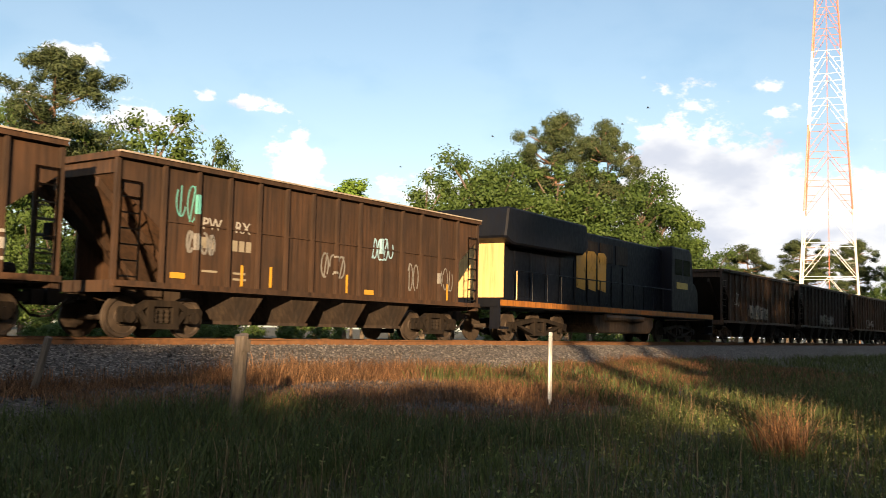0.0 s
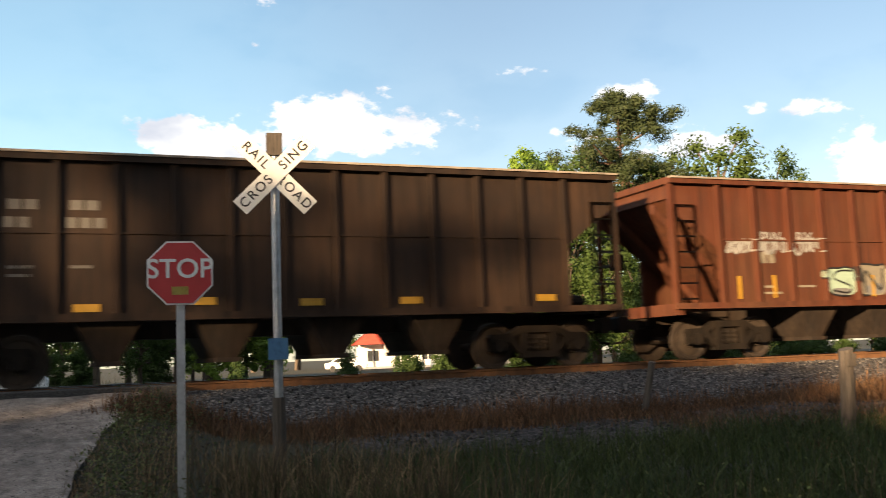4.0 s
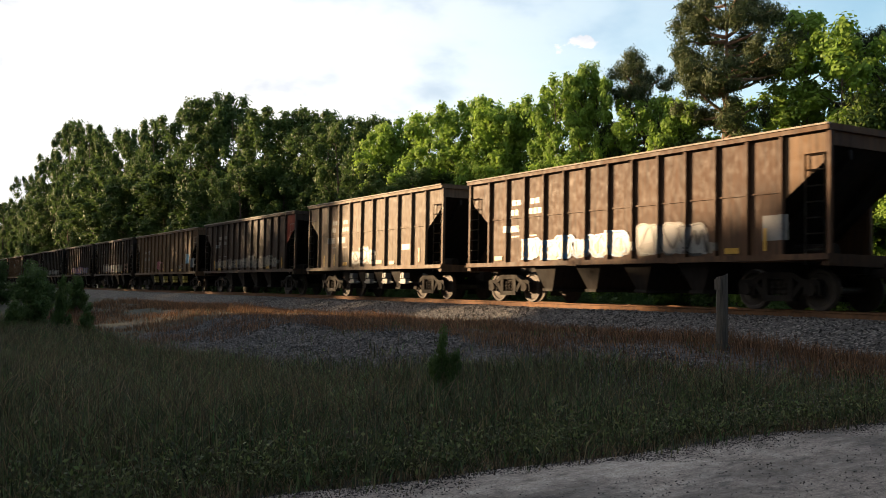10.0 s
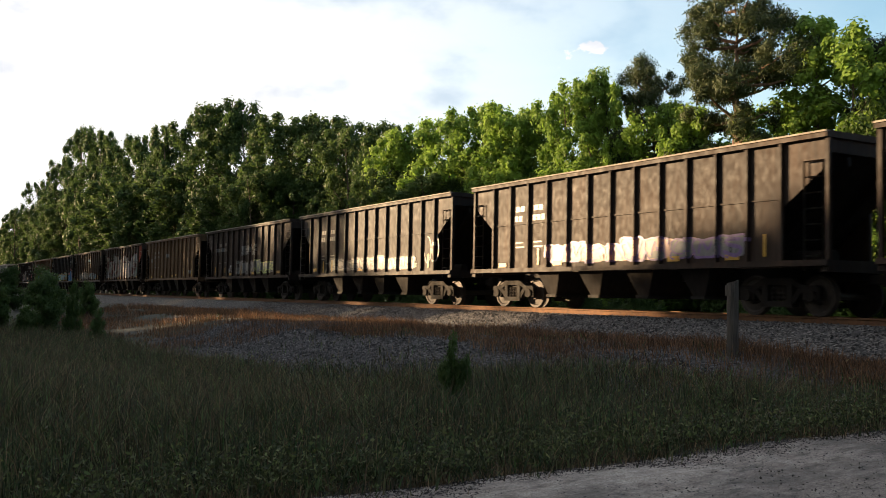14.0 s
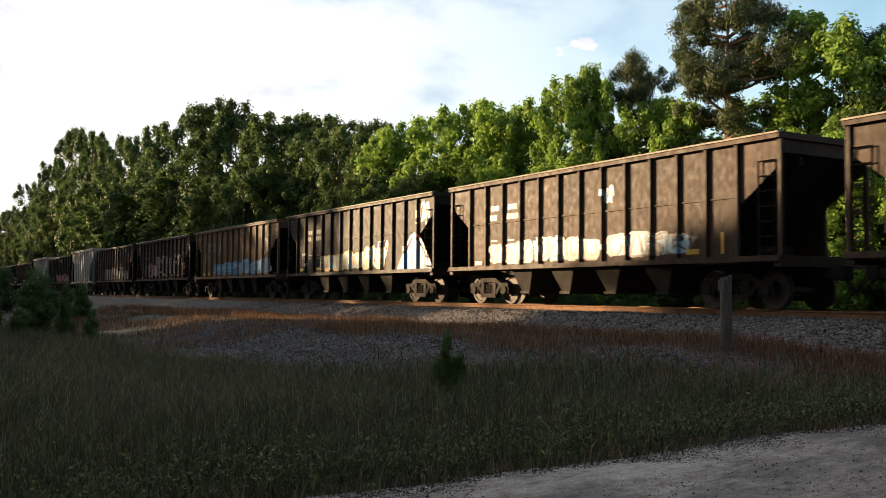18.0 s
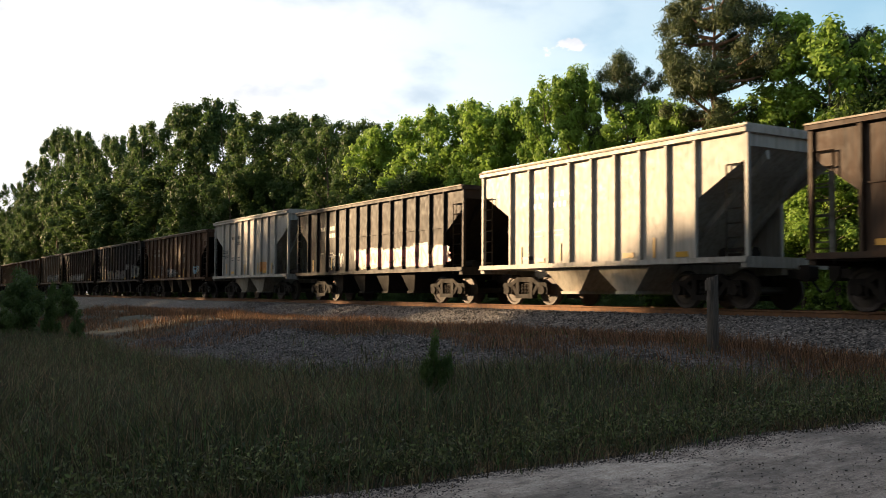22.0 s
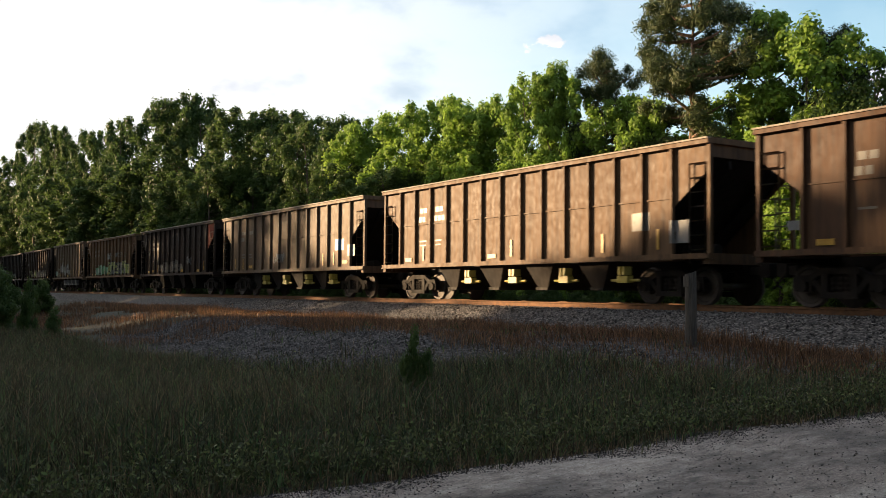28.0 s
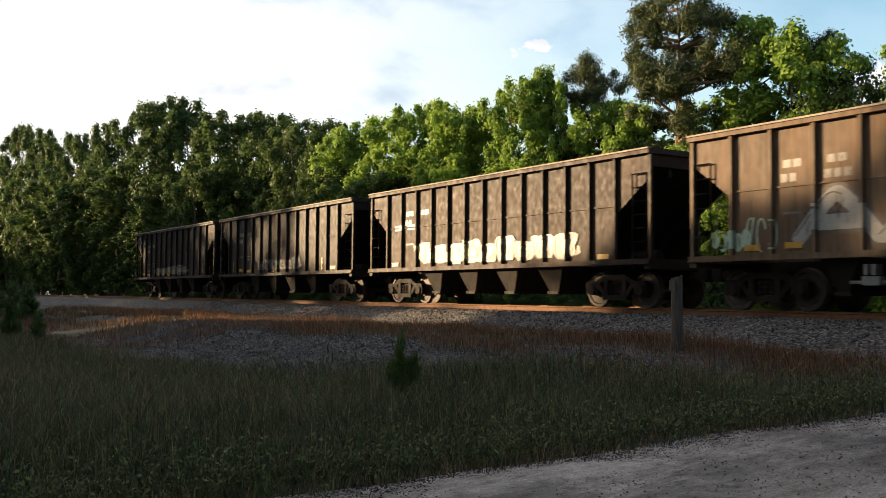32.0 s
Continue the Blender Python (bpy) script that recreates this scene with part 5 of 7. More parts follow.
# ---- signs, posts, tower ----
def text_mesh(body, size, mat, name, parent, m, label="", spacing=1.0):
    cu = bpy.data.curves.new(name, "FONT")
    cu.body, cu.size, cu.align_x, cu.align_y, cu.extrude = body, size, "CENTER", "CENTER", 0.002
    cu.offset = 0.012 * size
    cu.space_character = spacing
    tmp = bpy.data.objects.new(name, cu)
    scene.collection.objects.link(tmp)
    me = bpy.data.meshes.new_from_object(tmp.evaluated_get(bpy.context.evaluated_depsgraph_get()))
    bpy.data.objects.remove(tmp)
    me.materials.clear()
    me.materials.append(mat)
    ob = new(name, me)
    ob.parent, ob.matrix_basis = parent, m
    if label:
        ob["label"] = label
    return ob


def crossbuck(x, y, turn, lettered, blue_box, label):
    t = thing("crossbuck_sign", pose(x, y, land(x, y), 0, 0, turn), label, "sign")
    bm = bmesh.new()
    rod(bm, (0, 0, -0.3), (0, 0, 3.93), 0.05, seg=12)
    part("pole", finish(bm), M_STEEL, t)
    bm = bmesh.new()
    rod(bm, (0, 0, -0.1), (0, 0, 1.0), 0.075, seg=10)
    part("pole_base", finish(bm), M_POST, t)
    bm = bmesh.new()
    box(bm, -0.09, 0.09, -0.07, 0.07, 3.75, 4.01)
    part("pole_cap", finish(bm), M_POST, t)
    for k, (a, w1, w2) in enumerate(((-45, "RAIL", "ROAD"), (45, "CROS", "SING"))):
        bm = bmesh.new()
        box(bm, -0.56, 0.56, -0.006, 0.006, -0.105, 0.105)
        b = part("blade", finish(bm), M_WHITE, t, "white reflective crossbuck blade", pose(0, -0.085 - 0.014 * k, 3.53) @ pose(0, 0, 0, 0, -a, 0))
        if lettered:
            for w, dx in ((w1, -0.30), (w2, 0.30)):
                text_mesh(w, 0.155, M_BLACK, "lettering", b, pose(dx, -0.0085, 0, 90, 0, 0), "black letters " + w, 1.25)
    if blue_box:
        bm = bmesh.new()
        box(bm, -0.11, 0.11, -0.10, -0.06, 1.42, 1.66)
        part("notice_plate", finish(bm), SPRAY["blue"], t, "small blue notice plate")
    return t


crossbuck(*(lambda q: (q[0], q[1]))((3.0, 10.8)), -10, True, True, "white crossbuck sign on a grey steel pole")
crossbuck(-4.9, 24.2, 170, False, False, "back of a white crossbuck beyond the track")

st = thing("stop_sign", pose(1.68, 8.6, land(1.68, 8.6), 0, 0, -8), "red octagonal stop sign on a steel post", "sign")
bm = bmesh.new()
box(bm, -0.035, 0.035, 0.0, 0.05, -0.3, 2.40)
part("post", finish(bm), M_STEEL, st)
R = 0.30
octo = [(R * math.cos(math.pi / 8 + k * math.pi / 4), 2.14 + R * math.sin(math.pi / 8 + k * math.pi / 4)) for k in range(8)]
bm = bmesh.new()
prism(bm, octo, -0.02, -0.012)
part("sign_border", finish(bm), M_WHITE, st, "white border plate")
bm = bmesh.new()
prism(bm, [(x * 0.95, 2.14 + (z - 2.14) * 0.95) for x, z in octo], -0.027, -0.0205)
part("sign_face", finish(bm), M_SIGNRED, st, "red reflective face")
text_mesh("STOP", 0.235, M_WHITE, "lettering", st, pose(0, -0.031, 2.17, 90, 0, 0), "white letters STOP")
bm = bmesh.new()
box(bm, -0.07, 0.07, -0.033, -0.028, 1.95, 2.02)
part("sticker", finish(bm), SPRAY["yellow"], st, "small yellow sticker")


def old_post(x, y, h, lean, r, name="fence_post", label="weathered grey wooden post in the trackside grass", mat=M_POST):
    t = thing(name, pose(x, y, land(x, y), lean[0], lean[1], 0), label, "post")
    bm = bmesh.new()
    n, rr = 10, random.Random(int(x * 10))
    rings = []
    for k in range(9):
        z0 = -0.3 + (h + 0.3) * k / 8
        rings.append([bm.verts.new((r * rr.uniform(0.9, 1.06) * math.cos(6.2832 * i / n), r * rr.uniform(0.9, 1.06) * math.sin(6.2832 * i / n), z0)) for i in range(n)])
    for a, b in zip(rings, rings[1:]):
        for i in range(n):
            bm.faces.new((a[i], a[(i + 1) % n], b[(i + 1) % n], b[i]))
    bm.faces.new(rings[-1])
    for v in bm.verts:
        if v.co.z > h - 0.02:
            v.co.z += 0.25 * v.co.x + 0.02 * rr.uniform(-1, 1)
    part("shaft", finish(bm), mat, t)
    if name == "fence_post":
        bm = bmesh.new()
        box(bm, -r * 0.7, r * 0.7, -r * 1.12, -r * 0.85, h - 0.24, h - 0.06)
        part("plate", finish(bm), M_POST, t, "worn plate nailed to the post")
    return t


old_post(-11.75, 12.6, 1.3, (0, 0), 0.10)
old_post(11.0, 10.6, 1.30, (0, 3), 0.105)
old_post(9.95, 14.1, 0.95, (0, 14), 0.06, "leaning_stake", "leaning rusty stake beside the ballast", M_POST)


def marker_post(x, y, h):
    t = thing("marker_post", pose(x, y, land(x, y)), "slim white marker post standing in dry grass", "post")
    bm = bmesh.new()
    box(bm, -0.05, 0.05, -0.02, 0.02, -0.3, h)
    part("shaft", finish(bm, 0.008), M_WHITE, t)


marker_post(18.55, 9.5, 1.5)


def lattice_tower(x, y, turn):
    t = thing("radio_tower", pose(x, y, -1.0, 0, 0, turn), "tall red and white lattice radio tower", "tower")
    levels = [0.0]
    while levels[-1] < 62:
        levels.append(levels[-1] + max(2.2, 4.6 - levels[-1] * 0.045))

    def wd(z):
        return 3.75 - 0.0544 * z

    def corner(k, z):
        sx, sy = ((-1, -1), (1, -1), (1, 1), (-1, 1))[k]
        return (sx * wd(z), sy * wd(z), z)
    for i, (a, b) in enumerate(zip(levels, levels[1:])):
        red = 17 < a < 27 or a > 35
        mat = M_TOWERRED if red else M_WHITE
        bm = bmesh.new()
        for k in range(4):
            rod(bm, corner(k, a), corner(k, b), 0.095, seg=6)
        for k in range(4):
            j = (k + 1) % 4
            mid = [(p + q) / 2 for p, q in zip(corner(k, b), corner(j, b))]
            rod(bm, corner(k, a), mid, 0.034, seg=5)
            rod(bm, corner(j, a), mid, 0.034, seg=5)
            rod(bm, corner(k, b), corner(j, b), 0.034, seg=5)
            for c in (k, j):
                q1 = [(p * 0.5 + q * 0.5) for p, q in zip(corner(c, a), mid)]
                q2 = [(p * 0.5 + q * 0.5) for p, q in zip(corner(c, a), corner(c, b))]
                rod(bm, q1, q2, 0.024, seg=4)
        part("lattice_section", finish(bm), mat, t, "orange-red painted lattice section" if red else "white painted lattice section")
    bm = bmesh.new()
    for s in (-0.22, 0.22):
        rod(bm, (s, 0, 0), (s, 0, 62), 0.04, seg=5)
    for k in range(120):
        rod(bm, (-0.22, 0, 0.5 * k + 0.6), (0.22, 0, 0.5 * k + 0.6), 0.02, seg=4, caps=False)
    part("cable_ladder", finish(bm), M_TOWERRED, t, "red cable ladder inside the tower")


lattice_tower(127.5, 29.2, 12)


# ---- beyond the crossing ----
def heap():
    t = thing("white_tarpaulin_heap", pose(-0.35, 31, land(-0.35, 31)), "heap under a bright white tarpaulin beyond the crossing", "tarpaulin")
    bm = bmesh.new()
    base = [(-0.75, -0.5), (0.0, -0.7), (0.8, -0.45), (0.85, 0.4), (0.0, 0.6), (-0.8, 0.45)]
    a = [bm.verts.new((x * 0.85, y, 0.0)) for x, y in base]
    b = [bm.verts.new((x * 1.0, y, 0.95 + 0.05 * x)) for x, y in base]
    c = [bm.verts.new((x * 0.22, y * 0.3, 1.52 + 0.06 * y)) for x, y in base]
    for p, q in ((a, b), (b, c)):
        for i in range(6):
            bm.faces.new((p[i], p[(i + 1) % 6], q[(i + 1) % 6], q[i]))
    bm.faces.new(c)
    part("cover", finish(bm, 0.03), M_WHITE, t)
    bm = bmesh.new()
    for i in range(6):
        rod(bm, (base[i][0] * 0.93, base[i][1] * 1.01, 0.5), (base[(i + 1) % 6][0] * 0.93, base[(i + 1) % 6][1] * 1.01, 0.5), 0.02, seg=5)
    part("rope", finish(bm), M_POST, t)


heap()
t = thing("orange_marker", pose(-4.45, 23.9, land(-4.45, 23.9)), "small orange plastic marker beside the crossing", "marker")
bm = bmesh.new()
rod(bm, (0, 0, -0.1), (0, 0, 0.72), 0.05, 0.05, 10)
part("tube", finish(bm), simple("orange_plastic", (0.75, 0.16, 0.03), (0.85, 0.22, 0.05), 4, 0.4, 0, 0), t)
bm = bmesh.new()
rod(bm, (0, 0, 0.48), (0, 0, 0.56), 0.053, seg=10)
part("band", finish(bm), M_WHITE, t, "white reflective band")


def house(x, y, turn):
    """A low white house with a porch and a red metal roof."""
    t = thing("white_house", pose(x, y, -1.0, 0, 0, turn), "low white house with a porch and red roof", "house")
    red = simple("red_metal_roof", (0.36, 0.05, 0.035), (0.45, 0.08, 0.05), 3, 0.5, 0.2, 0.1)
    dark = simple("window_glass", (0.03, 0.035, 0.04), (0.06, 0.065, 0.07), 2, 0.12, 0, 0)
    bm = bmesh.new()
    box(bm, -9, 9, 0, 8, 0, 3.0)
    part("wall", finish(bm), M_WHITE, t)
    bm = bmesh.new()
    prism(bm, [(-9.6, 2.95), (9.6, 2.95), (9.6, 3.1), (7.0, 5.2), (-7.0, 5.2), (-9.6, 3.1)], -2.6, 8.5)
    part("roof", finish(bm), red, t, "red metal roof")
    for k in range(7):
        bm = bmesh.new()
        box(bm, -9.2 + 3.05 * k, -9.0 + 3.05 * k, -2.4, -2.2, 0, 2.95)
        part("porch_post", finish(bm), M_WHITE, t)
    for k in range(5):
        bm = bmesh.new()
        box(bm, -8.0 + 3.4 * k, -6.6 + 3.4 * k, -0.05, 0.03, 0.9, 2.2)
        w = part("window", finish(bm), dark, t)
        bm = bmesh.new()
        box(bm, -8.1 + 3.4 * k, -6.5 + 3.4 * k, -0.1, -0.055, 0.8, 0.9)
        box(bm, -7.35 + 3.4 * k, -7.25 + 3.4 * k, -0.1, -0.055, 0.9, 2.2)
        part("window_frame", finish(bm), M_WHITE, w)
    bm = bmesh.new()
    box(bm, -9.3, 9.3, -2.5, 0, 0, 0.25)
    part("porch_floor", finish(bm), M_STEEL, t)


house(44, 112, -14)


def sedan(x, y, turn):
    t = thing("white_car", pose(x, y, -1.0, 0, 0, turn), "white parked car beside the house", "car")
    bm = bmesh.new()
    prism(bm, [(-2.2, 0.3), (2.2, 0.3), (2.25, 0.7), (1.3, 0.95), (0.6, 1.4), (-1.0, 1.42), (-1.7, 1.0), (-2.25, 0.9)], -0.85, 0.85)
    part("body", finish(bm, 0.06), M_WHITE, t)
    for s in (-1, 1):
        bm = bmesh.new()
        prism(bm, [(1.05, 0.98), (0.5, 1.34), (-0.9, 1.36), (-1.45, 1.02)], s * 0.86 - 0.01, s * 0.86 + 0.01)
        part("side_window", finish(bm), M_BLACK, t)
        for wx in (-1.4, 1.4):
            bm = bmesh.new()
            rod(bm, (wx, s * 0.86, 0.32), (wx, s * 0.62, 0.32), 0.32, seg=16)
            part("wheel", finish(bm), M_BLACK, t)


sedan(37.0, 88, 10)
sedan(29.5, 100, -20)


# ---- birds ----
BIRDS = []


def bird(az, el, dist, drift, climb):
    dist *= 1.7
    b = thing("soaring_bird", pose(0, 0, 0), "dark soaring bird with spread wings", "bird", "birds over the line")
    bm = bmesh.new()
    rod(bm, (0, -0.45, 0), (0, 0.15, 0.02), 0.05, 0.13, 8)
    rod(bm, (0, 0.15, 0.02), (0, 0.45, 0.0), 0.13, 0.03, 8)
    part("body", finish(bm), M_BLACK, b)
    for s in (-1, 1):
        bm = bmesh.new()
        pts = [(0.08, 0.22, 0.02), (0.5, 0.30, 0.16), (0.95, 0.12, 0.22), (0.85, -0.12, 0.20), (0.45, -0.08, 0.13), (0.08, -0.2, 0.0)]
        lo = [bm.verts.new((s * x, y, z)) for x, y, z in pts]
        hi = [bm.verts.new((s * x, y, z + 0.03)) for x, y, z in pts]
        bm.faces.new(lo), bm.faces.new(hi)
        for i in range(6):
            bm.faces.new((lo[i], lo[(i + 1) % 6], hi[(i + 1) % 6], hi[i]))
        part("wing", finish(bm), M_BLACK, b)
    rows = []
    for t in range(0, 33, 2):
        a, e = radians(az + drift * t * (1 if t < 8 else 0.8)), radians(el + climb * math.sin(t * 0.5))
        rows.append((t, pose(-dist * math.sin(a) * math.cos(e), dist * math.cos(a) * math.cos(e), dist * math.sin(e), 0, 12 * math.sin(t * 0.7), math.degrees(a) + 80)))
    BIRDS.append((b, rows))


bird(-67.2, 13.2, 150, -1.4, 0.3)
bird(-65.7, 12.3, 170, 0.6, 0.3)
bird(-56.0, 10.8, 160, -0.9, 0.2)
bird(-52.5, 9.7, 180, -0.7, 0.3)
bird(-58.0, 11.6, 170, 0.5, 0.2)


# ---- paint on the cars ----
def strip(pts, z):
    """Lowest and highest crossing of an outline at a given x."""
    lo, hi = [], []
    n = len(pts)
    for i in range(n):
        a, b = pts[i], pts[(i + 1) % n]
        if (a[0] - z) * (b[0] - z) < 0:
            lo.append(a[1] + (b[1] - a[1]) * (z - a[0]) / (b[0] - a[0]))
    return (min(lo), max(lo)) if len(lo) > 1 else None


def flat(name, polys, mat, car, kind, label, lift=0.0):
    """Flat paint: outlines, or ribbons of them, on the side sheets, carried over the ribs that they cross."""
    L, H, nrib, nbay, cut = KINDS[kind]
    span = L - 2 * cut
    bm = bmesh.new()
    for n, group in enumerate(polys):
        group = group if isinstance(group[0][0], (tuple, list)) else [group]
        for q, pts in enumerate(group):
            up = lift + 0.0004 * (n % 12) + 0.00012 * (q % 24)
            try:
                bm.faces.new([bm.verts.new((px, -1.466 - up, pz)) for px, pz in pts])
            except ValueError:
                continue
            for k in range(nrib):
                c = -span / 2 + span * k / (nrib - 1)
                s = strip(pts, c)
                if s and s[1] - s[0] > 0.02:
                    for x0, x1, y0, y1 in ((c - 0.04, c + 0.04, -1.5645 - up, -1.5645 - up), (c - 0.0425 - up, c - 0.0425 - up, -1.47, -1.562), (c + 0.0425 + up, c + 0.0425 + up, -1.562, -1.47)):
                        bm.faces.new([bm.verts.new(v) for v in ((x0, y0, s[0]), (x1, y1, s[0]), (x1, y1, s[1]), (x0, y0, s[1]))])
    bmesh.ops.triangulate(bm, faces=[f for f in bm.faces if len(f.verts) > 4])
    for f in bm.faces:
        f.normal_update()
        if f.normal.y > 0.01:
            f.normal_flip()
    return part(name, bm, mat, car, label)


def blob(rng, x0, x1, z0, z1, rough=0.14, n=18):
    cx, cz, rx, rz = (x0 + x1) / 2, (z0 + z1) / 2, (x1 - x0) / 2, (z1 - z0) / 2
    out = []
    for i in range(n):
        a = 6.2832 * i / n
        k = 1 + rng.uniform(-rough, rough)
        ca, sa = math.cos(a), math.sin(a)
        sq = 1 / max(abs(ca), abs(sa)) ** 0.75
        out.append((cx + rx * ca * sq * k * 0.86, max(z0, min(z1, cz + rz * sa * sq * k * 0.9))))
    return out


def ribbon(pts, w, taper=0.75, fine=5):
    """A smooth band along a line of points, as one run of joined quads."""
    if len(pts) > 2:
        p = [pts[0]] + list(pts) + [pts[-1]]
        out = []
        for i in range(1, len(p) - 2):
            for j in range(fine):
                t = j / fine
                out.append(tuple(0.5 * (2 * b + (c - a) * t + (2 * a - 5 * b + 4 * c - d) * t * t + (3 * b - a - 3 * c + d) * t ** 3) for a, b, c, d in zip(p[i - 1], p[i], p[i + 1], p[i + 2])))
        pts = out + [p[-2]]
    a, b = Vector(pts[0]), Vector(pts[-1])
    d0, d1 = (a - Vector(pts[1])).normalized(), (b - Vector(pts[-2])).normalized()
    line = [tuple(a + d0 * w * 0.34)] + list(pts) + [tuple(b + d1 * w * 0.34)]
    left, right = [], []
    for i, q in enumerate(line):
        d = Vector(line[min(i + 1, len(line) - 1)]) - Vector(line[max(i - 1, 0)])
        if d.length < 1e-5:
            d = Vector((1, 0))
        n = Vector((-d.y, d.x)).normalized() * w / 2 * (taper * 0.7 if i in (0, len(line) - 1) else 1.0)
        left.append((q[0] + n.x, q[1] + n.y)), right.append((q[0] - n.x, q[1] - n.y))
    return [[right[i], right[i + 1], left[i + 1], left[i]] for i in range(len(line) - 1)]


def stroke(pts, w):
    return [ribbon(pts, w)]


SHAPES = [[[(0, 0), (0.4, 1), (0.6, 1), (1, 0)]], [[(0, 1), (0.08, 0.2), (0.5, 0), (0.92, 0.2), (1, 1)]], [[(0.95, 0.95), (0.3, 1), (0.1, 0.7), (0.85, 0.35), (0.7, 0.0), (0, 0.05)]],
          [[(0.05, 0), (0.1, 1), (0.85, 0), (0.95, 1)]], [[(0.5, 1), (0.05, 0.6), (0.4, 0), (0.95, 0.4), (0.55, 0.98)]], [[(1, 0.9), (0.35, 1), (0, 0.5), (0.4, 0), (0.95, 0.15), (0.9, 0.5)]],
          [[(0.1, 0), (0.1, 1)], [(0.1, 1), (0.9, 0.8), (0.2, 0.5), (1, 0.05)]], [[(0, 1), (0.5, 0), (1, 1)]], [[(0, 0.1), (0.3, 1), (0.55, 0.25), (0.8, 1), (1, 0)]]]
WORD = {"T": [[(-.05, 1), (1.05, 1)], [(0.5, 1), (0.5, 0)]], "A": [[(0, 0), (0.4, 1), (0.6, 1), (1, 0)], [(0.25, 0.4), (0.75, 0.4)]],
        "B": [[(0.1, 0), (0.1, 1)], [(0.1, 1), (0.9, 0.8), (0.2, 0.52), (1, 0.25), (0.1, 0)]], "U": [[(0, 1), (0.08, 0.2), (0.5, 0), (0.92, 0.2), (1, 1)]],
        "E": [[(1, 1), (0.1, 1), (0.1, 0), (1, 0)], [(0.1, 0.52), (0.8, 0.52)]]}


def letters(car, kind, f0, f1, h0, h1, fill, edge, seed, count=5, second=None, word=""):
    """A row of fat rounded sprayed letters; without a word they spell nothing."""
    L, H, nrib, nbay, cut = KINDS[kind]
    z = lambda h: SILL + 0.14 + (H - 0.3 - SILL) * h
    rng = random.Random(seed)
    x0, x1 = -L / 2 + L * f0, -L / 2 + L * f1
    w = (x1 - x0) / count
    back, front, front2, cuts, mist = [], [], [], [], []
    for k in range(count):
        a, b = x0 + w * (k - 0.08), x0 + w * (k + 1.08)
        t, u = z(h1) - rng.uniform(0, 0.30) * (z(h1) - z(h0)), z(h0) + rng.uniform(0, 0.06)
        if word:
            sw = min(0.38 * w, 0.27 * (t - u))
            for shape in WORD[word[k]]:
                line = [(a + sw * 0.62 + (b - a - sw * 1.24) * px, u + sw * 0.62 + (t - u - sw * 1.24) * pz) for px, pz in shape]
                back.append(ribbon(line, sw * 1.5, 1.0))
                front.append(ribbon(line, sw, 1.0))
                if len(line) > 2:
                    cuts.append(ribbon([(px - sw * 0.22, pz + sw * 0.22) for px, pz in line[:3]], sw * 0.10))
            continue
        # a swollen letter body with a bumpy top, an outline and a few inner strokes
        n, lean = 20, rng.uniform(-0.25, 0.25) * w
        body = []
        for i in range(n):
            ang = 6.2832 * i / n
            ca, sa = math.cos(ang), math.sin(ang)
            sq = 1 / max(abs(ca), abs(sa)) ** 0.8
            rr = 1 + 0.11 * math.sin(3 * ang + rng.uniform(-1.2, 1.2)) + rng.uniform(-0.05, 0.05)
            zz = max(u, min(t, (t + u) / 2 + (t - u) / 2 * sa * sq * rr))
            body.append(((a + b) / 2 + (b - a) / 2 * ca * sq * 0.88 * rr + lean * (zz - u) / (t - u), zz))
        (front2 if second and rng.random() < 0.45 else front).append(body)
        lw = rng.uniform(0.035, 0.07)
        cuts.append(ribbon(body[int(rng.uniform(0, 3)):n - int(rng.uniform(0, 6))], lw, 1.0, 2))
        for shape in SHAPES[rng.randrange(len(SHAPES))]:
            line = [(a + (b - a) * (0.22 + 0.56 * px) + rng.uniform(-0.05, 0.05), u + (t - u) * (0.16 + 0.66 * pz) + rng.uniform(-0.06, 0.06)) for px, pz in shape]
            cuts.append(ribbon(line, lw * rng.uniform(0.9, 1.7)))
        if rng.random() < 0.7:
            mist.append(blob(rng, a - 0.2, b + 0.2, u, u + (t - u) * rng.uniform(0.3, 1.1), 0.25, 14))
        if rng.random() < 0.5:
            back.append(blob(rng, a + 0.2 * w, b - 0.2 * w, u, u + (t - u) * rng.uniform(0.2, 0.5), 0.25, 12))
    if mist:
        flat("graffiti_haze", mist, SPRAY["faded" if fill in ("white", "cream") else second or "faded"], car, kind, "patchy spray-paint background", 0.0)
    if back and word:
        flat("graffiti_outline", back, SPRAY[edge], car, kind, edge + " spray-paint outline", 0.006)
    if front:
        flat("graffiti_fill", front, SPRAY[fill], car, kind, fill + " spray-paint letter shapes", 0.012)
    if front2:
        flat("graffiti_fill", front2, SPRAY[second], car, kind, second + " spray-paint letter shapes", 0.012)
    if back and not word:
        flat("graffiti_shading", back, SPRAY["faded" if not second else "silver"], car, kind, "sprayed shading inside the letters", 0.017)
    if cuts:
        flat("graffiti_linework", cuts, SPRAY[edge if edge not in ("silver", "white") or word else "black" if fill in ("white", "cream") and seed % 3 == 0 else "umber"], car, kind, "thin spray-paint strokes", 0.022)


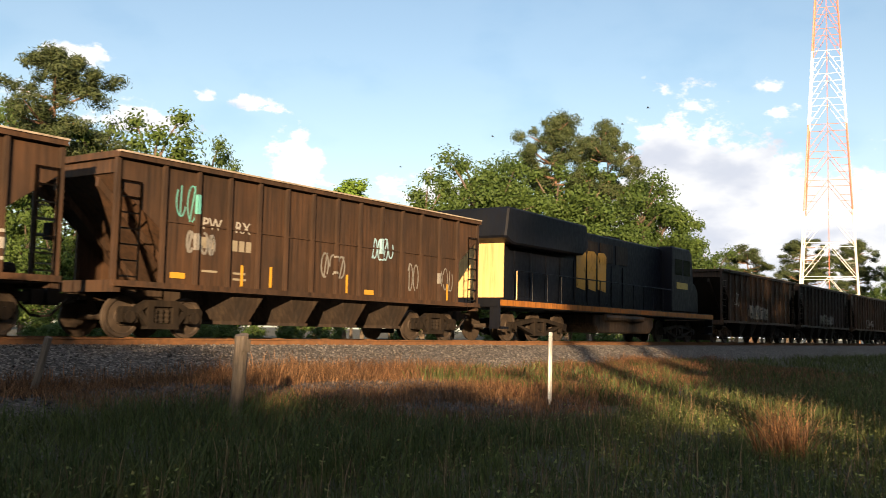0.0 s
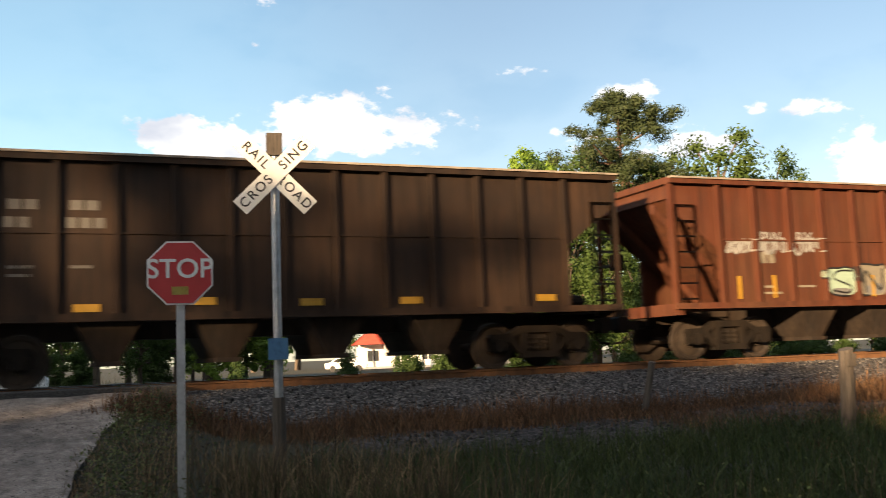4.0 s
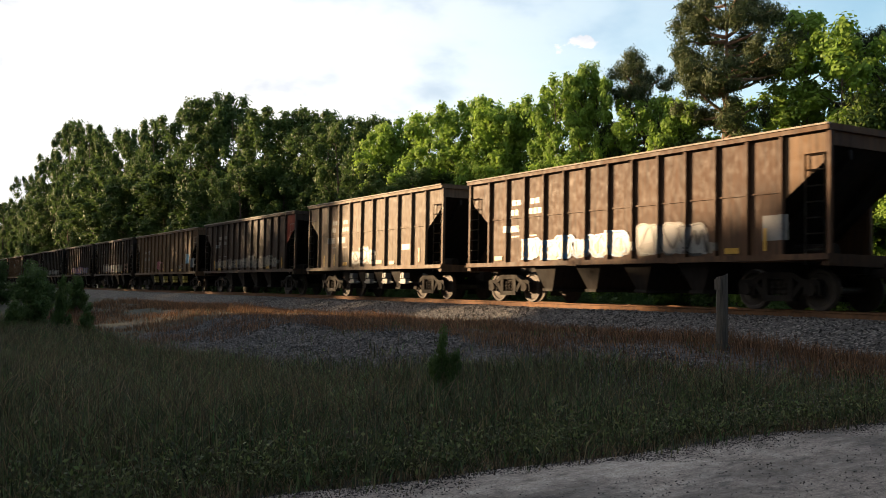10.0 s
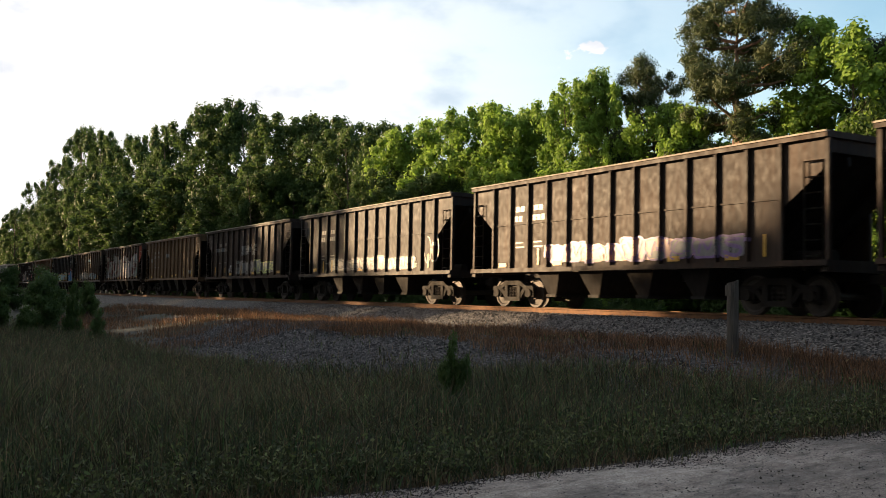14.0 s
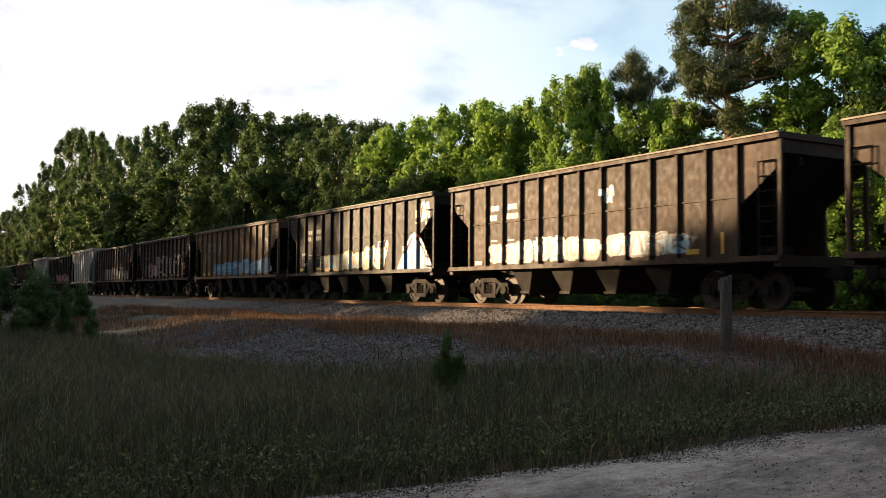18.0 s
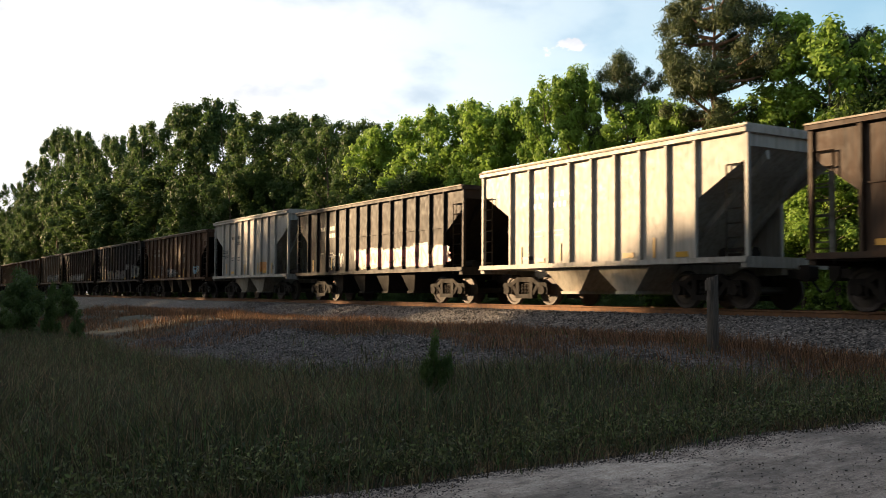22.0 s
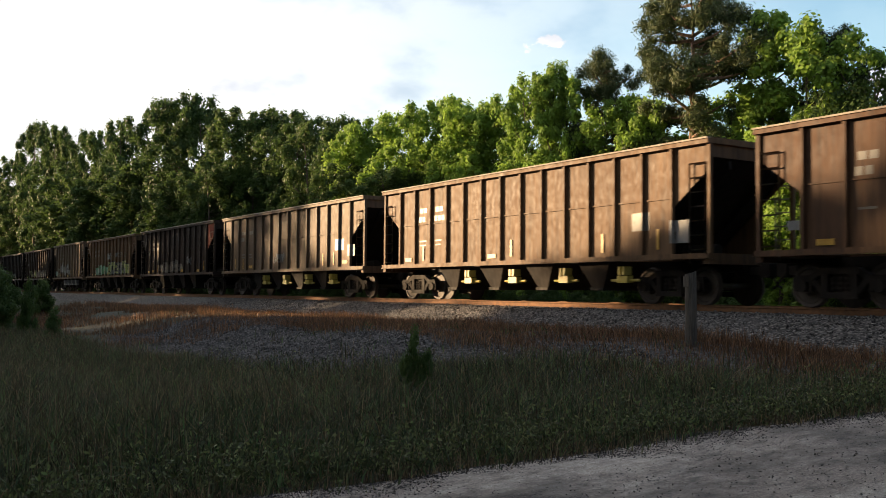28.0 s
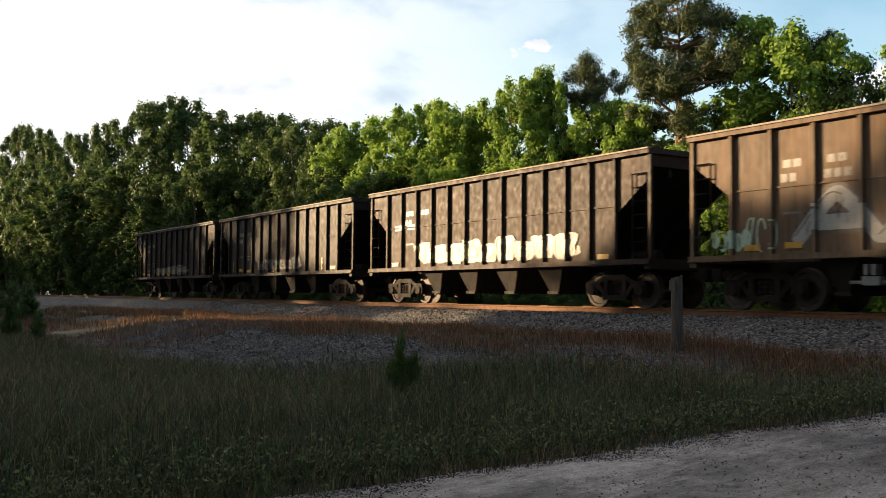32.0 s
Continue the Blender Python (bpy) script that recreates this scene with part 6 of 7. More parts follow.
def scrawl(car, kind, f0, f1, h0, h1, col, seed, w=0.06, n=9):
    L, H = KINDS[kind][:2]
    z = lambda h: SILL + 0.14 + (H - 0.3 - SILL) * h
    rng = random.Random(seed)
    polys = []
    x0, x1, z0, z1 = -L / 2 + L * f0, -L / 2 + L * f1, z(h0), z(h1)
    count = max(2, round((x1 - x0) / max(0.22, (z1 - z0) * 0.45)))
    for g in range(count):
        cx, gw = x0 + (x1 - x0) * (g + 0.5) / count, (x1 - x0) / count * 0.42
        cz, gh = (z0 + z1) / 2 + rng.uniform(-0.05, 0.05), (z1 - z0) / 2 * rng.uniform(0.75, 1.0)
        a, turn = rng.uniform(0, 6.28), rng.choice((-1, 1)) * rng.uniform(3.4, 5.8)
        polys += stroke([(cx + gw * math.cos(a + turn * i / 8), cz + gh * math.sin(a + turn * i / 8)) for i in range(9)], w)
        if rng.random() < 0.6:
            polys += stroke([(cx - gw * rng.uniform(0, 1), cz - gh), (cx + gw * rng.uniform(-0.4, 1), cz + gh)], w)
    flat("scrawl", polys, SPRAY[col], car, kind, col + " sprayed scrawl")


def patch(car, kind, f0, f1, h0, h1, col, name="paint_patch", lift=0.0):
    L, H = KINDS[kind][:2]
    z = lambda h: SILL + 0.14 + (H - 0.3 - SILL) * h
    x0, x1 = -L / 2 + L * f0, -L / 2 + L * f1
    flat(name, [[(x0, z(h0)), (x1, z(h0)), (x1, z(h1)), (x0, z(h1))]], SPRAY[col], car, kind, col + " painted patch", lift)


MARKS = {101: ("PW", "RX"), 106: ("PW", "RX"), 9: ("PW", "RX"), 0: ("KG", "LX")}


def stencils(car, kind, seed, col="white", big=False, pos=0.135):
    """Reporting marks, numbers and data lines, as plain bars on the second and third panels."""
    L, H, nrib, nbay, cut = KINDS[kind]
    span = L - 2 * cut
    dx = span / (nrib - 1)
    rng = random.Random(seed)
    a = -L / 2 + cut + dx * 1.5
    rows = []
    zt = SILL + (H - SILL) * (0.66 if not big else 0.50)
    hh = 0.21 if not big else 0.30
    for k in range(2):
        c = a + dx * k
        if seed in MARKS:
            text_mesh(MARKS[seed][k], hh * 1.25, SPRAY["white"], "reporting_mark", car, pose(c, -1.4665, zt + hh * 0.4, 90, 0, 0), "white stencilled letters " + MARKS[seed][k])
        for j in range(0 if seed in MARKS else 2):      # two blocks a row
            rows.append((c - 0.26 + 0.25 * j, c - 0.06 + 0.25 * j, zt, zt + hh * 0.8))
        if rng.random() < 0.8:
            for j in range(2 + (k == 1)):
                rows.append((c - 0.32 + 0.22 * j, c - 0.15 + 0.22 * j, zt - hh * 1.45, zt - hh * 0.6))
        for j in range(rng.randrange(1, 3)):
            rows.append((c - 0.26, c + rng.uniform(0.05, 0.22), zt - 0.98 - 0.14 * j, zt - 0.93 - 0.14 * j))
    bm_polys = [[(p, r), (q, r), (q, s), (p, s)] for p, q, r, s in rows]
    flat("lettering", bm_polys, SPRAY[col], car, kind, "rows of faded " + col + " stencil bars")


def reflectors(car, kind, seed):
    L, H, nrib, nbay, cut = KINDS[kind]
    span = L - 2 * cut
    dx = span / (nrib - 1)
    rng = random.Random(seed)
    for k in rng.sample(range(1, nrib - 2), 4) + [0, nrib - 2]:
        c = -L / 2 + cut + dx * (k + 0.5)
        z0 = SILL + rng.uniform(0.16, 0.26)
        tall = rng.random() < 0.45
        w, h = (0.045, 0.5) if tall else (0.21, 0.13)
        flat("reflector", [[(c - w, z0), (c + w, z0), (c + w, z0 + h), (c - w, z0 + h)]], SPRAY["gold"], car, kind, "yellow reflector", 0.024)


ART = {
    101: [("s", .115, .16, .55, .88, "teal", .05), ("s", .14, .20, .28, .48, "cream", .09), ("s", .46, .53, .16, .42, "cream", .07), ("s", .61, .68, .42, .66, "sky", .06), ("s", .73, .77, .06, .42, "cream", .06), ("s", .84, .90, .12, .38, "cream", .05)],
    102: [("p", .19, .33, .08, .66, "maroon"), ("p", .205, .235, .50, .58, "white"), ("p", .275, .305, .50, .58, "white"), ("L", .39, .81, .02, .52, "black", "teal", 5, "TABUE"), ("s", .82, .87, .1, .42, "sky", .06), ("s", .88, .92, .08, .32, "white", .09), ("s", .06, .12, .68, .92, "cream", .1)],
    103: [("s", .30, .42, .44, .76, "cream", .12), ("L", .26, .44, .02, .34, "silver", "black", 3, None), ("L", .46, .70, .02, .44, "yellow", "silver", 4, "cream"), ("s", .78, .84, .14, .4, "cream", .06), ("p", .02, .05, .1, .38, "cream"), ("p", .06, .085, .1, .38, "cream")],
    104: [("L", .30, .62, .02, .30, "white", "green", 6, None), ("p", .12, .15, .52, .60, "white"), ("p", .17, .20, .52, .60, "white"), ("s", .2, .27, .12, .25, "white", .08), ("s", .66, .7, .1, .2, "white", .05)],
    105: [("p", .13, .16, .16, .24, "white"), ("p", .88, .92, .2, .34, "silver"), ("p", .81, .86, .05, .16, "black")],
    106: [("L", .30, .76, .03, .36, "cream", "black", 7, "mint"), ("s", .1, .3, .42, .54, "white", .09), ("p", .93, .97, .16, .28, "white")],
    -1: [("L", .34, .97, .03, .46, "pink", "purple", 7, "flesh"), ("s", .6, .9, .4, .5, "black", .08)],
    0: [("p", .12, .19, .05, .66, "maroon"), ("p", .195, .27, .05, .66, "maroon"), ("s", .05, .09, .1, .3, "white", .09), ("p", .36, .40, .36, .52, "silver"), ("s", .46, .52, .2, .42, "silver", .07), ("s", .58, .64, .1, .26, "lime", .07), ("s", .84, .90, .3, .62, "silver", .1), ("s", .78, .83, .08, .3, "silver", .06)],
    1: [("L", .28, .74, .02, .40, "mint", "black", 7, "cream"), ("s", .78, .84, .06, .34, "silver", .08), ("p", .87, .93, .03, .42, "silver")],
    2: [("L", .30, .68, .02, .42, "pink", "maroon", 6, "flesh"), ("s", .16, .25, .12, .36, "silver", .07), ("s", .72, .78, .16, .5, "silver", .07), ("s", .80, .86, .05, .34, "mint", .08)],
    3: [("p", .83, .87, .22, .42, "sky"), ("p", .91, .95, .1, .32, "cream"), ("p", .05, .07, .14, .22, "white"), ("s", .6, .63, .05, .14, "cream", .06)],
    4: [("L", .22, .70, .0, .42, "cream", "umber", 7, "rose"), ("p", .70, .74, .0, .2, "silver"), ("s", .76, .86, .05, .3, "yellow", .06)],
    5: [("L", .28, .60, .0, .40, "cream", "silver", 4, "lime"), ("p", .63, .67, .34, .58, "silver"), ("p", .84, .88, .1, .24, "cream")],
    6: [("L", .22, .56, .02, .30, "white", "blue", 6, "silver"), ("L", .58, .76, .02, .38, "silver", "black", 3, None), ("p", .87, .92, .12, .34, "cream"), ("p", .14, .2, .36, .44, "cream")],
    7: [("L", .38, .56, .03, .32, "white", "silver", 3, None), ("p", .18, .23, .38, .48, "silver"), ("p", .27, .32, .38, .48, "silver"), ("p", .74, .8, .22, .3, "cream")],
    8: [("L", .16, .84, .03, .30, "cream", "silver", 11, None), ("p", .13, .18, .5, .57, "white")],
    9: [("s", .38, .48, .04, .3, "rose", .09), ("p", .84, .88, .2, .44, "sky"), ("p", .92, .955, .1, .32, "cream"), ("s", .7, .8, .06, .18, "cream", .06)],
    10: [("L", .24, .74, .03, .36, "cream", "silver", 8, "white"), ("s", .78, .88, .06, .3, "pink", .08)],
    11: [("L", .30, .84, .03, .30, "silver", "purple", 9, "pink")],
    12: [("L", .24, .80, .03, .26, "silver", "black", 10, None), ("s", .85, .93, .1, .5, "silver", .06)],
    13: [("L", .40, .62, .03, .36, "white", "silver", 4, None), ("L", .64, .84, .04, .34, "silver", "lime", 3, None), ("s", .46, .64, .44, .66, "silver", .11), ("s", .30, .35, .08, .26, "white", .07), ("p", .14, .18, .56, .64, "white"), ("p", .21, .25, .56, .64, "white")],
    14: [("p", .10, .14, .46, .56, "cream"), ("p", .42, .46, .56, .66, "cream"), ("p", .82, .86, .1, .18, "cream")],
    15: [("L", .06, .86, .02, .82, "cream", "maroon", 11, "white"), ("s", .82, .9, .1, .6, "teal", .12), ("s", .2, .6, .5, .9, "black", .08)],
    16: [("L", .18, .56, .02, .32, "cream", "silver", 7, "white"), ("L", .58, .80, .03, .30, "sky", "silver", 4, None), ("s", .56, .6, .62, .8, "sky", .07)],
    17: [("L", .28, .72, .02, .38, "sky", "gold", 7, "mint"), ("tri", .80, .985, .0, .50, "blue"), ("s", .68, .74, .26, .44, "white", .08), ("s", .12, .17, .1, .34, "white", .08), ("s", .90, .97, .62, .96, "silver", .12)],
    18: [("L", .26, .92, .02, .36, "sky", "blue", 9, "white"), ("s", .14, .22, .3, .8, "cream", .1), ("s", .30, .36, .5, .75, "cream", .09), ("s", .84, .92, .4, .8, "silver", .08)],
    19: [("L", .26, .42, .02, .48, "pink", "maroon", 3, "cream"), ("s", .42, .86, .06, .6, "white", .16), ("s", .16, .26, .06, .4, "cream", .08), ("s", .84, .92, .05, .4, "rose", .09)],
    20: [("L", .26, .88, .0, .42, "cream", "silver", 6, None), ("s", .5, .6, .05, .25, "cream", .07), ("s", .85, .92, .1, .22, "silver", .06)],
    21: [("p", .2, .25, .04, .08, "black")],
    22: [("L", .44, .92, .02, .38, "pink", "white", 7, "rose"), ("s", .24, .34, .06, .3, "silver", .07)],
    23: [("p", .80, .84, .08, .16, "silver"), ("s", .12, .22, .44, .5, "black", .05), ("s", .12, .22, .34, .4, "black", .05), ("p", .66, .74, .05, .22, "orange")],
    24: [("L", .42, .56, .02, .26, "white", "silver", 3, None), ("s", .3, .36, .05, .3, "cream", .07), ("s", .80, .90, .08, .26, "sky", .08), ("p", .66, .7, .36, .48, "silver")],
    25: [("L", .26, .66, .02, .32, "cream", "silver", 7, "silver"), ("L", .80, .96, .05, .48, "silver", "black", 3, "mint"), ("s", .7, .76, .3, .45, "white", .08)],
    26: [("L", .18, .66, .02, .28, "white", "silver", 8, "cream"), ("p", .72, .75, .3, .48, "cream"), ("s", .8, .9, .04, .2, "orange", .07)],
    27: [("L", .32, .84, .03, .32, "white", "silver", 6, "cream")],
    28: [("p", .05, .07, .16, .24, "white"), ("s", .78, .80, .1, .25, "cream", .07), ("p", .38, .42, .34, .42, "silver")],
    29: [("p", .83, .87, .24, .42, "silver"), ("p", .92, .955, .1, .32, "cream")],
    30: [("p", .83, .88, .26, .44, "blue"), ("p", .90, .94, .16, .34, "cream"), ("s", .42, .5, .12, .28, "silver", .07)],
    31: [("L", .30, .60, .02, .26, "cream", "umber", 6, None), ("s", .5, .56, .06, .3, "silver", .08), ("s", .66, .72, .18, .36, "silver", .09), ("p", .11, .15, .46, .54, "white")],
    32: [("L", .20, .46, .03, .32, "mint", "green", 5, None), ("L", .48, .90, .02, .40, "cream", "silver", 6, "lime"), ("s", .44, .52, .42, .64, "white", .12), ("s", .6, .8, .5, .62, "silver", .06)],
    33: [("L", .24, .56, .02, .56, "white", "umber", 2, "AA"), ("s", .13, .20, .02, .30, "mint", .06), ("s", .82, .92, .05, .3, "silver", .07), ("s", .05, .14, .04, .2, "mint", .09)],
    34: [("L", .24, .80, .03, .32, "cream", "silver", 9, "lime"), ("p", .12, .16, .5, .57, "white"), ("p", .18, .22, .5, .57, "white")],
    35: [("L", .34, .66, .03, .24, "silver", "black", 6, None)],
    36: [("L", .30, .70, .03, .26, "cream", "silver", 6, None)],
    200: [("L", .35, .6, .05, .4, "silver", "black", 4, None), ("s", .15, .22, .3, .6, "cream", .07)], 201: [("L", .4, .65, .05, .35, "silver", "black", 4, None)], 202: [("s", .4, .6, .05, .3, "white", .08)],
}
for ident, car, kind in CARS:
    for n, art in enumerate(ART.get(ident, ())):
        if art[0] == "L":
            _, f0, f1, h0, h1, fill, edge, count, second = art
            letters(car, kind, f0, f1, h0, h1, fill, edge, ident * 31 + n, count, None if second in ("TABUE", "AA") else second, second if second in ("TABUE", "AA") else "")
        elif art[0] == "s":
            scrawl(car, kind, *art[1:5], "silver" if art[5] == "cream" else art[5], ident * 17 + n, art[6] * 0.75)
        elif art[0] == "tri":
            L, H = KINDS[kind][:2]
            x0, x1 = -L / 2 + L * art[1], -L / 2 + L * art[2]
            flat("graffiti_triangle", [[(x0, SILL + .14), (x1, SILL + .14), ((x0 + x1) / 2, SILL + .14 + (H - .3 - SILL) * art[4])]], SPRAY[art[5]], car, kind, "blue sprayed triangle with a red edge", 0.004)
            flat("graffiti_outline", stroke([(x0, SILL + .16), ((x0 + x1) / 2, SILL + .16 + (H - .3 - SILL) * art[4]), (x1, SILL + .16)], 0.12), SPRAY["rose"], car, kind, "rose sprayed edge", 0.008)
        else:
            patch(car, kind, *art[1:5], {"white": "silver", "cream": "silver", "silver": "faded"}.get(art[5], art[5]))
    if ident == 4:             # one large white letter to a panel
        L, H, nrib, nbay, cut = KINDS[kind]
        dx = (L - 2 * cut) / (nrib - 1)
        for k, ch in enumerate("House!"):
            text_mesh(ch, 0.85, SPRAY["white"], "painted_letter", car, pose(-L / 2 + cut + dx * (k + 1.5), -1.4665, SILL + 1.92, 90, 0, 0), "white painted letter")
    if ident < 200:
        stencils(car, kind, ident, "black" if kind == "covered" else "cream" if ident in (101, 106) else "faded", ident in MARKS)
        reflectors(car, kind, ident + 7)


# ---- grass, stones, ties ----
def blades(name, label, mat, count, sample, height, lean, width, seed, tuft=9, spread=0.10):
    """Tufts of thin bent blades; sample gives a place in the plan or None."""
    rng = np.random.default_rng(seed)
    cs = []
    while len(cs) < count:
        x, y, k = sample(rng)
        l, r = road_edges(y)
        if -10 < y < 17 and l - 0.25 + abs(rng.normal(0, 0.3)) < x < r + 0.2 - abs(rng.normal(0, 0.3)):
            continue
        cs.append((x, y, land(x, y) if not (13.9 < y < 23) else max(land(x, y), bed_z(x, y)), k))
    c = np.repeat(np.array(cs), tuft, 0)
    n = len(c)
    b = c[:, :3] + np.column_stack([rng.normal(0, spread, n), rng.normal(0, spread, n), np.full(n, -0.03)])
    a = rng.uniform(0, 6.28, n)
    h = rng.uniform(height[0], height[1], n) * c[:, 3]
    d = np.column_stack([np.cos(a), np.sin(a), np.zeros(n)])
    l1 = np.abs(rng.normal(0, lean, n)) * h
    w = np.column_stack([-np.sin(a + 0.6), np.cos(a + 0.6), np.zeros(n)]) * (width * rng.uniform(0.6, 1.3, n))[:, None]
    up = np.array([0, 0, 1.0])
    v = np.empty((n, 5, 3))
    v[:, 0], v[:, 1] = b - w, b + w
    mid = b + up * (h * 0.6)[:, None] + d * (l1 * 0.35)[:, None]
    v[:, 2], v[:, 3] = mid + w * 0.7, mid - w * 0.7
    v[:, 4] = b + up * (h * 0.97)[:, None] + d * l1[:, None]
    idx = np.arange(n)[:, None] * 5
    loops = np.concatenate([idx + [0, 1, 2, 3], idx + [3, 2, 4]], 1).ravel()
    me = bpy.data.meshes.new(name)
    me.vertices.add(n * 5)
    me.vertices.foreach_set("co", v.ravel())
    me.loops.add(n * 7)
    me.loops.foreach_set("vertex_index", loops)
    me.polygons.add(n * 2)
    st = np.empty((n, 2), int)
    st[:, 0], st[:, 1] = np.arange(n) * 7, np.arange(n) * 7 + 4
    me.polygons.foreach_set("loop_start", st.ravel())
    me.polygons.foreach_set("loop_total", np.tile([4, 3], n))
    me.update(calc_edges=True)
    return tagged(part(name, me, mat), label, "grass", kind="stuff")


BANK_EDGE = [(-80, 5.8), (-32, 6.6), (-26, 7.4), (-20, 7.2), (-16, 7.4), (-14, 8.6), (-12, 10.0), (-10, 11.2), (-7, 12.2)]


def left_meadow(rng):
    r = rng.uniform(6.0, 60.0) if rng.random() < 0.35 else rng.uniform(6.0, 24.0)
    a = radians(rng.uniform(30, 97))
    x, y = -r * math.sin(a), r * math.cos(a)
    if y > 12.4:
        return -8 - 26 * rng.random(), rng.uniform(1.5, 6.0), 0.85
    if y > lerp(BANK_EDGE, x) + 0.7 * noise.noise(Vector((x * 0.4, 2, 0))) and rng.random() < 0.93:
        return -8 - 30 * rng.random(), rng.uniform(1.5, 6.2), 0.85
    k = 0.5 + 0.5 * ease((lerp(BANK_EDGE, x) - y) / 2.6) + 0.45 * noise.noise(Vector((x * 0.45, y * 0.45, 8)))
    l, _ = road_edges(y)
    k *= 0.35 + 0.65 * ease((l - x) / 2.2)
    return x, y, k


def right_meadow(rng):
    r = rng.uniform(6.0, 80.0) if rng.random() < 0.4 else rng.uniform(6.0, 26.0)
    a = radians(rng.uniform(-102, -6))
    x, y = -r * math.sin(a), r * math.cos(a)
    if y > 8.3 + 1.1 * noise.noise(Vector((x * 0.25, 4, 9))) or x < 1.2:
        return 4 + 40 * rng.random(), rng.uniform(-1, 7.6), 0.8
    tracks = math.exp(-((y - 3.2 + 0.02 * x) / 0.5) ** 2) + math.exp(-((y - 5.2 + 0.02 * x) / 0.5) ** 2)
    return x, y, (0.75 + 0.3 * noise.noise(Vector((x * 0.3, y * 0.3, 2)))) * (1 - 0.6 * min(1, tracks) * (x > 9))


def toe(rng):
    if rng.random() < 0.66:
        x, y = rng.uniform(-52, 40), min(15.1, rng.normal(14.25, 0.32))
        if x < -7:             # a wider, patchy band over the top of the berm
            y = rng.uniform(9.7 if x > -24 else 6.6, 14.9)
            if noise.noise(Vector((x * 0.3, y * 0.9, 40))) < -0.10:
                return -9 - 34 * rng.random() ** 1.4, rng.uniform(9.8, 14.7), 0.6
    else:                      # broad brown margin on the east side
        x, y = rng.uniform(9.5, 44), min(14.6, rng.normal(11.4, 1.7))
    g = noise.noise(Vector((x * 0.22, y * 0.5, 12)))
    return x, y, max(0.3, 0.75 + 0.7 * g)


def weeds(name, label, count, sample, seed):
    """Broad-leaved weeds: small kite leaves up thin stems."""
    rng = np.random.default_rng(seed)
    C = []
    while len(C) < count:
        x, y, k = sample(rng)
        l, r = road_edges(y)
        if -10 < y < 17 and l - 0.2 < x < r + 0.2:
            continue
        z = land(x, y)
        for _ in range(14):
            C.append((x + rng.normal(0, 0.10), y + rng.normal(0, 0.10), z + abs(rng.normal(0.12, 0.16)) * k))
    c = np.array(C)
    u = unit(rng.normal(0, 1, (len(c), 3)) + (0, 0, 0.5)) * rng.uniform(0.012, 0.034, (len(c), 1))
    w = unit(np.cross(u, rng.normal(0, 1, (len(c), 3)))) * rng.uniform(0.006, 0.015, (len(c), 1))
    tagged(part(name, quads_mesh(name, c, u, w, M_WEED), M_WEED), label, "weeds", kind="stuff")


blades("meadow_grass", "tall dark green meadow grass", M_GRASS, 15000, left_meadow, (0.10, 0.58), 0.75, 0.0085, 3, 10, 0.17)
blades("seeding_grass", "tall seeding grass turning straw-coloured", M_MIXED, 5600, left_meadow, (0.22, 0.76), 0.6, 0.005, 4, 6, 0.18)
blades("meadow_grass", "soft green meadow grass beside the track", M_TURF, 8500, right_meadow, (0.12, 0.45), 0.55, 0.008, 5, 10, 0.16)
blades("seeding_grass", "thin seeding grass in the meadow", M_MIXED, 1300, right_meadow, (0.35, 0.8), 0.25, 0.0045, 6, 6)
blades("dry_grass", "low reddish dry grass along the ballast toe", M_DRY, 23000, toe, (0.10, 0.40), 0.55, 0.007, 7, 10, 0.18)
blades("broom_sedge", "clump of orange broom sedge", M_DRY, 30, lambda g: (14.4 + g.normal(0, 0.13), 3.7 + g.normal(0, 0.13), 1.0), (0.45, 1.0), 0.8, 0.006, 8, 12, 0.08)
blades("broom_sedge", "dry sedge at the foot of the stop sign", M_MIXED, 220, lambda g: (3.1 + g.normal(0, 0.9), 9.4 + g.normal(0, 1.0), 1.0), (0.25, 0.85), 0.5, 0.005, 9, 10, 0.12)
blades("far_grass", "rough green growth beyond the track", M_GRASS, 3000, lambda g: (g.uniform(-90, 70), g.uniform(22.8, 27), 1.0), (0.25, 0.7), 0.4, 0.014, 10, 8, 0.2)
blades("far_meadow", "thick green grass along the line", M_TURF, 7000, lambda g: (20 + 130 * g.random() ** 1.5, g.uniform(-3, 14.2), 1.0), (0.15, 0.45), 0.6, 0.016, 14, 8, 0.28)


def verge(rng):
    y = rng.uniform(1.0, 14.5)
    l, r = road_edges(y)
    return (l - abs(rng.normal(0.15, 0.5)) if rng.random() < 0.7 else r + abs(rng.normal(0.15, 0.5))), y, rng.uniform(0.6, 1.2)


blades("verge_grass", "short grass creeping onto the dirt road", M_MIXED, 3000, verge, (0.03, 0.13), 0.9, 0.005, 12, 9, 0.09)
blades("rank_grass", "rank dark grass beside the crossing road", M_TURF, 2600, lambda g: (g.uniform(2.4, 13.0), g.uniform(6.5, 11.6), g.uniform(0.7, 1.2)), (0.12, 0.5), 0.7, 0.007, 15, 10, 0.16)
weeds("verge_weeds", "low weeds at the edge of the dirt road", 26000, verge, 23)
weeds("meadow_weeds", "low broad-leaved weeds among the grass", 34000, left_meadow, 21)
weeds("meadow_weeds", "low clover and weeds in the meadow", 40000, right_meadow, 22)
loose_stones("slope_stones", 6000, (5, 29, 9.2, 14.2), lambda x, y: land(x, y) + 0.03, (0.018, 0.045), M_BENCH, "loose stones on the gravel slope", 5)
loose_stones("bank_stones", 22000, (-30, -10, 7.2, 11.4), lambda x, y: land(x, y) + 0.02, (0.02, 0.045), M_BALLAST, "old ballast stones spilled down the bank", 4)
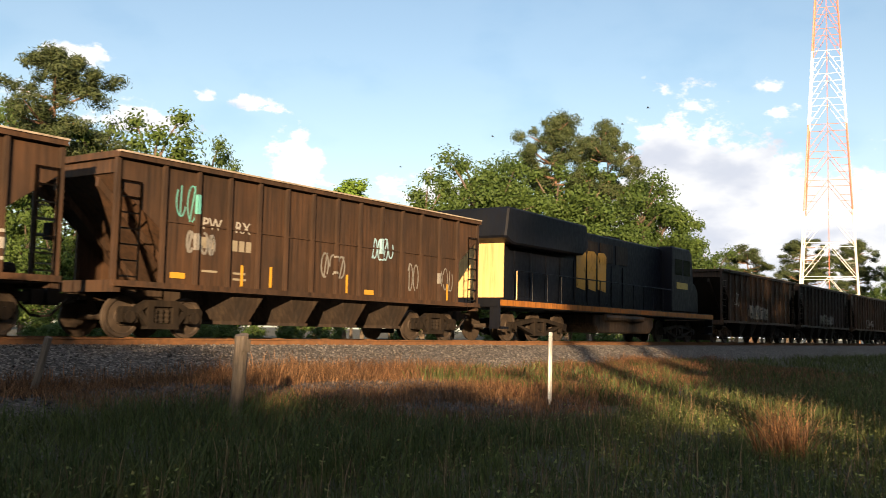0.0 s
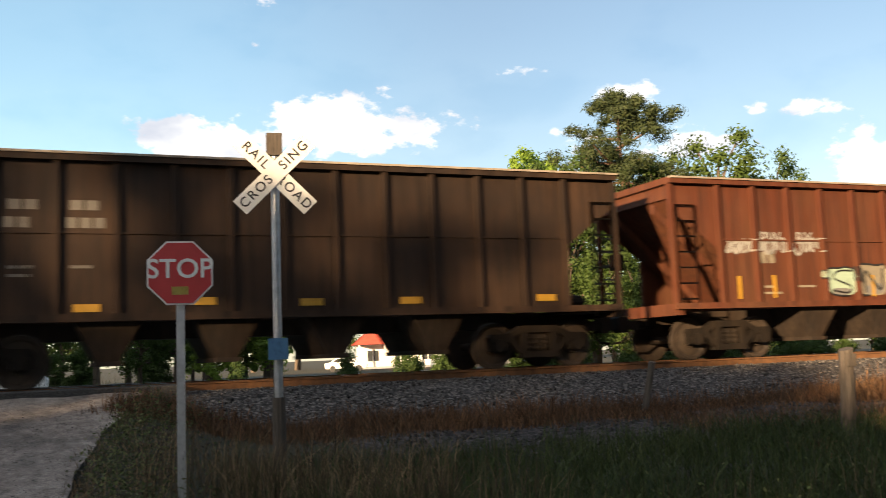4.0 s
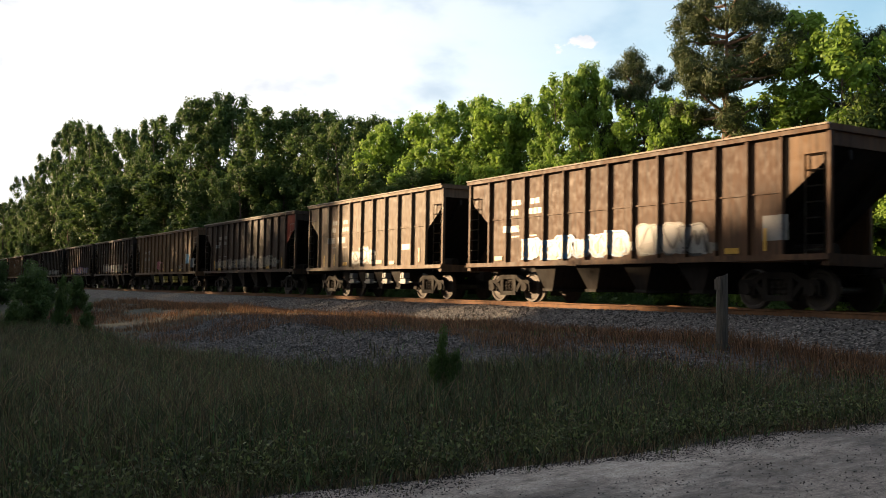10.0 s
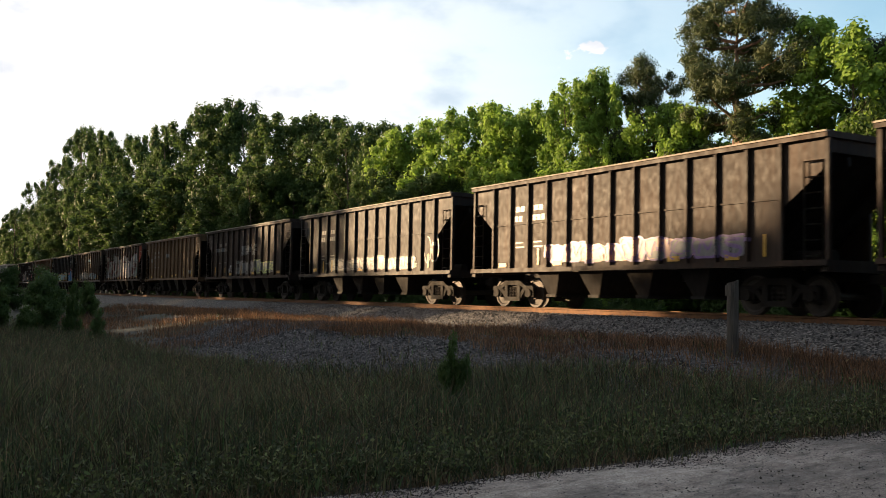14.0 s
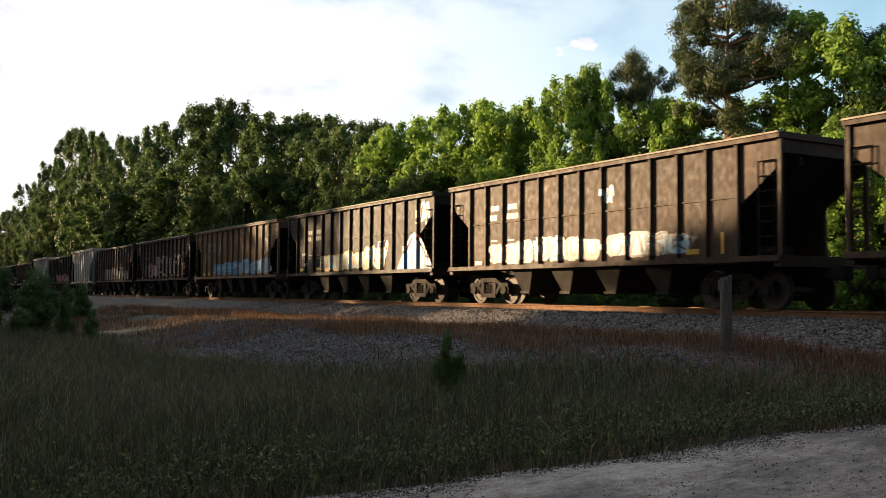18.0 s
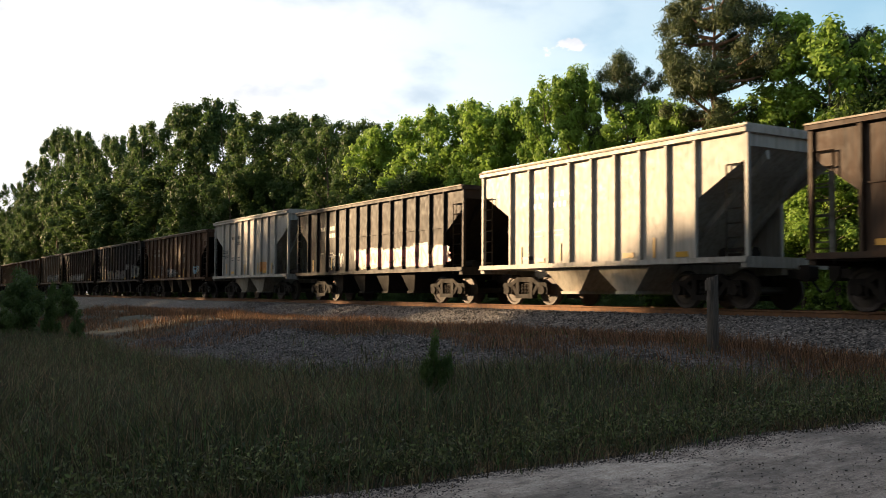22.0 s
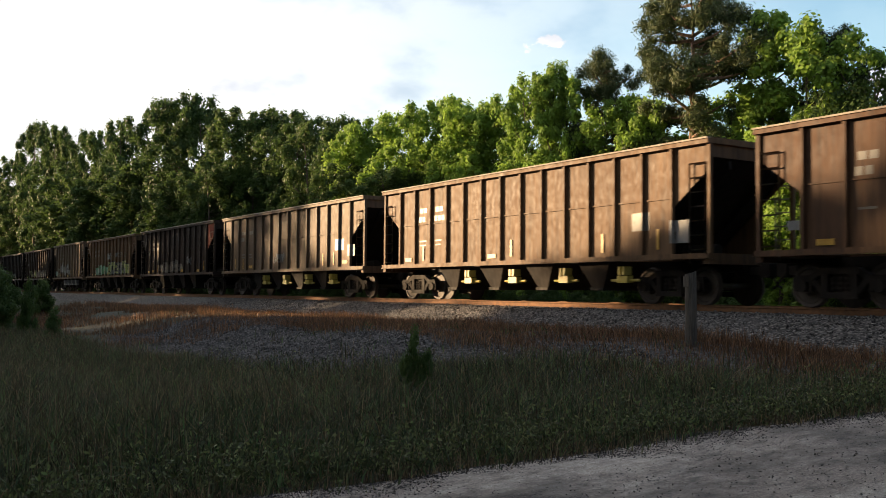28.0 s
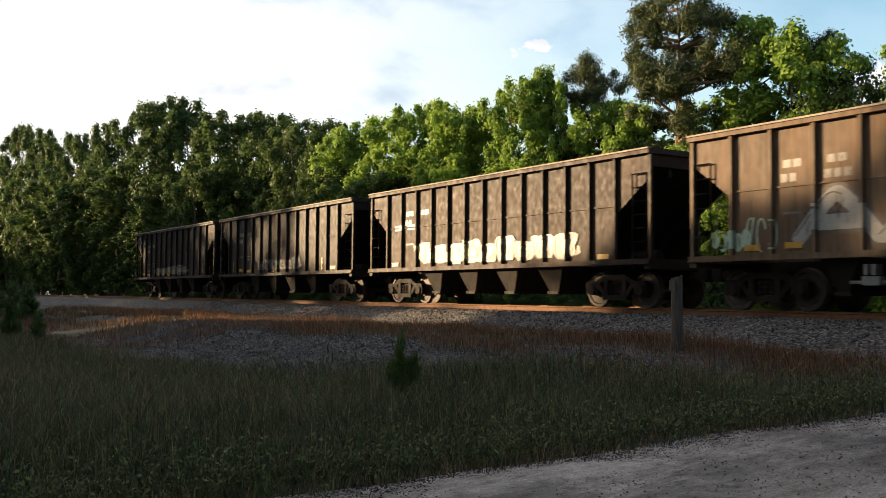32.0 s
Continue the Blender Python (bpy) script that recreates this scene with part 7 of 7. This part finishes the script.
loose_stones("ballast_stones", 24000, (-46, 40, 14.0, 17.4), bed_z, (0.016, 0.040), M_BALLAST, "loose grey ballast stones on the shoulder", 1)
loose_stones("spilled_stones", 5000, (-34, 34, 11.4, 14.4), lambda x, y: max(land(x, y), bed_z(x, y)), (0.02, 0.05), M_BENCH, "old spilled ballast stones on the bank", 2)
loose_stones("road_pebbles", 12000, (-7.5, 1.2, 1.0, 15.5), lambda x, y: lerp(ROAD_Z, y) - 0.010, (0.004, 0.012), M_PEBBLE, "small stones lying on the dirt road", 3)


def road_litter(count, seed):
    """Dark fine gravel and bark crumbs washed along the edge of the road."""
    rng = np.random.default_rng(seed)
    base = np.array([(1, 0, 0), (-0.5, 0.85, 0), (-0.5, -0.85, 0), (0, 0, 0.7)], float)
    tri = np.array([(0, 1, 3), (1, 2, 3), (2, 0, 3), (0, 2, 1)])
    verts, faces = [], []
    for k in range(count):
        y = rng.uniform(1.2, 15.0)
        l, r = road_edges(y)
        x = l + abs(rng.normal(0.0, 0.26)) if rng.random() < 0.75 else rng.uniform(l, r)
        sc = rng.uniform(0.5, 1.4, 3) * rng.uniform(0.004, 0.012)
        verts.append(base * sc + rng.normal(0, 0.001, (4, 3)) + (x, y, lerp(ROAD_Z, y) - 0.004))
        faces.append(tri + 4 * k)
    me = bpy.data.meshes.new("road_litter")
    me.from_pydata(np.concatenate(verts).tolist(), [], np.concatenate(faces).tolist())
    tagged(part("road_litter", me, M_BENCH), "dark gravel crumbs along the edge of the dirt road", "gravel", kind="stuff")


road_litter(20000, 31)


def tie_bm(bm):
    box(bm, -0.115, 0.115, -1.3, 1.3, -0.36, -0.188)
    for s in (-1, 1):
        box(bm, -0.09, 0.09, s * 0.755 - 0.16, s * 0.755 + 0.16, -0.188, -0.178)


tie = cached("tie", tie_bm)
for k in range(290):
    part("tie", tie, M_TIE, track, "", pose(-75 + k * 0.52, 0.02 * math.sin(k * 2.3), 0, 0, 0, 0.8 * math.sin(k * 1.7)))
bm = bmesh.new()
for k in range(900):
    x = -75 - (k + 1) * 0.52 if k < 450 else 75.3 + (k - 449) * 0.52
    box(bm, x - 0.115, x + 0.115, -1.3, 1.3, -0.36, -0.188)
tagged(part("distant_ties", finish(bm), M_TIE, track), kind="stuff")
for y0, y1 in ((-2.1, -0.80), (-0.70, 0.70), (0.80, 2.1)):
    bm = bmesh.new()
    box(bm, -4.9, 2.6, y0, y1, -0.2, -0.012)
    part("crossing_panel", finish(bm, 0.01), M_ASPHALT, track, "worn dark asphalt crossing panel")


# ---- movement ----
def motions():
    for car, x in MOVERS:
        y = car.location.y
        walk(car, [(t, pose(x + V * t, y, 0)) for t in (0, 4, 8, 12, 16, 20, 24, 28, 32)])
    for b, rows in BIRDS:
        walk(b, rows)
    turning = {}
    for w, r in WHEELS:
        if r not in turning:
            walk(w, [(k / FPS, pose(0, 0, 0, 0, math.degrees(V * k / FPS / r) % 360, 0)) for k in range(32 * FPS + 1)])
            turning[r] = w.animation_data
        else:
            w.rotation_mode = "QUATERNION"
            w.animation_data_create()
            w.animation_data.action = turning[r].action
            w.animation_data.action_slot = turning[r].action_slot


motions()
